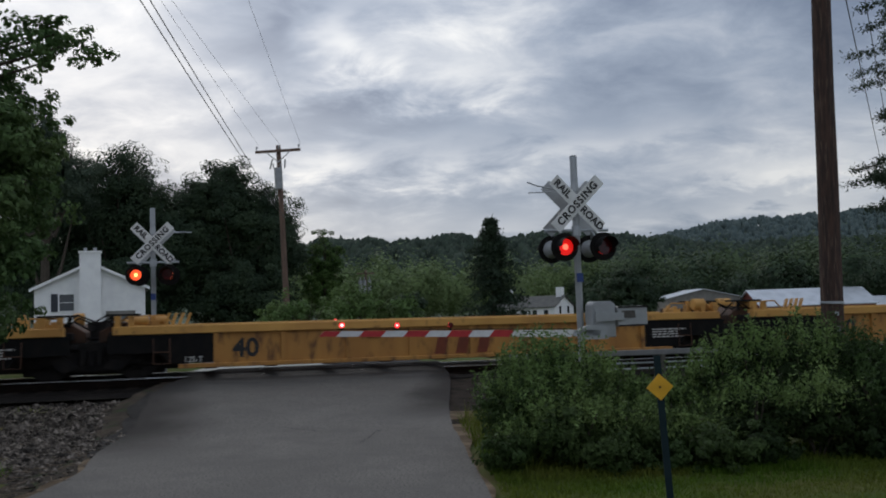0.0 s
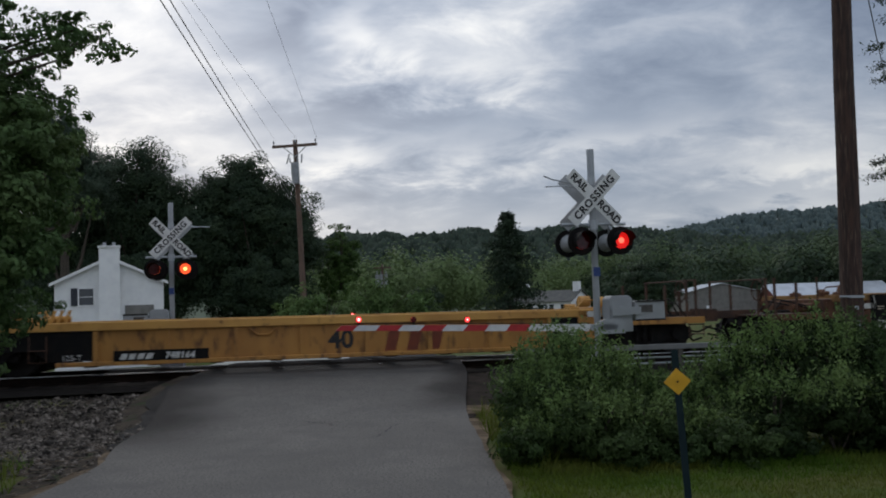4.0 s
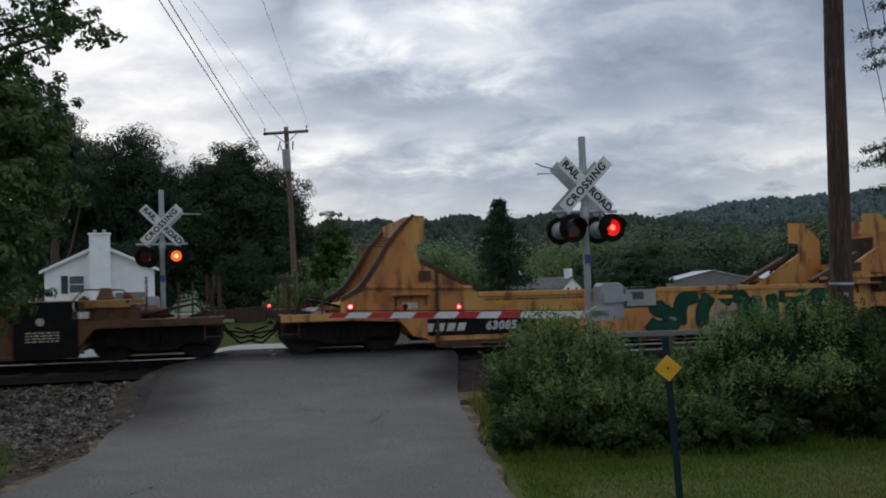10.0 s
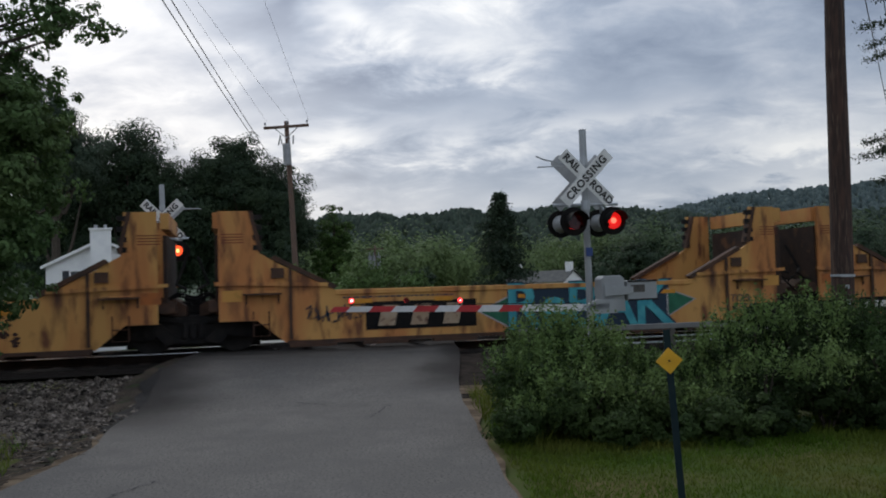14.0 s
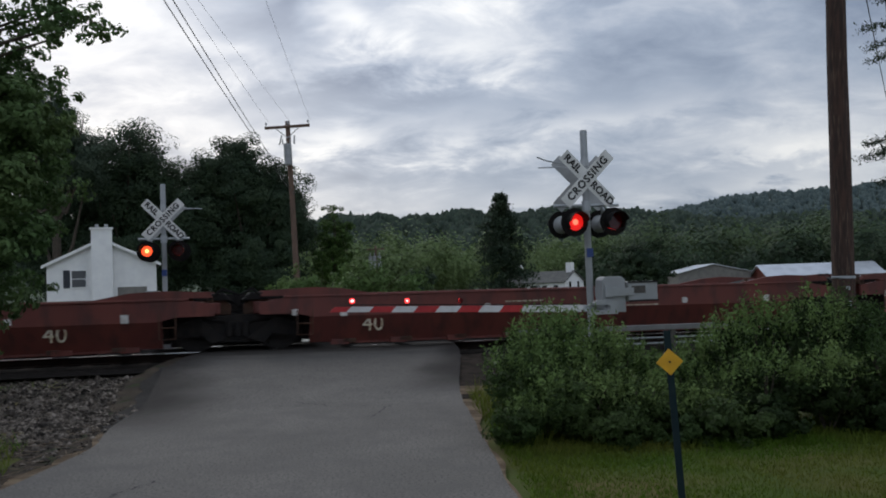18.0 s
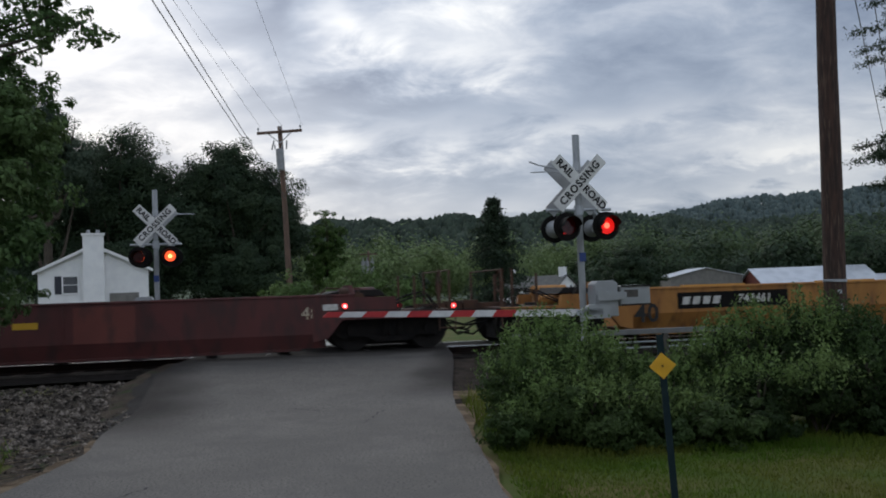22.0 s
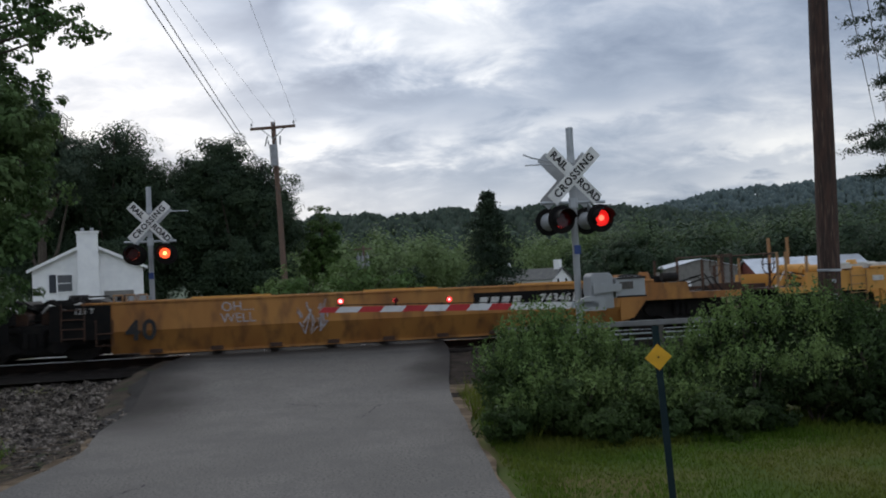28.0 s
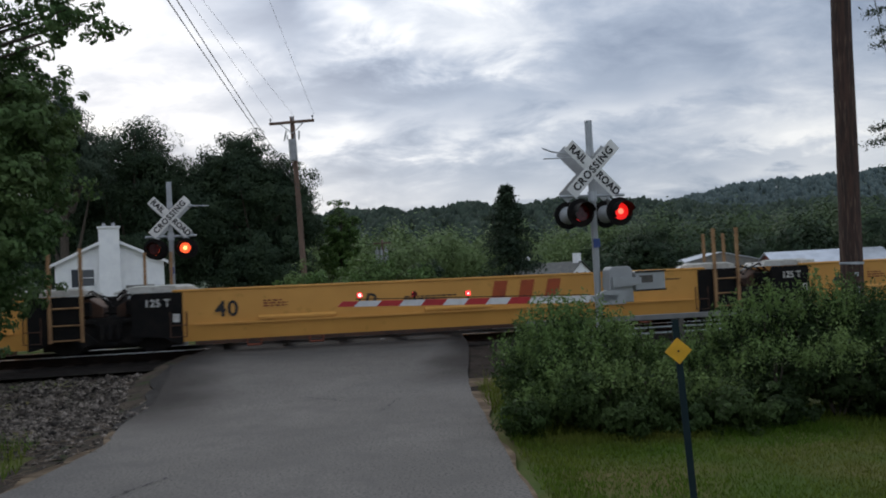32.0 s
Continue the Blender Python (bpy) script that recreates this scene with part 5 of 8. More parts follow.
def lawn_spot(rng):
    y = 4.6 + 5.2 * rng.random() ** 1.2
    x = rng.uniform(0.2, 6.5)
    if x < road_edges(y)[1] + 0.1 + 0.1 * rng.random():
        return None
    return x, y, (1.0 if y < 8.3 else 1.9)


def verge_spot(rng):
    y = rng.uniform(5.6, 9.8)
    x = road_edges(y)[0] - 0.28 - rng.random() ** 0.8 * 2.6 - 0.45 * smooth(8.0, 9.6, y)
    return x, y, rng.uniform(0.8, 2.4)


def corner_spot(rng):
    y = rng.uniform(8.6, 13.0)
    return road_edges(y)[1] + 0.12 + rng.random() * 0.5, y, rng.uniform(0.8, 2.6)


grass_patch("lawn_grass", 61, 90000, lawn_spot, 0.042, "short mown lawn grass")
grass_patch("verge_grass", 62, 5000, verge_spot, 0.10, "rough grass and weeds on the verge")
grass_patch("corner_grass", 63, 1000, corner_spot, 0.12, "rough grass at the road corner")


def woods(name, seed, count, place, leaf, size, per, label, shape=(0.55, 0.5)):
    """Distant woodland: many ragged crowns in one mesh."""
    rng = np.random.default_rng(seed)
    P, S = [], []
    for _ in range(count):
        x, y, h = place(rng)
        z = zg(x, y)
        r = h * rng.uniform(*sorted(shape)) * 0.62
        for _ in range(6):
            d = rng.normal(size=3)
            d /= np.linalg.norm(d)
            c = np.array([x, y, z + h * 0.55]) + d * np.array([r, r, h * 0.38]) * rng.uniform(0.5, 1.0)
            o = rng.normal(size=(per, 3))
            P.append(np.concatenate([c + o * r * 0.28, d + o * 0.3 + (0, 0, 0.3)], 1))
        S.append(np.full(6 * per, size * rng.uniform(0.8, 1.2)))
    P, S = np.concatenate(P), np.concatenate(S)
    me = quad_cloud(name, P[:, :3], S * rng.uniform(0.6, 1.3, len(S)), leaf, rng, aspect=0.8, normals=P[:, 3:], jitter=0.22)
    tagged(new(name, me), label, "woodland", kind="stuff")


def place_polar(a0, a1, d0, d1, h0, h1):
    def f(rng):
        a, d = radians(rng.uniform(a0, a1)), math.sqrt(rng.uniform(d0 * d0, d1 * d1))
        return d * math.sin(a), d * math.cos(a), rng.uniform(h0, h1)
    return f


woods("midground_trees", 71, 130, place_polar(-10, 10, 150, 215, 8.0, 15.5), LEAF_BELT, 0.62, 80, "belt of green trees beyond the fields")
woods("midground_trees", 76, 140, place_polar(9, 33, 150, 215, 9.0, 15.0), LEAF_BELT_DARK, 0.62, 80, "belt of darker green trees beyond the fields")
woods("midground_trees", 72, 100, place_polar(8, 34, 120, 160, 5.5, 9.5), LEAF_DARK, 0.5, 70, "belt of dark green trees behind the barns")
woods("midground_trees", 75, 260, place_polar(-12, 35, 260, 420, 9.0, 14.0), LEAF_FAR, 1.1, 46, "wooded lower slope")


def canopy(name, seed, count, place, material, label):
    """A closed forest canopy far off: many uneven rounded crowns in one mesh."""
    rng = np.random.default_rng(seed)
    bm = bmesh.new()
    bmesh.ops.create_icosphere(bm, subdivisions=2, radius=1.0)
    base = np.array([v.co[:] for v in bm.verts])
    tri = np.array([[v.index for v in f.verts] for f in bm.faces if f.calc_center_median().z > -0.45])
    bm.free()
    V, F = [], []
    for k in range(count):
        x, y, h = place(rng)
        r = h * rng.uniform(0.16, 0.32)
        v = base * rng.uniform(0.66, 1.3, (len(base), 1)) * np.array([r, r, h * rng.uniform(0.42, 0.55)])
        V.append(v + (x, y, zg(x, y) + h * 0.5))
        F.append(tri + k * len(base))
    me = from_quads(name, np.concatenate(V), np.concatenate(F), material)
    for p in me.polygons:
        p.use_smooth = True
    tagged(new(name, me), label, "woodland", kind="stuff")


canopy("forest", 73, 7500, place_polar(-34, 36, 430, 940, 7, 14), CANOPY, "wooded slope of the near hill")
canopy("forest", 74, 4200, place_polar(2, 38, 960, 1400, 9, 15), CANOPY_RIDGE_HAZE, "wooded ridge on the horizon, its haze put into the colour")


# ---------------------------------------------------------------- houses and barns
def gable_house(m, w, d, eave, ridge, wall, roof, name, label, base=-1.0, over=0.3):
    """A gabled building: x across the gable end that faces -y, ridge along y."""
    h = empty(name, m, label, "building")
    bm = bmesh.new()
    prism(bm, [(-w / 2, base), (w / 2, base), (w / 2, eave), (0, ridge), (-w / 2, eave)], 0, d)
    part("wall", bm, wall, h)
    sl = (ridge - eave) / (w / 2)
    for s in (-1, 1):
        bm = bmesh.new()
        prism(bm, [(0, ridge + 0.02), (s * (w / 2 + over), eave - over * sl + 0.02), (s * (w / 2 + over), eave - over * sl + 0.09), (0, ridge + 0.10)], -over, d + over)
        part("roof", bm, roof, h)
    return h


def white_house():
    h = gable_house(pose(-24.0, 60, -1.5, 0, 0, 20), 7.0, 9.0, 4.95, 6.6, SIDING, SLATE, "white_house", "white clapboard house with an outside chimney beyond the track", base=-1.9)
    for i in range(36):
        z = -1.0 + i * 0.21
        bm = bmesh.new()
        half = 3.5 if z < 4.95 else max(0.1, (6.6 - z) / 1.65 * 3.5)
        prism(bm, [(-half, z), (half, z), (half, z + 0.02), (-half, z + 0.02)], -0.02, 0)
        part("clapboard", bm, SIDING, h)
    for s in (-1, 1):
        bm = bmesh.new()
        prism(bm, [(0, 6.74), (s * 3.8, 4.95), (s * 3.8, 4.75), (0, 6.54)], -0.34, -0.30)
        part("rake_board", bm, SIDING, h)
    bm = bmesh.new()
    box(bm, -0.66, 0.66, -0.75, 0.0, 0, 7.3)
    ch = part("chimney", bm, SIDING, h, "white painted chimney stack")
    bm = bmesh.new()
    box(bm, -0.74, 0.74, -0.83, 0.08, 7.3, 7.42)
    part("chimney_cap", bm, SIDING, ch)
    for x in (-0.3, 0.3):
        bm = bmesh.new()
        tube(bm, (x, -0.38, 7.4), (x, -0.38, 7.66), 0.12, seg=10)
        part("flue", bm, CERAMIC, ch)
    for x0, x1, z0, z1 in ((-1.95, -1.05, 3.45, 4.55),):
        win = empty("window", pose(0, 0, 0), "", "")
        win.parent = h
        bm = bmesh.new()
        box(bm, x0, x1, -0.03, 0.0, z0, z1)
        part("pane", bm, GLASS_DARK, win)
        bm = bmesh.new()
        for a, b, c, e in ((x0 - 0.08, x0, z0, z1), (x1, x1 + 0.08, z0, z1), (x0 - 0.08, x1 + 0.08, z1, z1 + 0.08), (x0 - 0.08, x1 + 0.08, z0 - 0.08, z0), (x0, x1, (z0 + z1) / 2 - 0.02, (z0 + z1) / 2 + 0.02)):
            box(bm, a, b, -0.07, -0.03, c, e)
        part("window_frame", bm, SIDING, win)
        bm = bmesh.new()
        box(bm, x0 - 0.52, x0 - 0.1, -0.06, -0.0, z0 - 0.05, z1 + 0.05)
        part("shutter", bm, SHUTTER, win, "dark blue shutter")
    bm = bmesh.new()
    box(bm, 0.95, 2.85, -0.05, 0.0, 2.45, 3.35)
    part("low_window", bm, SIDING_GREY, h, "dark grey low window panel")


def small_white_house():
    h = gable_house(pose(15.0, 112, -0.95, 0, 0, 55), 5.2, 8.6, 1.9, 3.2, SIDING, SLATE, "far_house", "small white house with a dark slate roof and chimneys", base=-1.8, over=0.25)
    for y in (0.5, 8.0):
        bm = bmesh.new()
        box(bm, -0.45, 0.45, y - 0.35, y + 0.35, 2.6, 4.3)
        part("chimney", bm, SIDING, h)
    for x in (-1.1, 1.1):
        bm = bmesh.new()
        box(bm, x - 0.25, x + 0.25, -0.03, 0, 1.0, 1.9)
        part("window", bm, GLASS_DARK, h)
    for y in (1.2, 2.8, 4.4, 6.0, 7.4):
        bm = bmesh.new()
        box(bm, -2.63, -2.6, y - 0.3, y + 0.3, 0.8, 1.5)
        part("window", bm, GLASS_DARK, h)


def barns():
    b = gable_house(pose(31.5, 108, -1.8, 0, 0, -4), 8.6, 12, 3.2, 4.2, SIDING_GREY, METAL_ROOF, "grey_barn", "grey barn with a shallow pale roof", base=-1.0, over=0.2)
    bm = bmesh.new()
    box(bm, -1.9, -1.3, -0.04, 0, 0, 1.6)
    part("door", bm, SIDING, b)
    h = empty("red_barn", pose(37.0, 104, -1.8, 0, 0, 4), "red barn with a large pale metal roof", "building")
    bm = bmesh.new()
    prism(bm, [(0, -1.0), (7.0, -1.0), (7.0, 2.0), (3.5, 3.8), (0, 2.0)], 0, 14.0, "x")
    part("wall", bm, BARN_RED, h)
    for a, c in (((-0.3, 1.85), (3.5, 3.82)), ((7.3, 1.85), (3.5, 3.82))):
        bm = bmesh.new()
        prism(bm, [a, c, (c[0], c[1] + 0.1), (a[0], a[1] + 0.1)], -0.3, 14.3, "x")
        part("roof", bm, METAL_ROOF, h, "pale corrugated metal roof")
    s = empty("low_shed", pose(50.5, 106, -1.8, 0, 0, 4), "low shed with a pale metal roof beside the barn", "building")
    bm = bmesh.new()
    box(bm, 0, 9, 0, 5, -1, 1.6)
    part("wall", bm, SIDING_GREY, s)
    bm = bmesh.new()
    prism(bm, [(-0.3, 1.5), (2.5, 2.6), (5.3, 1.5), (5.3, 1.6), (2.5, 2.72), (-0.3, 1.6)], -0.3, 9.3, "x")
    part("roof", bm, METAL_ROOF, s)


white_house()
small_white_house()
barns()


# ---------------------------------------------------------------- the train
HW = 1.45
WHEELS = []            # (wheelset, its pose in the truck, unit index)
SHARED = {}
UNITS = []             # (unit, first u at 0 s, length)


def make_truck_meshes():
    me = {}
    bm = bmesh.new()
    out = [(-1.18, 0.36), (-1.05, 0.28), (-0.55, 0.30), (-0.34, 0.18), (0.34, 0.18), (0.55, 0.30), (1.05, 0.28), (1.18, 0.36), (1.16, 0.56), (0.85, 0.62), (0.40, 0.72), (-0.40, 0.72), (-0.85, 0.62), (-1.16, 0.56)]
    prism(bm, out, -0.06, 0.06)
    for x in (-0.8, 0.8):
        tube(bm, (x, -0.13, 0.43), (x, 0.06, 0.43), 0.13, seg=12)
    for x in (-0.16, 0.0, 0.16):
        tube(bm, (x, -0.10, 0.30), (x, -0.10, 0.58), 0.055, seg=8)
    me["side_frame"] = mesh_of(bm, "side_frame", STEEL_DARK)
    bm = bmesh.new()
    box(bm, -0.22, 0.22, -1.1, 1.1, 0.42, 0.66)
    tube(bm, (0, 0, 0.6), (0, 0, 0.86), 0.28, seg=14)
    box(bm, -1.05, 1.05, -0.55, 0.55, 0.10, 0.42)
    me["bolster"] = mesh_of(bm, "bolster", STEEL_DARK)
    bm = bmesh.new()
    for s in (-1, 1):
        tube(bm, (0, s * 0.69, 0), (0, s * 0.82, 0), 0.42, seg=24)
        tube(bm, (0, s * 0.66, 0), (0, s * 0.69, 0), 0.445, seg=24)
        for k in range(5):
            a = k * 2 * math.pi / 5
            tube(bm, (0.24 * math.cos(a), s * 0.82, 0.24 * math.sin(a)), (0.24 * math.cos(a), s * 0.835, 0.24 * math.sin(a)), 0.05, seg=6)
    tube(bm, (0, -1.05, 0), (0, 1.05, 0), 0.08, seg=10)
    me["wheelset"] = mesh_of(bm, "wheelset", WHEEL)
    return me


TRUCK = make_truck_meshes()


def truck(unit, x):
    t = empty("truck", pose(x, 0, 0), "", "")
    t.parent = unit
    for y in (-1.0, 1.0):
        share("side_frame", TRUCK["side_frame"], t, pose(0, y, 0))
    share("bolster", TRUCK["bolster"], t, pose(0, 0, 0))
    for wx in (-0.8, 0.8):
        w = share("wheelset", TRUCK["wheelset"], t, pose(wx, 0, 0.42))
        WHEELS.append((w, wx, unit))
    return t


def coupler(unit, x, s):
    bm = bmesh.new()
    box(bm, min(x, x + s * 1.1), max(x, x + s * 1.1), -0.09, 0.09, 0.72, 0.9)
    prism(bm, [(x + s * 1.05, -0.16), (x + s * 1.38, -0.14), (x + s * 1.42, 0.12), (x + s * 1.05, 0.16)], 0.66, 0.95, "z")
    part("coupler", bm, RUST, unit, "rusty steel coupler")
    bm = bmesh.new()
    path_tube(bm, [(x, -0.32, 0.78), (x + s * 0.5, -0.34, 0.5), (x + s * 1.0, -0.3, 0.42), (x + s * 1.4, -0.2, 0.55)], 0.022)
    part("air_hose", bm, BLACK, unit)


def ladder(unit, x, y, z0, z1, material, w=0.38, rungs=4):
    bm = bmesh.new()
    for s in (-w / 2, w / 2):
        tube(bm, (x + s, y, z0), (x + s, y, z1), 0.014, seg=6)
    for k in range(rungs):
        z = z0 + (z1 - z0) * (k + 0.3) / rungs
        tube(bm, (x - w / 2, y, z), (x + w / 2, y, z), 0.012, seg=6)
    part("ladder", bm, material, unit)


def put_text(unit, s, x, z, size, material, shear=0.0, bold=0.0, spacing=1.0, y=-HW - 0.012):
    share("lettering", text_mesh(s, size, material, shear, bold, spacing), unit, pose(x, y, z))


def plate(unit, x0, x1, z0, z1, material, name="plate", y=-HW - 0.006, label=""):
    bm = bmesh.new()
    box(bm, x0, x1, y, y + 0.012, z0, z1)
    return part(name, bm, material, unit, label)


def emblem(unit, x, z, w, h, material, y=-HW - 0.008):
    """A three-part emblem of plain slanted blocks."""
    for k in range(3):
        a, b = x - w / 2 + w * (k + 0.22) / 3, x - w / 2 + w * (k + 0.72) / 3
        bm = bmesh.new()
        prism(bm, [(a - 0.05, z - h / 2), (b - 0.05, z - h / 2), (b + 0.05, z + h / 2), (a + 0.05, z + h / 2)], y, y + 0.01)
        part("emblem_block", bm, material, unit, "plain painted emblem block")


def small_marks(unit, x, z, w, rows, material, y=-HW - 0.009, h=0.028):
    """Lines of stencilling too small to read, as thin bars."""
    rng = random.Random(int(x * 100) + int(z * 100))
    bm = bmesh.new()
    for r in range(rows):
        a = x
        end = x + w * rng.uniform(0.7, 1.0)
        while a < end:
            l = rng.uniform(0.04, 0.13)
            box(bm, a, min(a + l, end), y, y + 0.004, z - r * h * 1.9 - h / 2, z - r * h * 1.9 + h / 2)
            a += l + 0.03
    tagged(part("stencil", bm, material, unit), kind="stuff")


def scribble(unit, x0, x1, z0, z1, material, seed, r=0.012, strokes=14, y=-HW - 0.012):
    """A sprayed tag: loose looping strokes."""
    rng = random.Random(seed)
    for k in range(strokes):
        cx = x0 + (x1 - x0) * (k + 0.5) / strokes
        w = (x1 - x0) / strokes * 1.3
        bm = bmesh.new()
        path_tube(bm, [(cx + rng.uniform(-w, w), y, rng.uniform(z0, z1)) for _ in range(4)], r, 4)
        part("sprayed_stroke", bm, material, unit, "thin sprayed scribble stroke")


def ribbon(unit, pts, w, fill, edge=None, y=-HW - 0.010, rim=0.035, name="sprayed_stroke"):
    """One broad sprayed stroke through a few places in x-z, round at its ends, over a darker rim."""
    fine = []
    for i in range(len(pts) - 1):
        p0, p1, p2, p3 = (Vector((*pts[max(0, min(len(pts) - 1, k))], 0)) for k in (i - 1, i, i + 1, i + 2))
        for t in (0, 0.2, 0.4, 0.6, 0.8):
            fine.append(0.5 * (2 * p1 + (p2 - p0) * t + (2 * p0 - 5 * p1 + 4 * p2 - p3) * t * t + (3 * p1 - p0 - 3 * p2 + p3) * t ** 3))
    fine.append(Vector((*pts[-1], 0)))
    for half, yy, material in (((w / 2 + rim, y, edge),) if edge else ()) + ((w / 2, y - 0.004, fill),):
        bm = bmesh.new()
        lo, hi = [], []
        for i, p in enumerate(fine):
            d = (fine[min(i + 1, len(fine) - 1)] - fine[max(i - 1, 0)]).normalized()
            q = Vector((-d.y, d.x, 0)) * half * (0.75 if i in (0, len(fine) - 1) else 1.0)
            lo.append(bm.verts.new((p.x - q.x, yy, max(0.16, p.y - q.y))))
            hi.append(bm.verts.new((p.x + q.x, yy, max(0.16, p.y + q.y))))
        for i in range(len(fine) - 1):
            bm.faces.new((lo[i], lo[i + 1], hi[i + 1], hi[i]))
        bmesh.ops.solidify(bm, geom=bm.faces[:], thickness=0.002)
        part(name, bm, material, unit, "broad sprayed stroke" if material is fill else "dark sprayed outline")


def sprayed_dots(unit, x0, x1, z0, z1, count, material, seed, r=0.05, y=-HW - 0.009):
    rng = random.Random(seed)
    bm = bmesh.new()
    for k in range(count):
        cx, cz, a, b = rng.uniform(x0, x1), rng.uniform(z0, z1), r * rng.uniform(0.5, 1.5), r * rng.uniform(0.25, 0.6)
        yy = y - 0.0004 * (k % 5)
        prism(bm, [(cx + a * math.cos(i * 0.785), cz + b * math.sin(i * 0.785)) for i in range(8)], yy, yy + 0.002)
    tagged(part("sprayed_dots", bm, material, unit, "small sprayed dabs"), kind="stuff")


def well_floor(unit, L, z, material):
    bm = bmesh.new()
    box(bm, 2.0, L - 2.0, -0.2, 0.2, z + 0.001, z + 0.06)
    part("floor_plate", bm, material, unit)
    if "cross" not in SHARED:
        bm = bmesh.new()
        box(bm, -0.12, 0.12, -1.3, 1.3, 0, 0.08)
        SHARED["cross"] = mesh_of(bm, "floor_beam", material)
    for i in range(9):
        share("floor_beam", SHARED["cross"], unit, pose(2.2 + (L - 4.4) * i / 8, 0, z))


def end_deck(unit, L, z0, z1, material, top=True, s0=0.32, s1=1.75):
    for a, b in ((s0, s1), (L - s1, L - s0)):
        bm = bmesh.new()
        box(bm, a, b, -1.22, 1.22, z0, z1)
        part("end_deck", bm, material, unit, bevel=0.015)
        bm = bmesh.new()
        box(bm, a + (b - a) * 0.0, b, -0.35, 0.35, z0 - 0.14, z0)
        part("centre_sill", bm, RUST, unit)


def castings(unit, L, z, material, seed, big=0.16):
    """Brake gear, container locks and valves on the end decks."""
    rng = random.Random(seed)
    for base, s in ((0.42, 1), (L - 0.42, -1)):
        for k in range(5):
            bm = bmesh.new()
            x = base + s * rng.uniform(0, 1.2)
            y = rng.choice((-1.25, -1.05, -0.6, 0.2, 0.9, -1.3))
            w, h = rng.uniform(0.05, 0.14), rng.uniform(0.06, big)
            if rng.random() < 0.35:
                tube(bm, (x - w, y, z + h), (x + w * 2, y, z + h), h * 0.7, seg=12)
                box(bm, x - 0.04, x + 0.04, y - 0.05, y + 0.05, z - 0.02, z + h)
            else:
                box(bm, x - w, x + w, y - 0.09, y + 0.09, z - 0.01, z + h)
                box(bm, x - w * 0.4, x + w * 0.4, y - 0.05, y + 0.05, z + h, z + h * 1.5)
            part("casting", bm, material, unit, bevel=0.008)
        bm = bmesh.new()
        path_tube(bm, [(base, -0.9, z + 0.02), (base + s * 0.2, -0.9, z + 0.2), (base + s * 0.9, -0.95, z + 0.22), (base + s * 1.1, -0.95, z + 0.02)], 0.018)
        part("hand_rail", bm, material, unit)


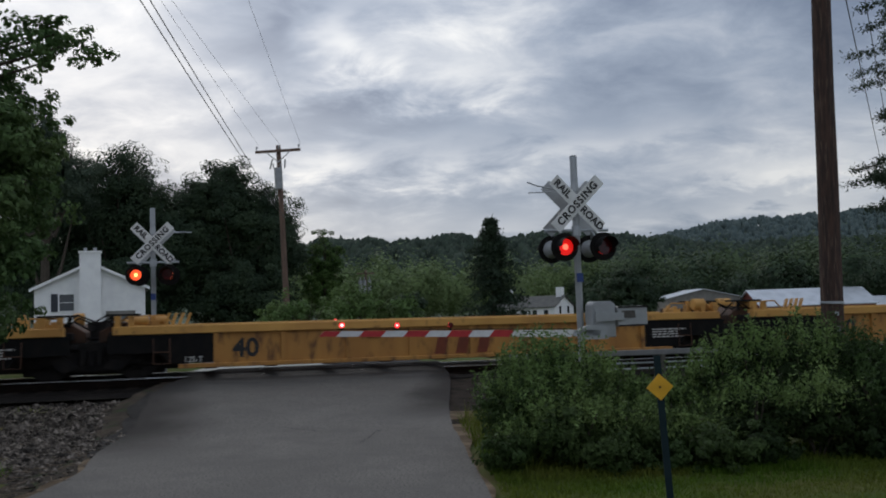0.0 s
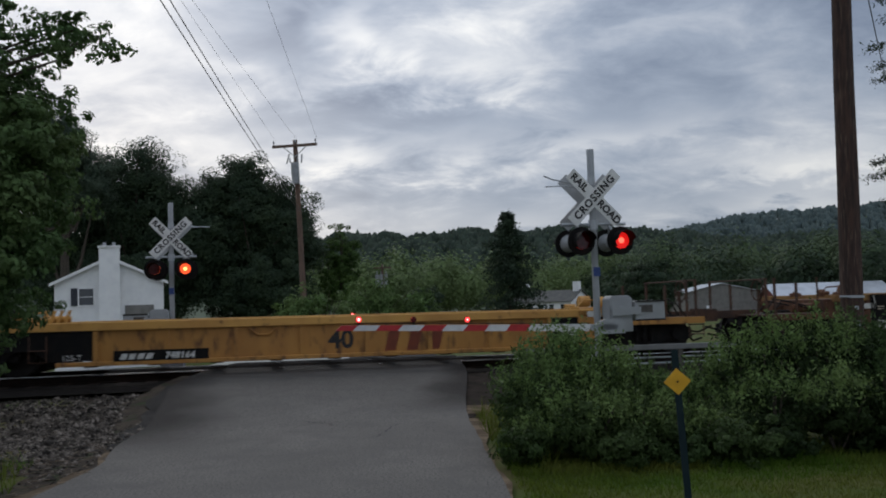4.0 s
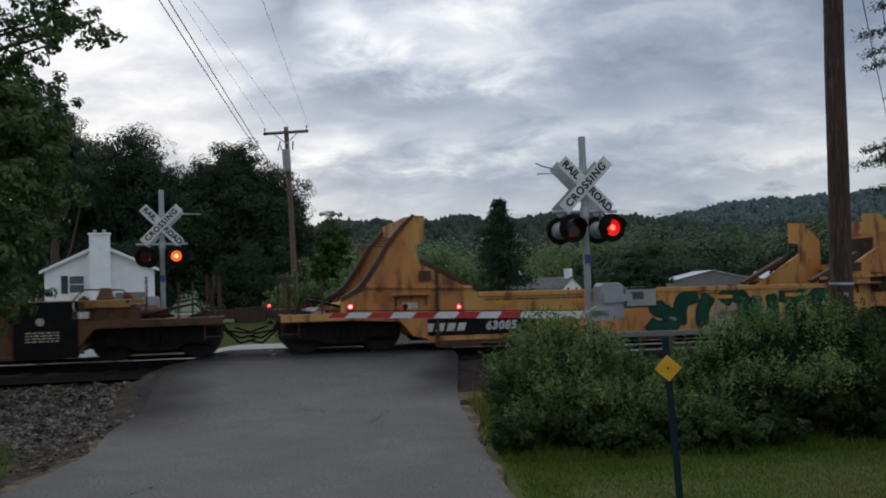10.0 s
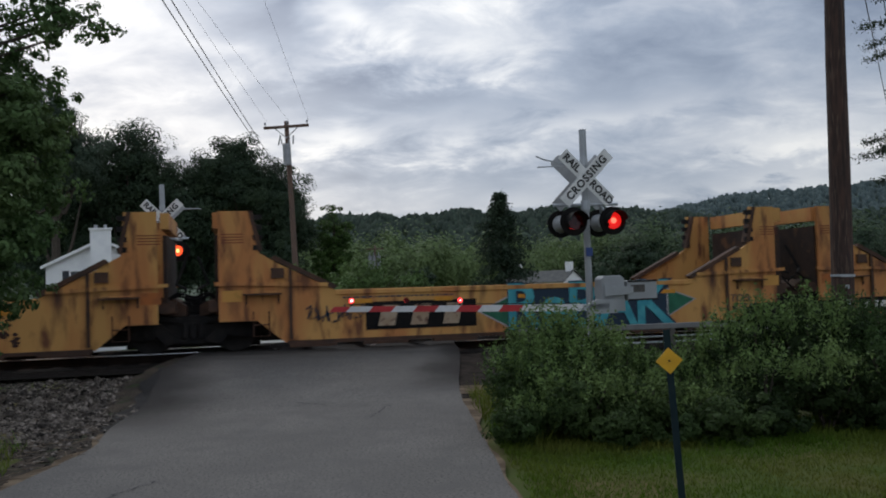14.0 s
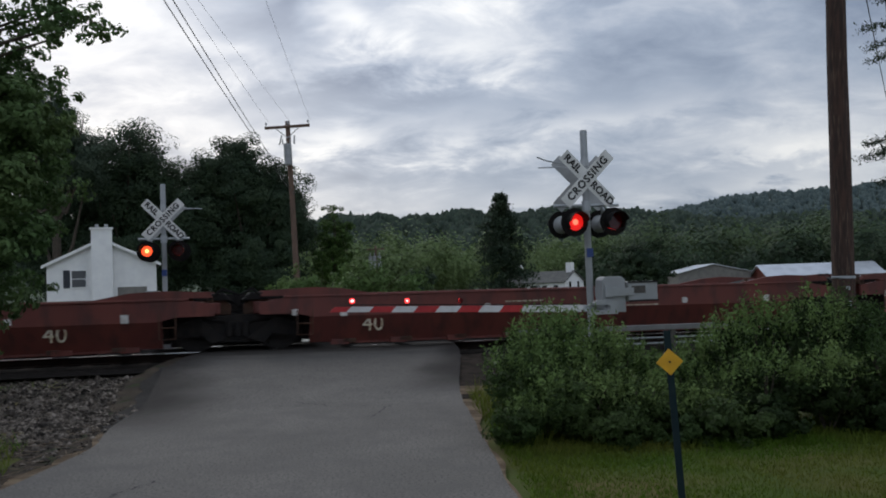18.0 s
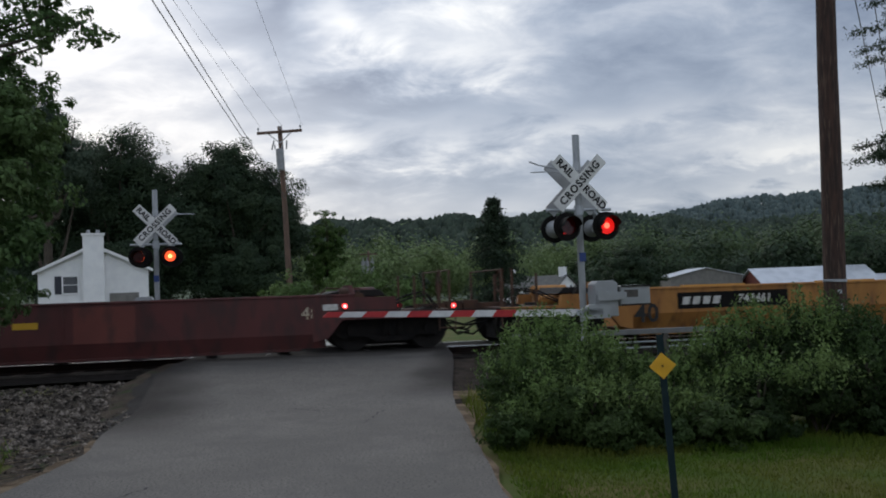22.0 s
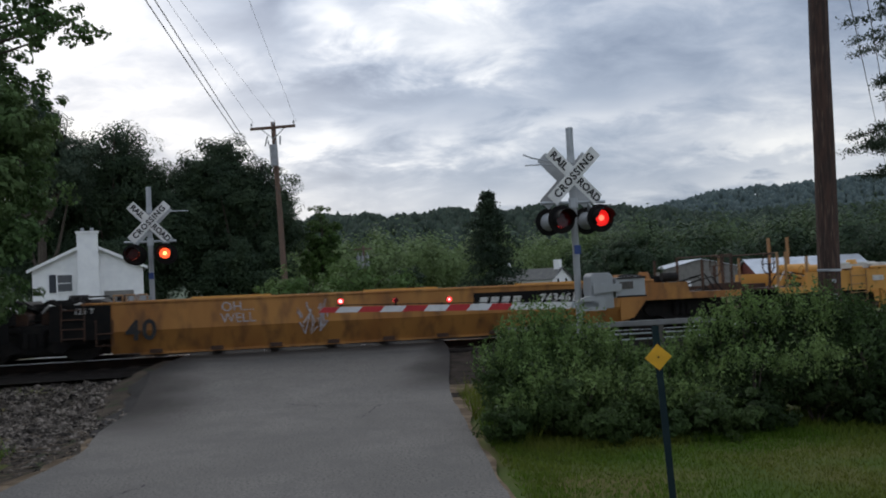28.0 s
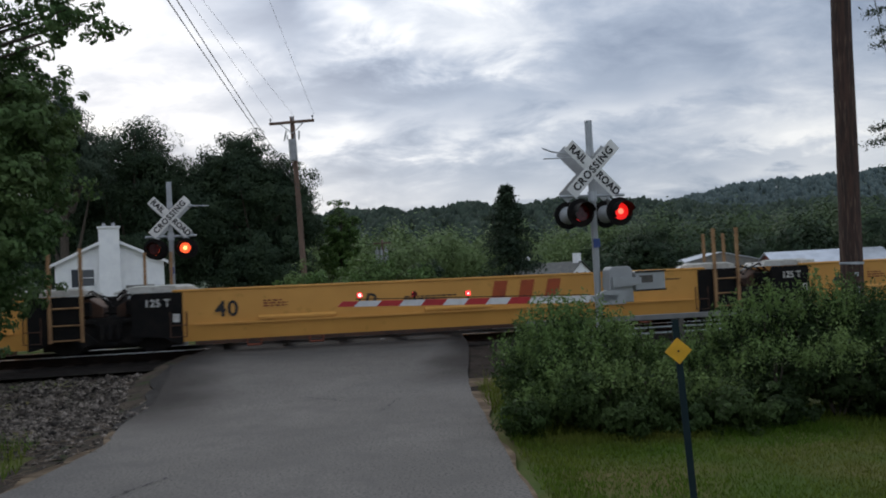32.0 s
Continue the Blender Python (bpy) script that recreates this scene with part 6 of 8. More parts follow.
def ribbed_unit(kind, u0, L, le, re, label, seed):
    """Units with a ribbed side under a box-shaped top chord."""
    un = empty("well_car", pose(0, 0, 0), label, "rail car", "well cars of the train")
    pb, pt = PAINT[kind], PAINT[kind + "_top"]
    zt = 1.02 if kind == "A" else 1.20
    zb = 0.20 if kind == "A" else 0.12
    for s, nm in ((-1, "side"), (1, "side")):
        y0, y1 = sorted((s * 1.36, s * 1.39))
        bm = bmesh.new()
        box(bm, 2.25 if kind == "A" else 1.25, L - (2.25 if kind == "A" else 1.25), y0, y1, zb + 0.08, zt - 0.16)
        part("side_panel", bm, pb, un)
        bm = bmesh.new()
        y0, y1 = sorted((s * 1.30, s * 1.46))
        box(bm, 1.6, L - 1.6, y0, y1, zb, zb + 0.08)
        part("bottom_sill", bm, pb, un, bevel=0.01)
        bm = bmesh.new()
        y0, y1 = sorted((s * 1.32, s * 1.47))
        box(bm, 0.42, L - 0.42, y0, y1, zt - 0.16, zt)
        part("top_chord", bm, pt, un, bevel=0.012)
        step = 1.16 if kind == "A" else 0.93
        n = int((L - 4.6) / step)
        for i in range(n + 1):
            x = 2.3 + (L - 4.6) * i / n
            bm = bmesh.new()
            y0, y1 = sorted((s * 1.39, s * 1.45))
            prism(bm, [(x - 0.045, zb + 0.08), (x + 0.045, zb + 0.08), (x + 0.045, zt - 0.16), (x - 0.045, zt - 0.16)], y0, y1)
            part("rib", bm, pb, un)
        for a, b in (((1.0, 2.32), (L - 2.2, L - 1.0)) if kind == "A" else ((1.32, 2.42), (L - 2.46, L - 1.34))):
            bm = bmesh.new()
            y0, y1 = sorted((s * 1.392, s * (1.432 if kind == "A" else 1.482)))
            if kind == "A":
                e, g = (0.32, 1.25) if a < 3 else (L - 0.32, L - 1.25)
                t_ = b if a < 3 else a
                prism(bm, [(e, zt - 0.17), (e, 0.52), (g, 0.50), ((g + t_) / 2 - 0.3 * (1 if a < 3 else -1), zb + 0.10), (t_, zb + 0.10), (t_, zt - 0.17)], y0, y1)
            else:
                box(bm, a, b, y0, y1, zb + 0.02, zt - 0.02)
            part("end_panel", bm, BLACK, un, "black end panel with stencilling")
    well_floor(un, L, 0.17, RUST)
    end_deck(un, L, 0.78, zt - 0.10, STEEL_DARK if kind == "A" else PAINT["B"])
    castings(un, L, zt - 0.02, pt if kind == "A" else PAINT["B"], seed, 0.2 if kind == "A" else 0.1)
    y = -1.452
    if kind == "A":
        put_text(un, "125-T", 1.88, 0.36, 0.15, LETTER_WHITE, y=-1.436)
        small_marks(un, L - 2.05, 0.66, 0.8, 4, LETTER_WHITE, y=-1.436)
        put_text(un, "40", 2.86 if seed < 104 else 6.9, 0.54, 0.50, LETTER_BLACK, bold=0.014, y=-1.396)
        emblem(un, 7.25 if seed == 101 else 8.4, 0.5, 1.35, 0.40, RED_BROWN, y=-1.402)
        bm = bmesh.new()
        path_tube(bm, [(5.1, -1.42, zt - 0.18), (5.28, -1.42, zt - 0.32), (5.48, -1.42, zt - 0.32), (5.66, -1.42, zt - 0.18)], 0.022)
        part("grab_bar", bm, pb, un)
        for k in range(4):
            bm = bmesh.new()
            x = 1.35 + 0.13 * k
            prism(bm, [(x - 0.03, zt), (x + 0.03, zt), (x + 0.11, zt + 0.24), (x + 0.06, zt + 0.24)], -1.30, -1.24)
            part("lock_lever", bm, pt, un)
        for xa, xb in ((0.25, 0.85), (L - 0.95, L - 0.3)):
            bm = bmesh.new()
            box(bm, xa, xb, -1.15, -0.6, zt + 0.20, zt + 0.24)
            box(bm, xa + 0.08, xa + 0.13, -1.0, -0.95, zt, zt + 0.2)
            box(bm, xb - 0.13, xb - 0.08, -1.0, -0.95, zt, zt + 0.2)
            part("deck_bracket", bm, STEEL_DARK, un)
        for x in (0.5, 0.75, L - 0.5, L - 0.8):
            bm = bmesh.new()
            box(bm, x - 0.05, x + 0.05, -1.42, -1.3, zt, zt + 0.2)
            part("stop", bm, pt, un)
    else:
        put_text(un, "125T", 1.78, 0.46, 0.32, LETTER_WHITE, bold=0.008, y=-1.488)
        small_marks(un, 1.55, 0.26, 0.5, 2, STEEL_POST, y=-1.488)
        small_marks(un, 1.5, 0.90, 0.18, 2, EMBLEM_PALE, y=-1.488)
        small_marks(un, 2.1, 0.90, 0.18, 2, EMBLEM_PALE, y=-1.488)
        small_marks(un, L - 2.25, 0.62, 0.65, 4, EMBLEM_PALE, y=-1.488)
        for xm in (1.9, L - 2.0):
            bm = bmesh.new()
            tube(bm, (xm, -1.487, 0.82), (xm, -1.483, 0.82), 0.075, seg=16)
            part("round_mark", bm, EMBLEM_PALE, un, "faint round stencil mark")
        for xm in (1.4, 2.3, L - 2.35, L - 1.42):
            bm = bmesh.new()
            path_tube(bm, [(xm, -1.49, zt - 0.04), (xm, -1.50, zt - 0.12), (xm + 0.03, -1.50, zt - 0.22)], 0.012)
            part("white_tab", bm, PIPE_WHITE, un, "short white marker tab")
        for xm in (0.15, L - 0.15):
            bm = bmesh.new()
            tube(bm, (xm, -1.2, 0.9), (xm, -1.2, zt + 0.42), 0.02, seg=6)
            part("brake_post", bm, RUST, un)
        # arched openings over the trucks
        for base, s in ((0, 1), (L, -1)):
            for sy in (-1, 1):
                bm = bmesh.new()
                pts = [(base + s * 0.25, zt - 0.16), (base + s * 0.25, 0.80), (base + s * 0.85, 0.80), (base + s * 1.18, 0.66), (base + s * 1.32, 0.40), (base + s * 1.45, 0.24), (base + s * 1.45, zt - 0.16)]
                y0, y1 = sorted((sy * 1.34, sy * 1.40))
                prism(bm, pts, y0, y1)
                part("arch_panel", bm, pb, un)
            for y in (-1.42,):
                for x in (base + s * 0.5, base + s * 0.9):
                    bm = bmesh.new()
                    box(bm, x - 0.07, x + 0.07, -1.44, -1.3, zt - 0.34, zt - 0.16)
                    part("bracket", bm, RUST, un)
        for x in (2.6, L * 0.5, L - 2.6):
            bm = bmesh.new()
            box(bm, x - 0.16, x + 0.16, -1.5, -1.3, zt, zt + 0.05)
            part("container_guide", bm, pt, un)
    finish(un, u0, L, le, re, pb, zt)
    return un


def smooth_unit(kind, u0, L, le, re, label, seed):
    """Units with smooth sides that fold inwards below."""
    un = empty("well_car", pose(0, 0, 0), label, "rail car", "well cars of the train")
    pb = PAINT[kind]
    zt = {"D": 1.03, "E": 1.13, "G": 1.06}[kind]
    zk = {"D": 0.64, "E": 0.40, "G": 0.55}[kind]
    zb = 0.12
    yi = {"D": 1.20, "E": 1.38, "G": 1.24}[kind]
    for s in (-1, 1):
        bm = bmesh.new()
        prism(bm, [(s * HW, zt), (s * HW, zk), (s * yi, zb), (s * (yi - 0.08), zb), (s * (HW - 0.08), zk + 0.02), (s * (HW - 0.08), zt)], 1.40, L - 1.40, "x")
        part("side_panel", bm, pb, un)
        for base, d in ((0, 1), (L, -1)):
            bm = bmesh.new()
            y0, y1 = sorted((s * HW, s * (HW - 0.08)))
            pts = [(base + d * 0.42, zt - 0.08), (base + d * 0.42, 0.72), (base + d * 1.10, 0.72), (base + d * 1.40, zk + 0.02), (base + d * 1.40, zt - 0.0005), (base + d * 0.9, zt)]
            prism(bm, pts, y0, y1)
            part("end_panel", bm, pb if kind != "G" or (le and d == 1) or (re and d == -1) else BLACK, un)
        bm = bmesh.new()
        y0, y1 = sorted((s * (HW + 0.02), s * (HW - 0.12)))
        box(bm, 0.9, L - 0.9, y0, y1, zt, zt + 0.045)
        part("top_chord", bm, pb, un, bevel=0.008)
        bm = bmesh.new()
        y0, y1 = sorted((s * (yi + 0.03), s * (yi - 0.10)))
        box(bm, 1.9, L - 1.9, y0, y1, zb - 0.04, zb)
        part("bottom_sill", bm, pb, un)
    well_floor(un, L, 0.10, RUST)
    end_deck(un, L, 0.74, zt - 0.06, STEEL_DARK if kind == "G" else pb)
    castings(un, L, zt - 0.05, RUST if kind != "G" else STEEL_DARK, seed, 0.16)
    # covers over the joint
    for base, d in ((0, 1), (L, -1)):
        bm = bmesh.new()
        prism(bm, [(base + d * 0.1, zt - 0.02), (base + d * 1.2, zt - 0.02), (base + d * 1.5, zt + 0.03), (base + d * 1.0, zt + 0.12), (base + d * 0.25, zt + 0.12)], -1.1, 1.1)
        part("deck_cover", bm, STEEL_DARK, un, bevel=0.01)
    if kind == "G":
        for base, d, end in ((0, 1, le), (L, -1, re)):
            if not end:
                plate(un, min(base + d * 0.34, base + d * 1.42), max(base + d * 0.34, base + d * 1.42), 0.42, zt + 0.02, BLACK, "end_plate", y=-HW - 0.012, label="black end panel")
                ladder(un, base + d * 0.75, -HW - 0.03, 0.4, zt + 0.05, RUST, 0.4, 4)
                for k in range(3):
                    xa = base + d * (1.55 + 0.22 * k)
                    bm = bmesh.new()
                    path_tube(bm, [(xa - 0.08, -HW + 0.06, zt + 0.02), (xa - 0.08, -HW + 0.06, zt + 0.17), (xa + 0.08, -HW + 0.06, zt + 0.17), (xa + 0.08, -HW + 0.06, zt + 0.02)], 0.022, 5)
                    part("lock_bracket", bm, POST_TAN, un, "tan lock bracket")
                bm = bmesh.new()
                path_tube(bm, [(base + d * 0.2, -1.2, zt - 0.1), (base + d * 0.35, -1.42, zt + 0.03), (base + d * 0.62, -1.44, zt - 0.06), (base + d * 0.9, -1.4, zt + 0.06)], 0.025, 6)
                part("loose_hose", bm, PIPE_WHITE, un, "grey-white hose end")
        for x in (L * 0.27, L * 0.52, L * 0.76):
            bm = bmesh.new()
            box(bm, x - 0.75, x + 0.75, -HW + 0.02, -HW + 0.2, zt + 0.045, zt + 0.085)
            part("wear_strip", bm, PAINT["F"], un, "pale yellow wear strip")
    if kind == "D":
        for base, d in ((0, 1), (L, -1)):
            for sy in (-1, 1):
                bm = bmesh.new()
                prism(bm, [(base + d * 0.45, zt + 0.045), (base + d * 2.7, zt + 0.045), (base + d * 2.0, zt + 0.17), (base + d * 1.5, zt + 0.20), (base + d * 0.5, zt + 0.15)], *sorted((sy * (HW - 0.02), sy * (HW - 0.10))))
                part("end_hood", bm, pb, un, "raised maroon side plate over the truck")
            plate(un, min(base + d * 2.0, base + d * 2.14), max(base + d * 2.0, base + d * 2.14), zk + 0.0, zk + 0.16, LETTER_WHITE, "reflector", label="small white reflector")
        for x in (0.55, L * 0.33, L * 0.66):
            plate(un, x + 0.5, x + 0.62, zt - 0.35, zt - 0.23, LETTER_WHITE, "reflector", label="small white reflector")
        small_marks(un, L * 0.4, zt - 0.2, 1.0, 1, EMBLEM_PALE)
        small_marks(un, L * 0.55, zt - 0.36, 1.6, 1, EMBLEM_PALE)
        for i in range(9):
            bm = bmesh.new()
            x = 2.0 + (L - 4.0) * i / 8
            box(bm, x - 0.18, x + 0.18, -1.3, -1.16, zb - 0.05, zb + 0.05)
            part("side_lug", bm, pb, un)
    if kind == "E":
        for x in (1.4, L * 0.36, L * 0.56, L - 1.3, L - 0.6):
            plate(un, x - 0.22, x + 0.22, zt - 0.42, zt - 0.30, LABEL_YELLOW, "label", label="yellow warning label")
        for x in (L * 0.33, L * 0.6):
            bm = bmesh.new()
            box(bm, x - 0.03, x + 0.03, -HW - 0.02, -HW, zb + 0.3, zt)
            part("rib", bm, pb, un)
        for i in range(8):
            bm = bmesh.new()
            x = 1.9 + i * 0.3
            box(bm, x - 0.02, x + 0.02, -HW - 0.03, -HW, zt - 0.25, zt)
            part("rib", bm, pb, un)
        plate(un, L * 0.6 + 0.2, L * 0.6 + 1.3, zk, zt - 0.05, PAINT["D"], "patch", label="lighter maroon repainted patch")
    finish(un, u0, L, le, re, pb, zt)
    return un


def bulkhead_unit(u0, L, le, re, label, seed, cut=False):
    """Units with tall end bulkheads and sloping shoulders."""
    un = empty("well_car", pose(0, 0, 0), label, "rail car", "well cars of the train")
    pb = PAINT["C"]
    H, zt = 2.75, 1.16
    for s in (-1, 1):
        y0, y1 = sorted((s * 1.38, s * HW))
        # side in three pieces: two bulkhead panels and the long sill
        bm = bmesh.new()
        prism(bm, [(2.75, zt), (2.75, 0.16), (L - 2.75, 0.16), (L - 2.75, zt)], y0, y1)
        part("side_panel", bm, pb, un)
        for base, d in ((0, 1), (L, -1)):
            q = lambda x: base + d * x
            ramp = (le and d == 1) or (re and d == -1)
            g0 = 0.50 if d == 1 else 0.62
            bm = bmesh.new()
            if ramp:
                pts = [(q(2.75), zt), (q(2.75), 0.16), (q(1.75), 0.16), (q(1.22), 0.60), (q(-0.10), 0.66), (q(-0.10), 1.10), (q(0.30), 1.30), (q(0.62), 1.75), (q(0.90), 2.2), (q(1.18), 2.52), (q(1.42), H), (q(1.64), H), (q(1.62), 2.2), (q(1.45), 2.15), (q(1.48), 1.86), (q(1.7), 1.70)]
            else:
                pts = [(q(2.75), zt), (q(2.75), 0.16), (q(1.75), 0.16), (q(1.22), 0.60), (q(g0), 0.60), (q(g0), H), (q(g0 + 0.60), H), (q(1.28), 1.92), (q(1.7), 1.68)]
            chamfer = cut and d == -1
            if chamfer:
                pts = [(q(2.36), zt), (q(2.75), zt), (q(2.75), 0.16), (q(1.75), 0.16), (q(1.22), 0.60), (q(0.44), 0.60), (q(0.44), 2.27), (q(0.89), H), (q(1.34), H), (q(1.34), 2.23), (q(1.06), 2.20), (q(1.06), 1.94), (q(1.34), 1.78)]
                plate(un, min(q(0.46), q(1.24)), max(q(0.46), q(1.24)), 0.93, 1.38, RUST, "recess_panel", label="dark rusty panel")
            prism(bm, pts, y0, y1)
            part("bulkhead_panel", bm, pb, un, "tall yellow bulkhead panel with rust streaks")
            if ramp:
                bm = bmesh.new()
                prism(bm, [(q(-0.10), 1.11), (q(0.27), 1.34), (q(0.58), 1.78), (q(0.86), 2.23), (q(1.15), 2.56), (q(1.40), H + 0.04), (q(1.44), H), (q(1.20), 2.50), (q(0.94), 2.17), (q(0.66), 1.71), (q(0.34), 1.25), (q(-0.08), 1.04)], *sorted((s * 1.3, s * (HW + 0.03))))
                part("ramp_flange", bm, RUST, un, "rusty edge of the sloping end")
            # stiffeners
            bm = bmesh.new()
            ys = sorted((s * HW, s * (HW + 0.05)))
            prism(bm, [(q(0.42), 1.30), (q(2.6), 1.24), (q(2.6), 1.31), (q(0.42), 1.37)], *ys)
            part("rib", bm, pb, un)
            bm = bmesh.new()
            prism(bm, [(q(1.5), 1.80), (q(2.72), zt + 0.02), (q(2.80), zt + 0.08), (q(1.56), 1.87)], *sorted((s * 1.30, s * (HW + 0.03))))
            part("shoulder_flange", bm, RUST, un, "rusty sloping flange")
            if not ramp and not chamfer:
                bm = bmesh.new()
                prism(bm, [(q(1.08), H), (q(1.26), 1.95), (q(1.34), 1.97), (q(1.16), H)], *sorted((s * 1.25, s * (HW + 0.02))))
                part("end_flange", bm, RUST, un)
            for k in range(0 if ramp or chamfer else 4):
                bm = bmesh.new()
                z = H - 0.12 - 0.2 * k
                box(bm, min(q(1.16), q(1.34)), max(q(1.16), q(1.34)), y0 - 0.01, y1 + 0.01, z - 0.05, z + 0.05)
                part("step", bm, STEEL_DARK, un)
            bm = bmesh.new()
            box(bm, min(q(1.5), q(1.75)), max(q(1.5), q(1.75)), ys[0], ys[1] + 0.02, 1.42, 1.62)
            part("pocket", bm, RUST, un)
            # upright seam, platform with its brackets, and pale repainted squares
            bm = bmesh.new()
            prism(bm, [(q(1.84), 0.22), (q(1.90), 0.22), (q(1.90), 1.60), (q(1.84), 1.62)], *ys)
            part("seam", bm, RUST, un, "rusty upright seam")
            bm = bmesh.new()
            box(bm, min(q(0.95), q(1.7)), max(q(0.95), q(1.7)), *sorted((s * HW, s * (HW + 0.16))), 1.10, 1.13)
            for x_ in (1.0, 1.62):
                prism(bm, [(q(x_), 1.10), (q(x_) + 0.03, 1.10), (q(x_) + 0.03, 0.92), (q(x_), 0.92)], *sorted((s * HW, s * (HW + 0.03))))
            part("side_step", bm, RUST, un, "rusty side step")
            bm = bmesh.new()
            box(bm, min(q(0.56), q(0.94)), max(q(0.56), q(0.94)), *sorted((s * (HW + 0.0005), s * (HW + 0.005))), 0.98, 1.20)
            part("repaint", bm, GRAF_ORANGE if (seed + d) % 2 else PAINT["F"], un, "square repainted patch")
            bm = bmesh.new()
            for k in range(4):
                box(bm, min(q(0.55), q(0.98)), max(q(0.55), q(0.98)), *sorted((s * (HW + 0.0005), s * (HW + 0.004))), 2.12 + 0.055 * k, 2.14 + 0.055 * k)
            tagged(part("stencil", bm, RED_BROWN, un), kind="stuff")
            bm = bmesh.new()
            path_tube(bm, [(q(1.05), s * (HW + 0.05), 1.0), (q(1.05), s * (HW + 0.09), 1.15), (q(1.6), s * (HW + 0.09), 1.15), (q(1.6), s * (HW + 0.05), 1.0)], 0.016)
            part("grab_bar", bm, pb, un)
        bm = bmesh.new()
        y0, y1 = sorted((s * 1.34, s * (HW + 0.03)))
        box(bm, 2.75, L - 2.75, y0, y1, zt - 0.1, zt)
        part("top_chord", bm, pb, un, bevel=0.01)
        bm = bmesh.new()
        box(bm, 1.8, L - 1.8, *sorted((s * 1.36, s * (HW + 0.04))), 0.12, 0.19)
        part("bottom_sill", bm, RUST, un)
        for i in range(7):
            bm = bmesh.new()
            x = 2.3 + (L - 4.6) * i / 6
            box(bm, x - 0.46, x + 0.46, *sorted((s * 1.3, s * (HW + 0.06))), 0.06, 0.12)
            part("lug", bm, RUST, un)
        for i in range(5):
            xa = 3.1 + (L - 6.6) * i / 4
            bm = bmesh.new()
            box(bm, xa, xa + 0.38, *sorted((s * (HW + 0.0005), s * (HW + 0.0165))), 0.88, 0.96)
            part("reflector", bm, AMBER, un, "amber reflective strip")
    for base, d in ((0, 1), (L, -1)):
        q = lambda x: base + d * x
        bm = bmesh.new()
        if (le and d == 1) or (re and d == -1):
            q = lambda x: base + d * (x + 0.85)
        low = cut and d == -1
        box(bm, min(q(0.44), q(0.52)), max(q(0.44), q(0.52)), -1.38, 1.38, 1.0, 1.5 if low else 2.3)
        part("cross_wall", bm, RUST_DARK, un, "dark rusty cross wall between the two sides")
        bm = bmesh.new()
        box(bm, min(q(0.40), q(0.56)), max(q(0.40), q(0.56)), -1.38, 1.38, 1.5 if low else 2.42, 1.64 if low else H - 0.02)
        part("cross_beam", bm, pb, un, "yellow beam between the bulkhead tops")
        bm = bmesh.new()
        box(bm, min(q(0.3), q(1.9)), max(q(0.3), q(1.9)), -1.36, 1.36, 0.80, 1.02)
        part("end_deck", bm, RUST, un)
        bm = bmesh.new()
        path_tube(bm, [(q(0.1), -0.8, 1.9), (q(0.3), -1.0, 1.35), (q(0.1), -1.2, 1.25)], 0.03)
        box(bm, min(q(0.05), q(0.38)), max(q(0.05), q(0.38)), -0.5, 0.5, 0.6, 1.0)
        part("joint_gear", bm, STEEL_DARK, un)
    well_floor(un, L, 0.14, RUST)
    finish(un, u0, L, le, re, pb, zt)
    return un


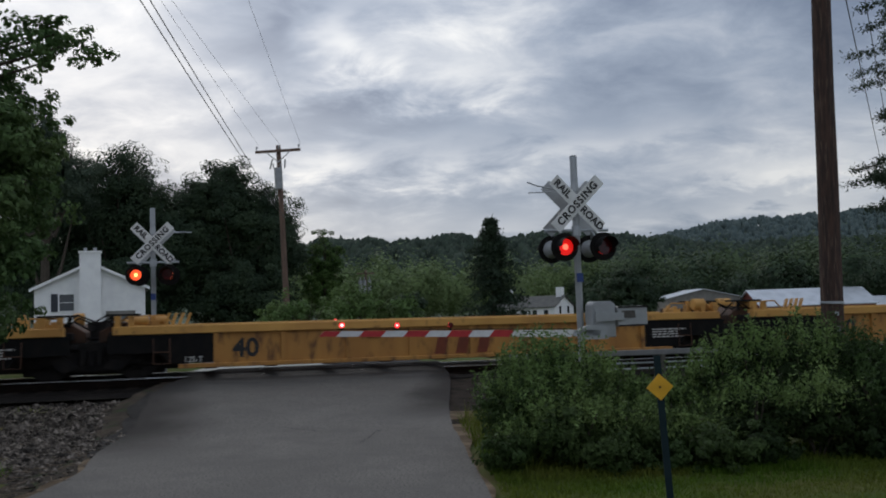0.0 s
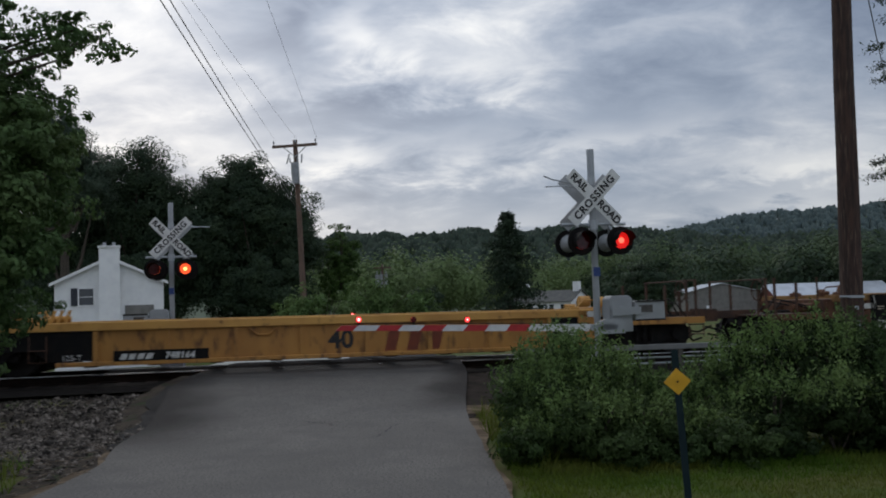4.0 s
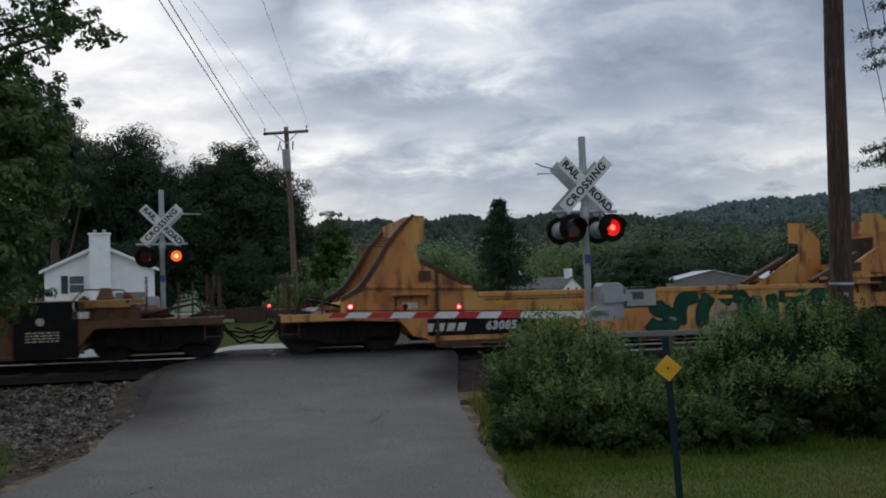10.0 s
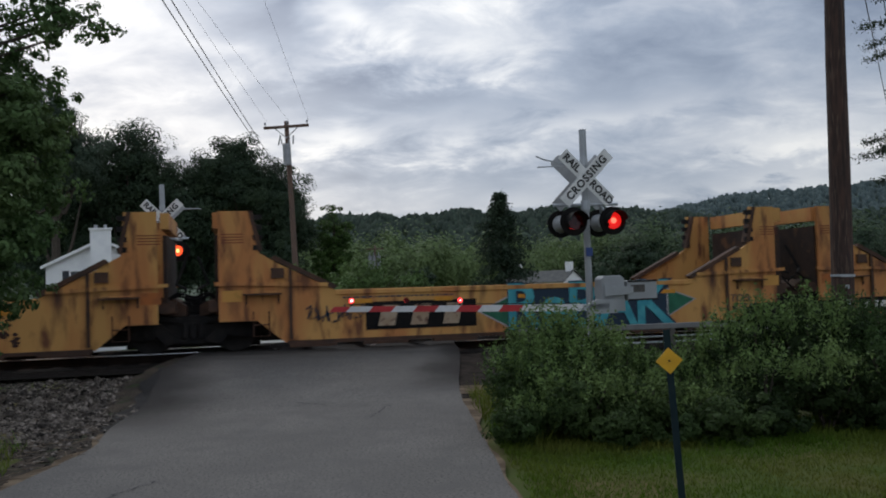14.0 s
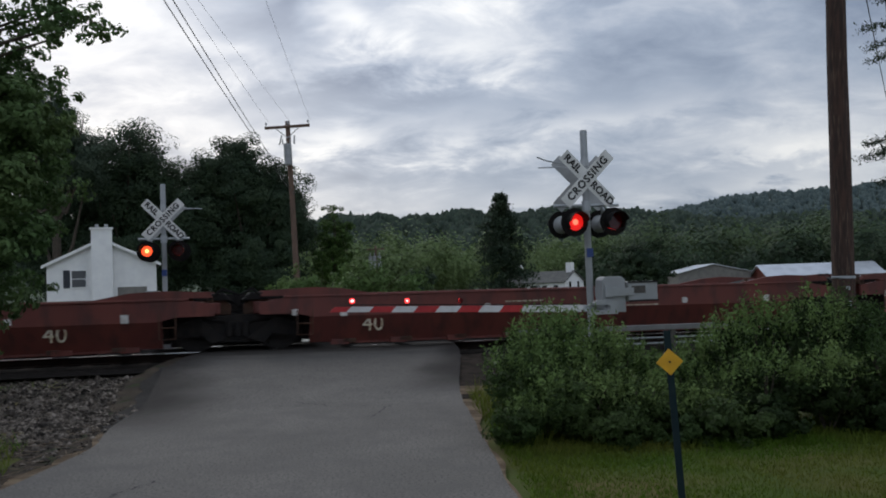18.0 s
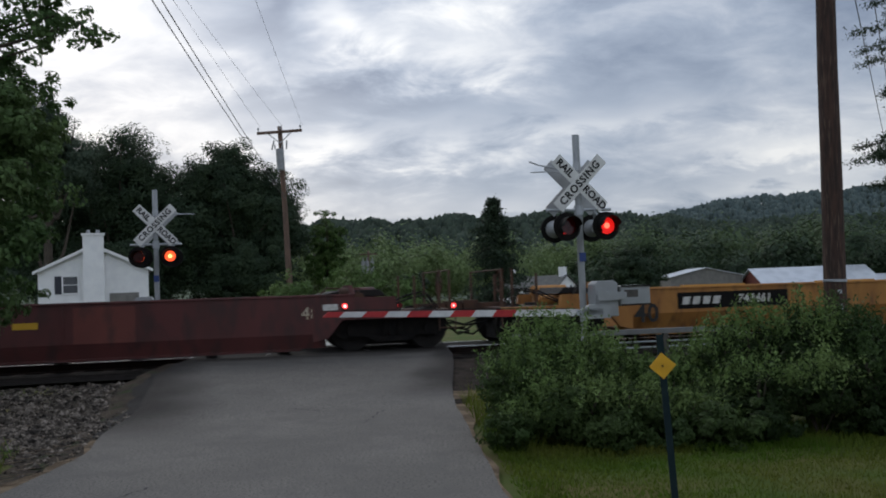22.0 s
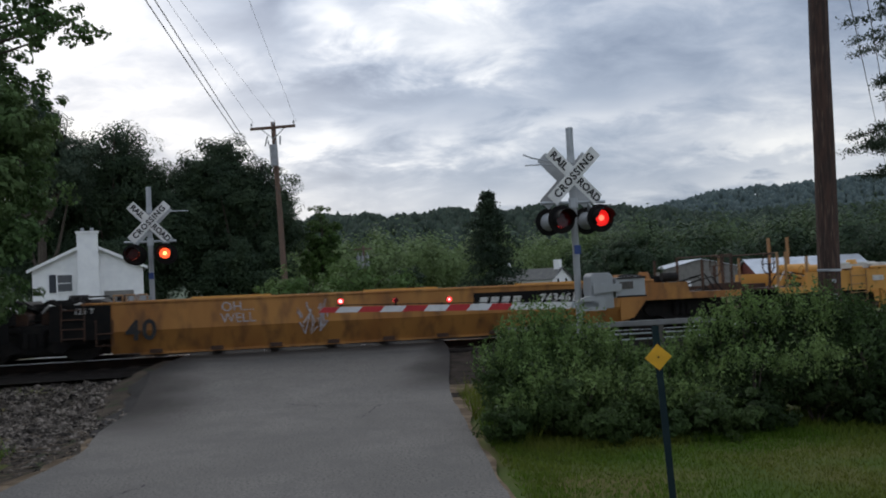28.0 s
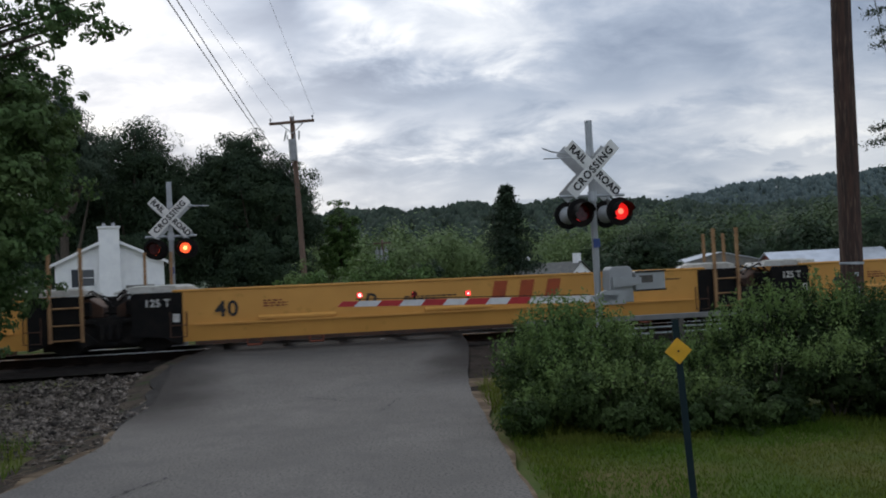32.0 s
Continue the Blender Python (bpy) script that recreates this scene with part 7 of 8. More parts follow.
def yellow_unit(u0, L, le, re, label, seed):
    """Newer bright yellow units with a ledge, black ends, posts and white pipes."""
    un = empty("well_car", pose(0, 0, 0), label, "rail car", "well cars of the train")
    pb = PAINT["F"]
    zt = 1.15
    for s in (-1, 1):
        bm = bmesh.new()
        box(bm, 1.38, L - 1.38, *sorted((s * 1.40, s * HW)), 0.52, zt)
        part("side_panel", bm, pb, un)
        bm = bmesh.new()
        prism(bm, [(s * 1.48, 0.52), (s * 1.44, 0.20), (s * 1.34, 0.20), (s * 1.38, 0.52)], 1.38, L - 1.38, "x")
        part("lower_panel", bm, pb, un)
        bm = bmesh.new()
        box(bm, 1.6, L - 1.6, *sorted((s * 1.36, s * 1.52)), 0.50, 0.535)
        part("ledge", bm, pb, un)
        bm = bmesh.new()
        box(bm, 1.6, L - 1.6, *sorted((s * 1.32, s * 1.50)), 0.13, 0.20)
        part("bottom_sill", bm, RUST, un)
        bm = bmesh.new()
        box(bm, 1.2, L - 1.2, *sorted((s * 1.32, s * 1.47)), zt, zt + 0.05)
        part("top_chord", bm, pb, un, bevel=0.01)
        for x0, x1 in ((2.8, 4.3), (L * 0.45, L * 0.45 + 1.4), (L - 4.6, L - 3.1)):
            bm = bmesh.new()
            prism(bm, [(s * 1.50, 0.56), (s * 1.50, 0.60), (s * 1.45, 0.64), (s * 1.45, 0.56)], x0, x1, "x")
            part("stiffener", bm, pb, un)
        for x in (2.7, 3.9, L - 3.9, L - 2.7):
            bm = bmesh.new()
            path_tube(bm, [(x - 0.13, s * 1.52, 0.20), (x - 0.13, s * 1.53, 0.08), (x + 0.13, s * 1.53, 0.08), (x + 0.13, s * 1.52, 0.20)], 0.026)
            part("stirrup", bm, RED_BROWN, un)
        for base, d, end in ((0, 1, le), (L, -1, re)):
            q = lambda x: base + d * x
            if end:
                continue
            bm = bmesh.new()
            prism(bm, [(q(0.44), 0.34), (q(1.0), 0.30), (q(1.2), 0.2), (q(1.38), 0.16), (q(1.38), zt - 0.04), (q(1.32), zt), (q(0.50), zt), (q(0.44), zt - 0.06)], *sorted((s * 1.39, s * 1.46)))
            part("end_panel", bm, BLACK, un, "black end panel")
    well_floor(un, L, 0.15, RUST)
    end_deck(un, L, 0.76, zt - 0.12, BLACK if not le else pb)
    for base, d, end in ((0, 1, le), (L, -1, re)):
        q = lambda x: base + d * x
        # tall ladder posts: towards the road at one end, on the far side at the other
        side = -1.50 if d < 0 else 1.42
        for x in (0.42, 0.98):
            bm = bmesh.new()
            box(bm, q(x) - 0.03, q(x) + 0.03, side - 0.03, side + 0.03, 0.30, zt + 0.90)
            part("guide_post", bm, POST_TAN, un, "tan upright ladder post")
        bm = bmesh.new()
        for z in (0.34, 0.62, 0.94):
            tube(bm, (q(0.42), side, z), (q(0.98), side, z), 0.016, seg=6)
        part("ladder_rungs", bm, POST_TAN, un)
        if end:
            ladder(un, q(0.75), -1.50, 0.35, zt - 0.02, POST_TAN, 0.42, 4)
        bm = bmesh.new()
        path_tube(bm, [(q(0.1), -1.1, zt + 0.02), (q(0.5), -1.15, zt + 0.13), (q(1.5), -1.15, zt + 0.13), (q(1.7), -1.15, zt + 0.02)], 0.03)
        path_tube(bm, [(q(0.1), -0.6, zt - 0.1), (q(0.3), -0.9, zt + 0.05), (q(0.6), -0.9, zt - 0.12), (q(0.9), -1.2, zt - 0.2)], 0.025)
        part("pipe", bm, PIPE_WHITE, un, "white pipe over the joint")
        bm = bmesh.new()
        box(bm, min(q(1.25), q(1.6)), max(q(1.25), q(1.6)), -1.40, -1.2, zt, zt + 0.13)
        part("lock_housing", bm, PIPE_WHITE, un, bevel=0.02)
        bm = bmesh.new()
        prism(bm, [(q(0.34), zt + 0.01), (q(1.45), zt + 0.01), (q(1.30), zt + 0.11), (q(0.40), zt + 0.11)], -1.28, -0.5)
        part("deck_cover", bm, PIPE_WHITE, un, "pale deck cover")
    finish(un, u0, L, le, re, pb, zt)
    return un


def joint_gear(un, u0):
    """Brake gear, steps, hoses and plates that fill the space over a shared truck."""
    rng = random.Random(int(u0 * 10))
    bm = bmesh.new()
    box(bm, -1.3, 1.3, -0.6, 0.6, 0.09, 0.74)
    box(bm, -1.75, -1.3, -0.6, 0.6, 0.16, 0.74)
    box(bm, 1.3, 1.75, -0.6, 0.6, 0.16, 0.74)
    part("truck_frame", bm, STEEL_DARK, un, bevel=0.02)
    for s in (-1, 1):
        bm = bmesh.new()
        prism(bm, [(s * 0.2, 0.26), (s * 0.5, 0.16), (s * 0.95, 0.62), (s * 0.75, 0.70)], -1.16, -1.10)
        part("brake_lever", bm, STEEL_DARK, un)
        bm = bmesh.new()
        x = s * 1.3
        path_tube(bm, [(x - 0.15, -1.47, 0.78), (x - 0.15, -1.48, 0.30), (x + 0.15, -1.48, 0.30), (x + 0.15, -1.47, 0.78)], 0.014)
        path_tube(bm, [(x - 0.15, -1.48, 0.52), (x + 0.15, -1.48, 0.52)], 0.012)
        part("sill_step", bm, RUST, un)
        bm = bmesh.new()
        tube(bm, (s * 0.75, -1.05, 0.70), (s * 0.25, -1.05, 0.62), 0.07, seg=10)
        part("brake_cylinder", bm, STEEL_DARK, un)
        bm = bmesh.new()
        prism(bm, [(s * 0.12, 0.92), (s * 0.42, 1.10), (s * 0.62, 1.10), (s * 0.62, 0.72), (s * 0.12, 0.72)], -0.95, 0.95)
        part("end_casting", bm, RUST, un, bevel=0.015)
    for k in range(3):
        bm = bmesh.new()
        y = -1.2 + 0.25 * k
        h = rng.uniform(1.12, 1.26)
        path_tube(bm, [(-0.55, y, 1.02), (-0.28, y, h), (0.05, y, h - rng.uniform(0.05, 0.3)), (0.3, y, h), (0.55, y, 1.02)], 0.02)
        part("air_hose", bm, BLACK, un, "black hose looped over the joint")


def end_gear(un, base, d, zt, paint, seed, hang=0.0):
    """The end of a car over its last truck: arched side beam, deck, air tanks, brake wheel, posts and hoses."""
    rng = random.Random(seed)
    q = lambda x: base + d * x
    for s in (-1, 1):
        bm = bmesh.new()
        b0 = {"paint_yellow_fresh": -0.62, "paint_maroon_dark": -0.05, "paint_maroon": -0.8, "paint_ochre_dirty": 0.0}.get(paint.name, 1.2)
        arch = [(q(1.66 + hang), 0.24), (q(1.36 + hang), 0.30), (q(1.06 + hang), 0.66)]
        prism(bm, [(q(-1.28), 0.66), (q(-1.28), 0.80), (q(b0), 0.80), (q(b0 + 0.04), zt - 0.03), (q(1.66 + hang), zt - 0.03)] + arch, *sorted((s * 1.36, s * 1.47)))
        part("arched_beam", bm, paint, un, "arched side beam over the end truck")
    bm = bmesh.new()
    box(bm, min(q(-1.28), q(1.0)), max(q(-1.28), q(1.0)), -1.36, 1.36, 0.76, 0.80)
    part("end_platform", bm, RUST, un, "rusty end deck")
    bm = bmesh.new()
    box(bm, min(q(-1.25), q(-0.2)), max(q(-1.25), q(-0.2)), -0.3, 0.3, 0.55, 0.76)
    part("draft_sill", bm, STEEL_DARK, un)
    for x, y, r, ln in ((-0.2, -0.75, 0.11, 0.6), (0.45, -0.95, 0.09, 0.4), (0.1, 0.5, 0.13, 0.8)):
        bm = bmesh.new()
        zz = (zt - 0.08 if x >= b0 else 0.80) + r
        tube(bm, (q(x), y, zz), (q(x + ln), y, zz), r, seg=14)
        tube(bm, (q(x - 0.05), y, zz), (q(x), y, zz), r * 0.7, seg=12)
        box(bm, min(q(x), q(x + ln)), max(q(x), q(x + ln)), y - 0.05, y + 0.05, 0.78, zz)
        part("air_tank", bm, paint, un, "painted air tank on the end deck", smooth=False)
    bm = bmesh.new()
    box(bm, min(q(0.75), q(1.05)), max(q(0.75), q(1.05)), -1.3, -0.9, 0.80, zt + 0.06)
    part("valve_box", bm, paint, un, bevel=0.02)
    bm = bmesh.new()
    tube(bm, (q(0.9), -1.1, zt + 0.06), (q(0.9), -1.1, zt + 0.22), 0.15, 0.10, seg=12)
    part("valve_cap", bm, paint, un)
    for x, y, h in ((-1.2, -1.25, 1.62), (-0.98, -1.25, 1.62), (-0.45, -1.28, 1.50), (-1.2, 1.2, 1.62), (-0.6, 1.25, 1.55)):
        bm = bmesh.new()
        box(bm, q(x) - 0.02, q(x) + 0.02, y - 0.03, y + 0.03, 0.80, h)
        part("deck_post", bm, POST_TAN if paint is PAINT["F"] else RUST, un)
    bm = bmesh.new()
    tube(bm, (q(-1.2), -1.25, 1.60), (q(-1.2), 1.2, 1.60), 0.016, seg=6)
    part("hand_rail", bm, RUST, un)
    bm = bmesh.new()
    ring = [(q(-1.1), -0.75 + 0.24 * math.cos(k * math.pi / 8), 1.36 + 0.24 * math.sin(k * math.pi / 8)) for k in range(17)]
    path_tube(bm, ring, 0.018, 5)
    for k in range(4):
        tube(bm, (q(-1.1), -0.75, 1.36), ring[4 * k], 0.012, seg=5)
    tube(bm, (q(-1.1), -0.75, 0.8), (q(-1.05), -0.75, 1.36), 0.03, seg=8)
    part("brake_wheel", bm, RUST, un, "spoked hand brake wheel on its stand")
    for k in range(3):
        bm = bmesh.new()
        y = -1.15 + 0.3 * k
        h = rng.uniform(1.05, 1.22)
        path_tube(bm, [(q(-1.0), y, 0.8), (q(-0.75), y, h), (q(-0.35), y - 0.05, h - 0.08), (q(0.1), y, 0.9), (q(0.3), y, 0.82)], 0.018)
        part("deck_pipe", bm, PIPE_WHITE if k == 1 and paint is PAINT["F"] else STEEL_DARK, un)
    for y, z in ((-0.45, 0.22), (0.35, 0.30)):
        bm = bmesh.new()
        path_tube(bm, [(q(-1.2), y, 0.70), (q(-1.35), y, 0.45), (q(-1.6), y * 0.7, z), (q(-1.9), y * 0.4, z + 0.06)], 0.024)
        part("brake_hose", bm, BLACK, un, "hanging rubber brake hose")
    ladder(un, q(-1.1), -1.42, 0.36, 0.78, RUST, 0.34, 2)
    bm = bmesh.new()
    box(bm, min(q(1.15), q(1.45)), max(q(1.15), q(1.45)), -1.482, -1.471, 0.86, 0.98)
    part("end_label", bm, LETTER_WHITE, un, "small white stencil plate")


def finish(un, u0, L, le, re, paint, zt):
    """Trucks, joints and couplers, and the unit's place in the train."""
    hang = {"paint_yellow_fresh": 0.34, "paint_maroon_dark": 0.28}.get(paint.name, 0.0)
    truck(un, hang if le else 0.0)
    if re:
        truck(un, L)
        coupler(un, L + 0.75, 1)
        end_gear(un, L, -1, zt, paint, int(u0) + 7)
    if le:
        coupler(un, -0.75, -1)
        end_gear(un, 0.0, 1, zt, paint, int(u0) + 9, hang)
    else:
        bm = bmesh.new()
        box(bm, -0.5, 0.5, -0.35, 0.35, 0.66, 0.92)
        tube(bm, (0, 0, 0.9), (0, 0, 1.12), 0.22, seg=12)
        path_tube(bm, [(-0.5, -0.7, 0.95), (-0.2, -0.75, 0.8), (0.2, -0.75, 0.8), (0.5, -0.7, 0.95)], 0.025)
        part("articulation_joint", bm, STEEL_DARK, un, "dark articulated joint between two units")
        joint_gear(un, u0)
    UNITS.append((un, u0, L))


def mark_plate(un, s, x0, x1, z, size):
    plate(un, x0, x1, z - size * 0.72, z + size * 0.72, BLACK, "number_board", label="black board with white lettering")
    w = (x1 - x0) * 0.36
    for i in range(4):
        a = x0 + 0.12 + w * i / 4
        bm = bmesh.new()
        prism(bm, [(a - 0.02, z - size * 0.34), (a + w * 0.15, z - size * 0.34), (a + w * 0.15 + 0.05, z + size * 0.34), (a + 0.03, z + size * 0.34)], -HW - 0.014, -HW - 0.004)
        part("mark", bm, LETTER_WHITE, un)
    put_text(un, s, x0 + 0.12 + w + (x1 - x0 - w - 0.2) / 2, z, size, LETTER_WHITE, shear=0.18, bold=0.009, spacing=1.14)


def build_train():
    A = "worn yellow well car unit with black ends and ribbed sides, empty"
    for i in range(5):
        ribbed_unit("A", -20.8 + 13.56 * i, 13.56, False, i == 4, A, 100 + i)
    un = UNITS[-1][0]
    mark_plate(un, "748164", 2.62, 4.35, 0.36, 0.16)
    B = "rust-brown ribbed well car unit with black stencilled end panels, empty"
    for i, u in enumerate((51.15, 68.02, 84.9)):
        un = ribbed_unit("B", u, (16.85, 16.85, 16.85)[i], i == 0, i == 2, B, 120 + i)
        if i == 0:
            scribble(un, 9.2, 10.6, 0.35, 0.75, GRAF_BLUE, 3)
            scribble(un, 11.2, 14.0, 0.3, 0.75, GRAF_BLUE, 4, strokes=18)
            small_marks(un, 5.2, 0.8, 1.4, 2, LETTER_WHITE)
        if i == 1:
            scribble(un, 5.6, 8.2, 0.35, 0.85, GRAF_BLUE, 5, strokes=18)
            put_text(un, "TOEL", 11.6, 0.60, 0.98, GRAF_DULL, bold=0.06, spacing=1.3, y=-1.46)
            put_text(un, "TOEL", 11.6, 0.62, 0.96, GRAF_MAUVE, bold=0.03, spacing=1.3, y=-1.47)
        if i == 2:
            scribble(un, 7.2, 9.0, 0.4, 0.9, GRAF_BLUE, 7)
    C = "rust-streaked yellow well car unit with tall end bulkheads, empty"
    us = (105.4, 118.82, 132.15, 145.62, 158.9, 172.3)
    for i in range(5):
        un = bulkhead_unit(us[i], us[i + 1] - us[i], i == 0, i == 4, C, 140 + i, cut=i == 0)
        if i in (0, 4):
            mark_plate(un, "63085", 1.5, 4.0, 0.46, 0.24)
        else:
            x = (0, 4.65, 3.45, 4.5)[i]
            plate(un, x - 1.15, x + 1.15, 0.34, 0.90, BLACK, "emblem_board", label="dark painted board")
            emblem(un, x, 0.62, 2.0, 0.42, EMBLEM_TAN, y=-HW - 0.016)
        if i == 0:
            for xa, xb, za, zb_ in ((7.9, 8.7, 0.24, 0.62), (8.2, 9.0, 0.5, 0.9), (9.3, 9.8, 0.26, 0.7), (10.2, 10.5, 0.3, 0.8)):
                plate(un, xa, xb, za, zb_, GRAF_GROUND, "sprayed_ground", label="worn pale sprayed ground")
            ribbon(un, [(6.55, 0.42), (6.75, 0.28), (7.15, 0.36), (7.0, 0.60), (6.72, 0.72), (6.85, 0.92)], 0.26, GRAF_GREEN, GRAF_BLUE)
            ribbon(un, [(7.3, 0.32), (7.35, 0.82), (7.75, 0.98)], 0.28, GRAF_GREEN, GRAF_BLUE)
            ribbon(un, [(7.85, 0.30), (7.85, 0.62), (8.05, 0.96)], 0.26, GRAF_GREEN, GRAF_BLUE)
            ribbon(un, [(8.35, 0.78), (8.55, 1.0), (8.85, 0.84), (8.9, 0.5), (8.8, 0.36)], 0.30, GRAF_GREEN, GRAF_BLUE)
            ribbon(un, [(9.2, 0.92), (9.16, 0.50), (9.38, 0.36), (9.6, 0.52), (9.55, 0.95)], 0.22, GRAF_GREEN, GRAF_BLUE)
            ribbon(un, [(9.75, 0.90), (10.05, 0.88), (10.45, 0.92)], 0.2, GRAF_GREEN, GRAF_BLUE)
            ribbon(un, [(10.08, 0.86), (10.05, 0.30)], 0.26, GRAF_GREEN, GRAF_BLUE)
            ribbon(un, [(11.05, 0.88), (10.72, 0.92), (10.6, 0.72), (10.95, 0.58), (10.98, 0.34), (10.55, 0.32)], 0.22, GRAF_GREEN, GRAF_BLUE)
            for xa, za in ((7.05, 0.50), (8.2, 0.45), (9.35, 0.62), (10.85, 0.72)):
                ribbon(un, [(xa, za), (xa + 0.16, za - 0.05)], 0.06, GRAF_PALE, y=-HW - 0.016)
        if i == 1:
            plate(un, 7.9, 11.3, 0.2, 0.62, PAINT_ORANGE, "repaint", label="orange-brown repainted patch")
            ribbon(un, [(7.86, 0.98), (7.62, 0.90), (7.66, 0.70), (8.0, 0.66), (8.1, 0.86), (7.86, 0.98)], 0.035, GRAF_BROWN)
            ribbon(un, [(8.25, 1.0), (8.22, 0.68), (8.55, 0.68), (8.58, 1.0)], 0.035, GRAF_BROWN)
            ribbon(un, [(7.62, 0.62), (8.5, 0.62), (8.0, 0.22)], 0.035, GRAF_BROWN)
            ribbon(un, [(8.72, 0.24), (8.7, 0.95), (9.15, 1.02), (9.35, 0.84)], 0.035, GRAF_BROWN)
            ribbon(un, [(9.5, 0.74), (9.0, 0.74), (9.0, 0.5), (9.35, 0.56), (9.3, 0.30), (9.0, 0.36)], 0.035, GRAF_BROWN)
            ribbon(un, [(9.62, 0.76), (9.60, 0.44)], 0.06, GRAF_BROWN)
            ribbon(un, [(9.85, 0.24), (10.05, 0.72), (10.3, 0.5), (10.55, 0.28)], 0.035, GRAF_BROWN)
            ribbon(un, [(9.95, 1.0), (10.1, 0.84), (10.3, 0.98)], 0.035, GRAF_BROWN)
            small_marks(un, 6.9, 0.66, 0.5, 3, GRAF_BROWN, h=0.06)
        if i == 2:
            sprayed_dots(un, 4.6, 5.4, 0.25, 0.95, 46, GRAF_BROWN, 16, 0.07)
            sprayed_dots(un, 9.7, 10.4, 0.3, 1.0, 34, GRAF_BROWN, 17, 0.06)
            sprayed_dots(un, 4.7, 5.5, 0.25, 0.95, 20, LEAF_BELT, 18, 0.09, y=-HW - 0.012)
            ribbon(un, [(5.2, 0.72), (5.15, 0.55), (5.45, 0.55)], 0.16, GRAF_DEEP, GRAF_BLUE)
            ribbon(un, [(5.75, 0.62), (6.0, 0.42), (6.25, 0.26)], 0.24, GRAF_TEAL, GRAF_BLUE)
            ribbon(un, [(5.2, 0.92), (5.7, 0.93), (6.3, 0.94), (6.42, 0.80), (6.2, 0.68)], 0.27, GRAF_TEAL, GRAF_BLUE)
            ribbon(un, [(6.85, 1.0), (6.55, 0.66), (6.55, 0.36), (6.85, 0.28), (7.05, 0.5), (7.1, 0.92)], 0.24, GRAF_TEAL, GRAF_BLUE)
            ribbon(un, [(7.95, 0.92), (7.55, 0.88), (7.5, 0.62), (7.9, 0.54), (8.0, 0.36), (7.35, 0.32)], 0.24, GRAF_CYAN, GRAF_BLUE)
            ribbon(un, [(7.9, 0.34), (8.5, 0.36), (9.0, 0.30)], 0.24, GRAF_TEAL, GRAF_BLUE)
            ribbon(un, [(8.6, 1.0), (8.85, 0.66), (8.75, 0.42)], 0.24, GRAF_CYAN, GRAF_BLUE)
            ribbon(un, [(8.0, 0.98), (8.3, 1.0), (8.4, 0.8)], 0.14, GRAF_TEAL, GRAF_BLUE)
            ribbon(un, [(9.0, 0.40), (9.3, 0.76), (9.75, 0.52), (9.85, 0.34)], 0.26, GRAF_TEAL, GRAF_BLUE)
            for xa, za, xb, zb_ in ((5.5, 1.0, 6.1, 1.01), (5.95, 0.52, 6.15, 0.36), (6.6, 0.44, 6.6, 0.62), (7.55, 0.92, 7.8, 0.95), (8.75, 0.78, 8.85, 0.6), (9.35, 0.7, 9.6, 0.58)):
                ribbon(un, [(xa, za), (xb, zb_)], 0.035, GRAF_PALE, y=-HW - 0.016)
        if i == 3:
            scribble(un, 2.2, 3.3, 0.5, 0.9, GRAF_BLUE, 14, strokes=14)
            plate(un, 6.35, 10.0, 0.22, 1.08, GRAF_BLUE, "sprayed_ground", label="dark blue sprayed ground")
            for pts in ([(6.4, 0.96), (5.68, 0.62), (6.4, 0.24)], [(9.95, 1.0), (10.65, 0.74), (9.95, 0.36)]):
                c = (sum(p[0] for p in pts) / 3, sum(p[1] for p in pts) / 3)
                for f, d, m_, lab in ((1.0, 0.008, GRAF_PALE, "pale sprayed outline"), (0.86, 0.011, GRAF_GREEN, "dark green sprayed arrow tip")):
                    bm = bmesh.new()
                    prism(bm, [(c[0] + (p[0] - c[0]) * f, c[1] + (p[1] - c[1]) * f) for p in pts], -HW - d, -HW)
                    part("sprayed_shape", bm, m_, un, lab)
            put_text(un, "ReBAK", 8.18, 0.64, 1.36, GRAF_BLUE, bold=0.05, spacing=0.92, y=-HW - 0.013)
            put_text(un, "ReBAK", 8.15, 0.65, 1.34, GRAF_CYAN, bold=0.022, spacing=0.93, y=-HW - 0.024)
            put_text(un, "TOEL", 11.75, 0.72, 0.22, GRAF_BLUE, shear=0.15)
            put_text(un, "REBAL", 11.85, 0.52, 0.22, GRAF_BLUE, shear=0.15)
        if i == 4:
            scribble(un, 11.7, 13.0, 1.15, 1.7, GRAF_BLUE, 15, r=0.02, strokes=10)
        small_marks(un, 2.9, 1.0, 2.6, 1, GRAF_BLUE)
        small_marks(un, 7.6, 1.0, 1.8, 1, GRAF_BLUE)
    D = "smooth maroon well car unit with folded lower sides, empty"
    us = (175.95, 189.65, 203.25, 216.85)
    for i in range(3):
        un = smooth_unit("D", us[i], us[i + 1] - us[i], i == 0, i == 2, D, 160 + i)
        if i != 1:
            put_text(un, "NOKL", 2.25 if i == 0 else 9.85, 0.76, 0.36, EMBLEM_PALE)
            put_text(un, "230195", 3.65 if i == 0 else 11.3, 0.78, 0.36, EMBLEM_PALE)
        put_text(un, "40", (10.4, 2.66, 2.7)[i], 0.46, 0.44, EMBLEM_PALE, y=-1.41)
    un = smooth_unit("E", 220.4, 15.7, True, True, "dark maroon well car with yellow warning labels, empty", 170)
    put_text(un, "NOKL 210006", 3.5, 0.84, 0.33, LETTER_WHITE, bold=0.012)
    put_text(un, "48", 14.0, 0.80, 0.36, EMBLEM_PALE)
    G = "empty dirty ochre well car unit with black end panels"
    us = (239.65, 253.3, 266.9, 280.5, 294.15, 307.6)
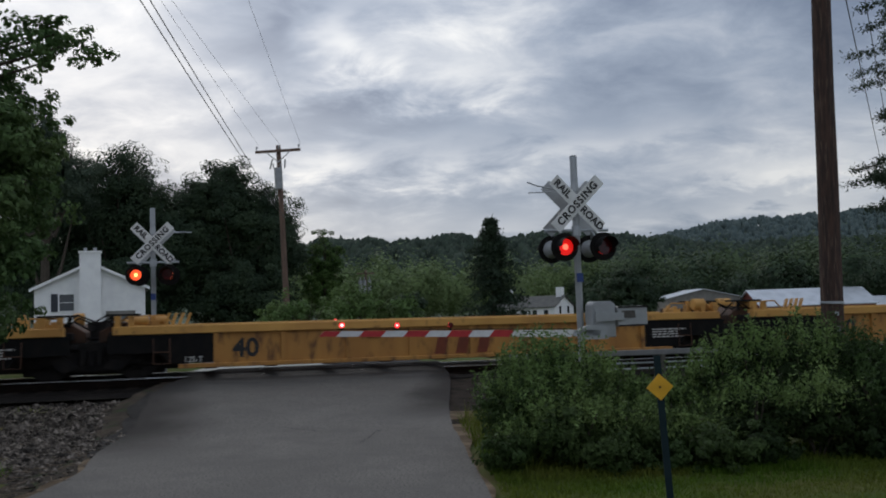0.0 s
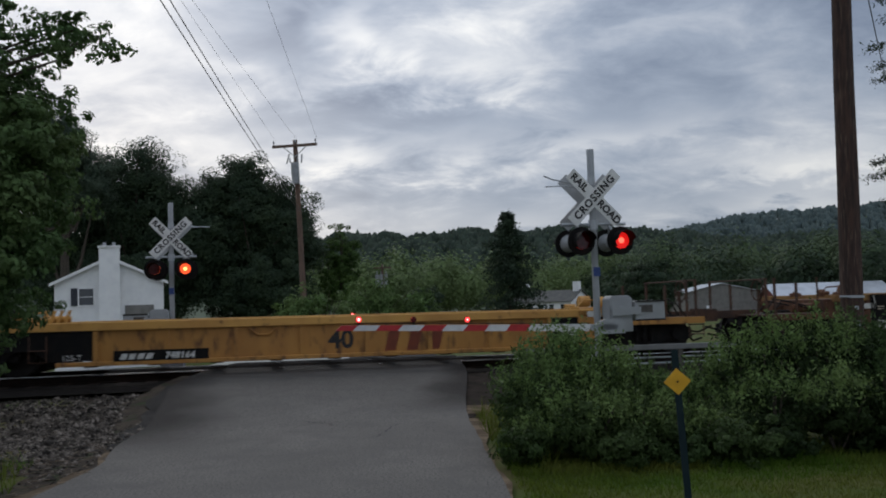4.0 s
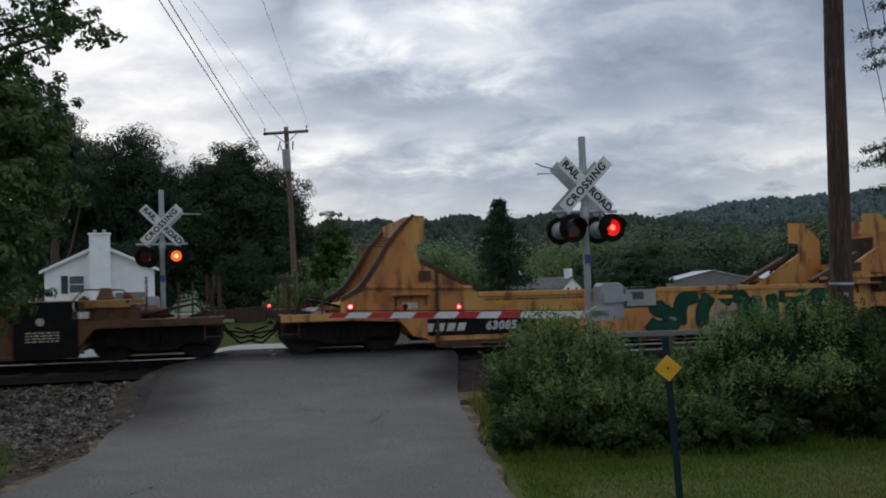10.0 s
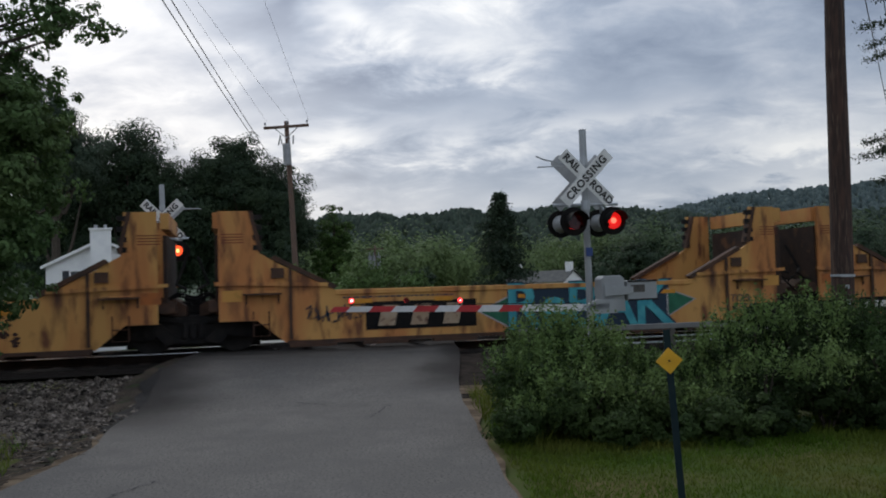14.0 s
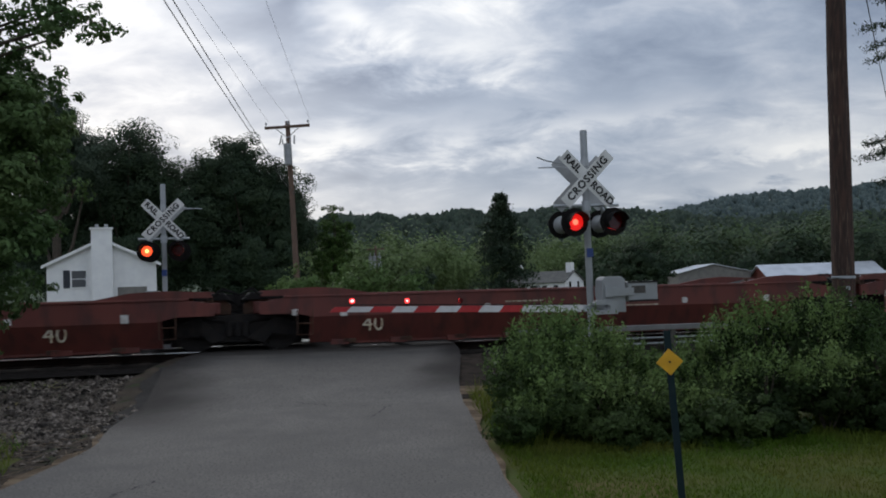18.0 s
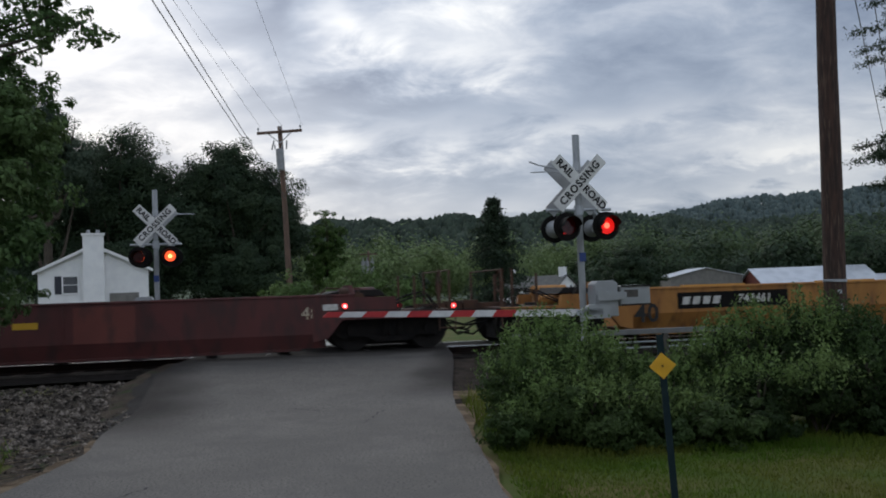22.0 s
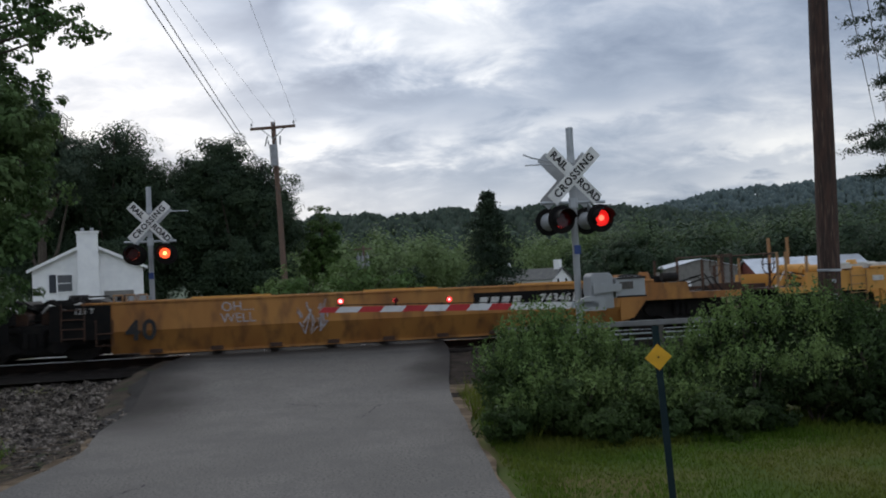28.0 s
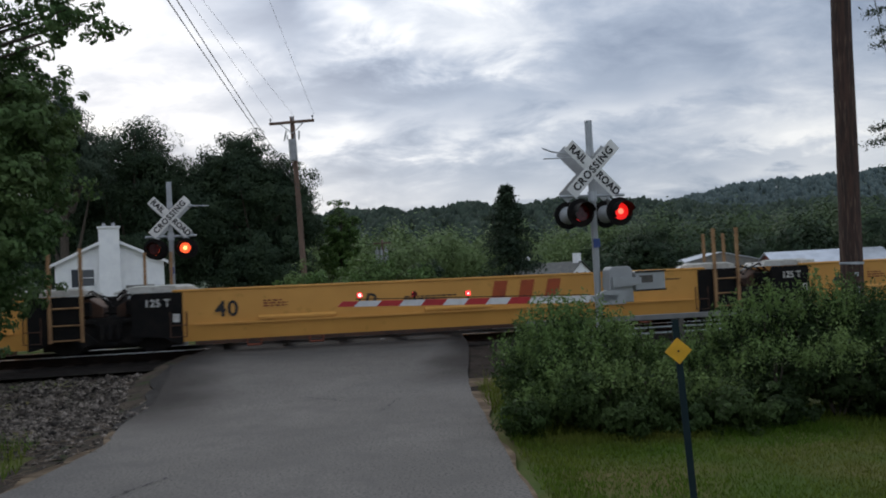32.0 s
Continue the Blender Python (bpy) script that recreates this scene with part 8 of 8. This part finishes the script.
    for i in range(5):
        L = us[i + 1] - us[i]
        un = smooth_unit("G", us[i], L, i == 0, i == 4, G, 180 + i)
        put_text(un, "40", 2.0 if i == 0 else 1.95, 0.54, 0.54, LETTER_BLACK, bold=0.012, spacing=1.1)
        if i:
            put_text(un, "125 T", 0.95, 0.95, 0.15, LETTER_WHITE, y=-HW - 0.03)
        if i in (1, 2, 3):
            emblem(un, 6.9, 0.72, 1.4, 0.4, RED_BROWN)
            put_text(un, "CDE"[i - 1], 4.6, 0.76, 0.18, LETTER_BLACK, shear=0.2)
        if i == 0:
            mark_plate(un, "743461", 2.75, 5.5, 0.80, 0.25)
            put_text(un, "B", 8.2, 0.76, 0.18, LETTER_BLACK, shear=0.2)
        if i == 4:
            mark_plate(un, "743461", 8.5, 11.2, 0.80, 0.25)
            put_text(un, "A", 7.8, 0.76, 0.18, LETTER_BLACK, shear=0.2)
            for s, z in (("OH....", 0.92), ("WELL", 0.70)):
                put_text(un, s, 3.75, z, 0.26, GRAF_PALE, shear=-0.1)
            scribble(un, 4.9, 5.5, 0.3, 1.0, GRAF_PALE, 21, r=0.014, strokes=9)
        plate(un, L - 2.3, L - 2.18, 0.75, 0.9, PAINT["F"], "reflector")
    F = "empty bright yellow well car unit with black ends"
    us = (311.2, 324.83, 338.3, 351.9, 365.4)
    for i in range(4):
        L = us[i + 1] - us[i]
        un = yellow_unit(us[i], L, i == 0, False, F, 200 + i)
        put_text(un, "40", 2.15 if i == 0 else 2.2, 0.78, 0.42, LETTER_BLACK, bold=0.008, spacing=1.1)
        if i == 0:
            mark_plate(un, "760308", 4.0, 6.8, 0.84, 0.25)
        else:
            plate(un, 0.46, 1.34, 0.80, 1.10, BLACK, "end_plate", y=-HW - 0.02)
            put_text(un, "125 T", 0.92, 0.95, 0.2, LETTER_WHITE, bold=0.004, y=-HW - 0.036)
            plate(un, 1.2, 1.32, 0.58, 0.74, LETTER_WHITE, "label", y=-HW - 0.014)
            emblem(un, 8.3, 0.88, 1.75, 0.44, EMBLEM_RED)
        put_text(un, "BCDE"[i], 7.4 if i == 0 else 5.0, 0.84, 0.30, LETTER_BLACK, shear=0.2, bold=0.01)
        small_marks(un, 5.7 if i else 9.6, 0.86, 1.2, 2, LETTER_BLACK)
        small_marks(un, 2.9 if i else 8.2, 0.92, 0.5, 3, RED_BROWN)
        small_marks(un, 11.0, 0.98, 1.0, 1, LETTER_BLACK)


build_train()


# ---------------------------------------------------------------- what moves
def motions():
    steps = [0.5 * k for k in range(65)]
    for un, u0, L in UNITS:
        walk(un, [(t, track_pose(u0 - SPEED * t, length=L)) for t in steps])
    place = {un: u0 for un, u0, L in UNITS}
    for w, wx, un in WHEELS:
        x0 = place[un] + w.parent.location.x + wx
        ta, tb = max(0.0, (x0 - 14.0) / SPEED), min(32.0, (x0 + 13.0) / SPEED)
        rows = []
        fa, fb = int(ta * 30), int(tb * 30)
        turn = math.degrees(SPEED / 30 / 0.42)
        if fa > 0:
            rows.append((0.0, pose(wx, 0, 0.42)))
        for k in range(fa, max(fa, fb) + 1):
            rows.append((k / 30, pose(wx, 0, 0.42, 0, -turn * (k - fa), 0)))
        if fb < 960:
            rows.append((32.0, pose(wx, 0, 0.42, 0, -turn * (max(fa, fb) - fa), 0)))
        walk(w, rows)
    # the flashing lamps: the right one is lit for about 0.8 s, then the left one
    period, first = 1.489, 6.45 - 5 * 1.489
    shifts = []
    k = 0
    while first + k * period / 2 < 33:
        shifts.append((first + k * period / 2, k % 2 == 0))
        k += 1
    for ins, m, right in FLASHERS:
        rows = []
        state = [r for t, r in shifts if t <= 0][-1]
        ang = 0.0 if state == right else 180.0
        rows.append((0.0, m @ pose(0, 0, 0, 0, 0, ang)))
        for t, r in shifts:
            if t <= 0.05 or t > 31.95:
                continue
            goal = 0.0 if r == right else 180.0
            rows.append((t - 0.034, m @ pose(0, 0, 0, 0, 0, ang)))
            for q in (0.334, 0.667):
                rows.append((t - 0.034 + 0.1 * q, m @ pose(0, 0, 0, 0, 0, ang + (goal - ang) * q)))
            rows.append((t + 0.066, m @ pose(0, 0, 0, 0, 0, goal)))
            ang = goal
        rows.append((32.0, m @ pose(0, 0, 0, 0, 0, ang)))
        walk(ins, rows)


motions()
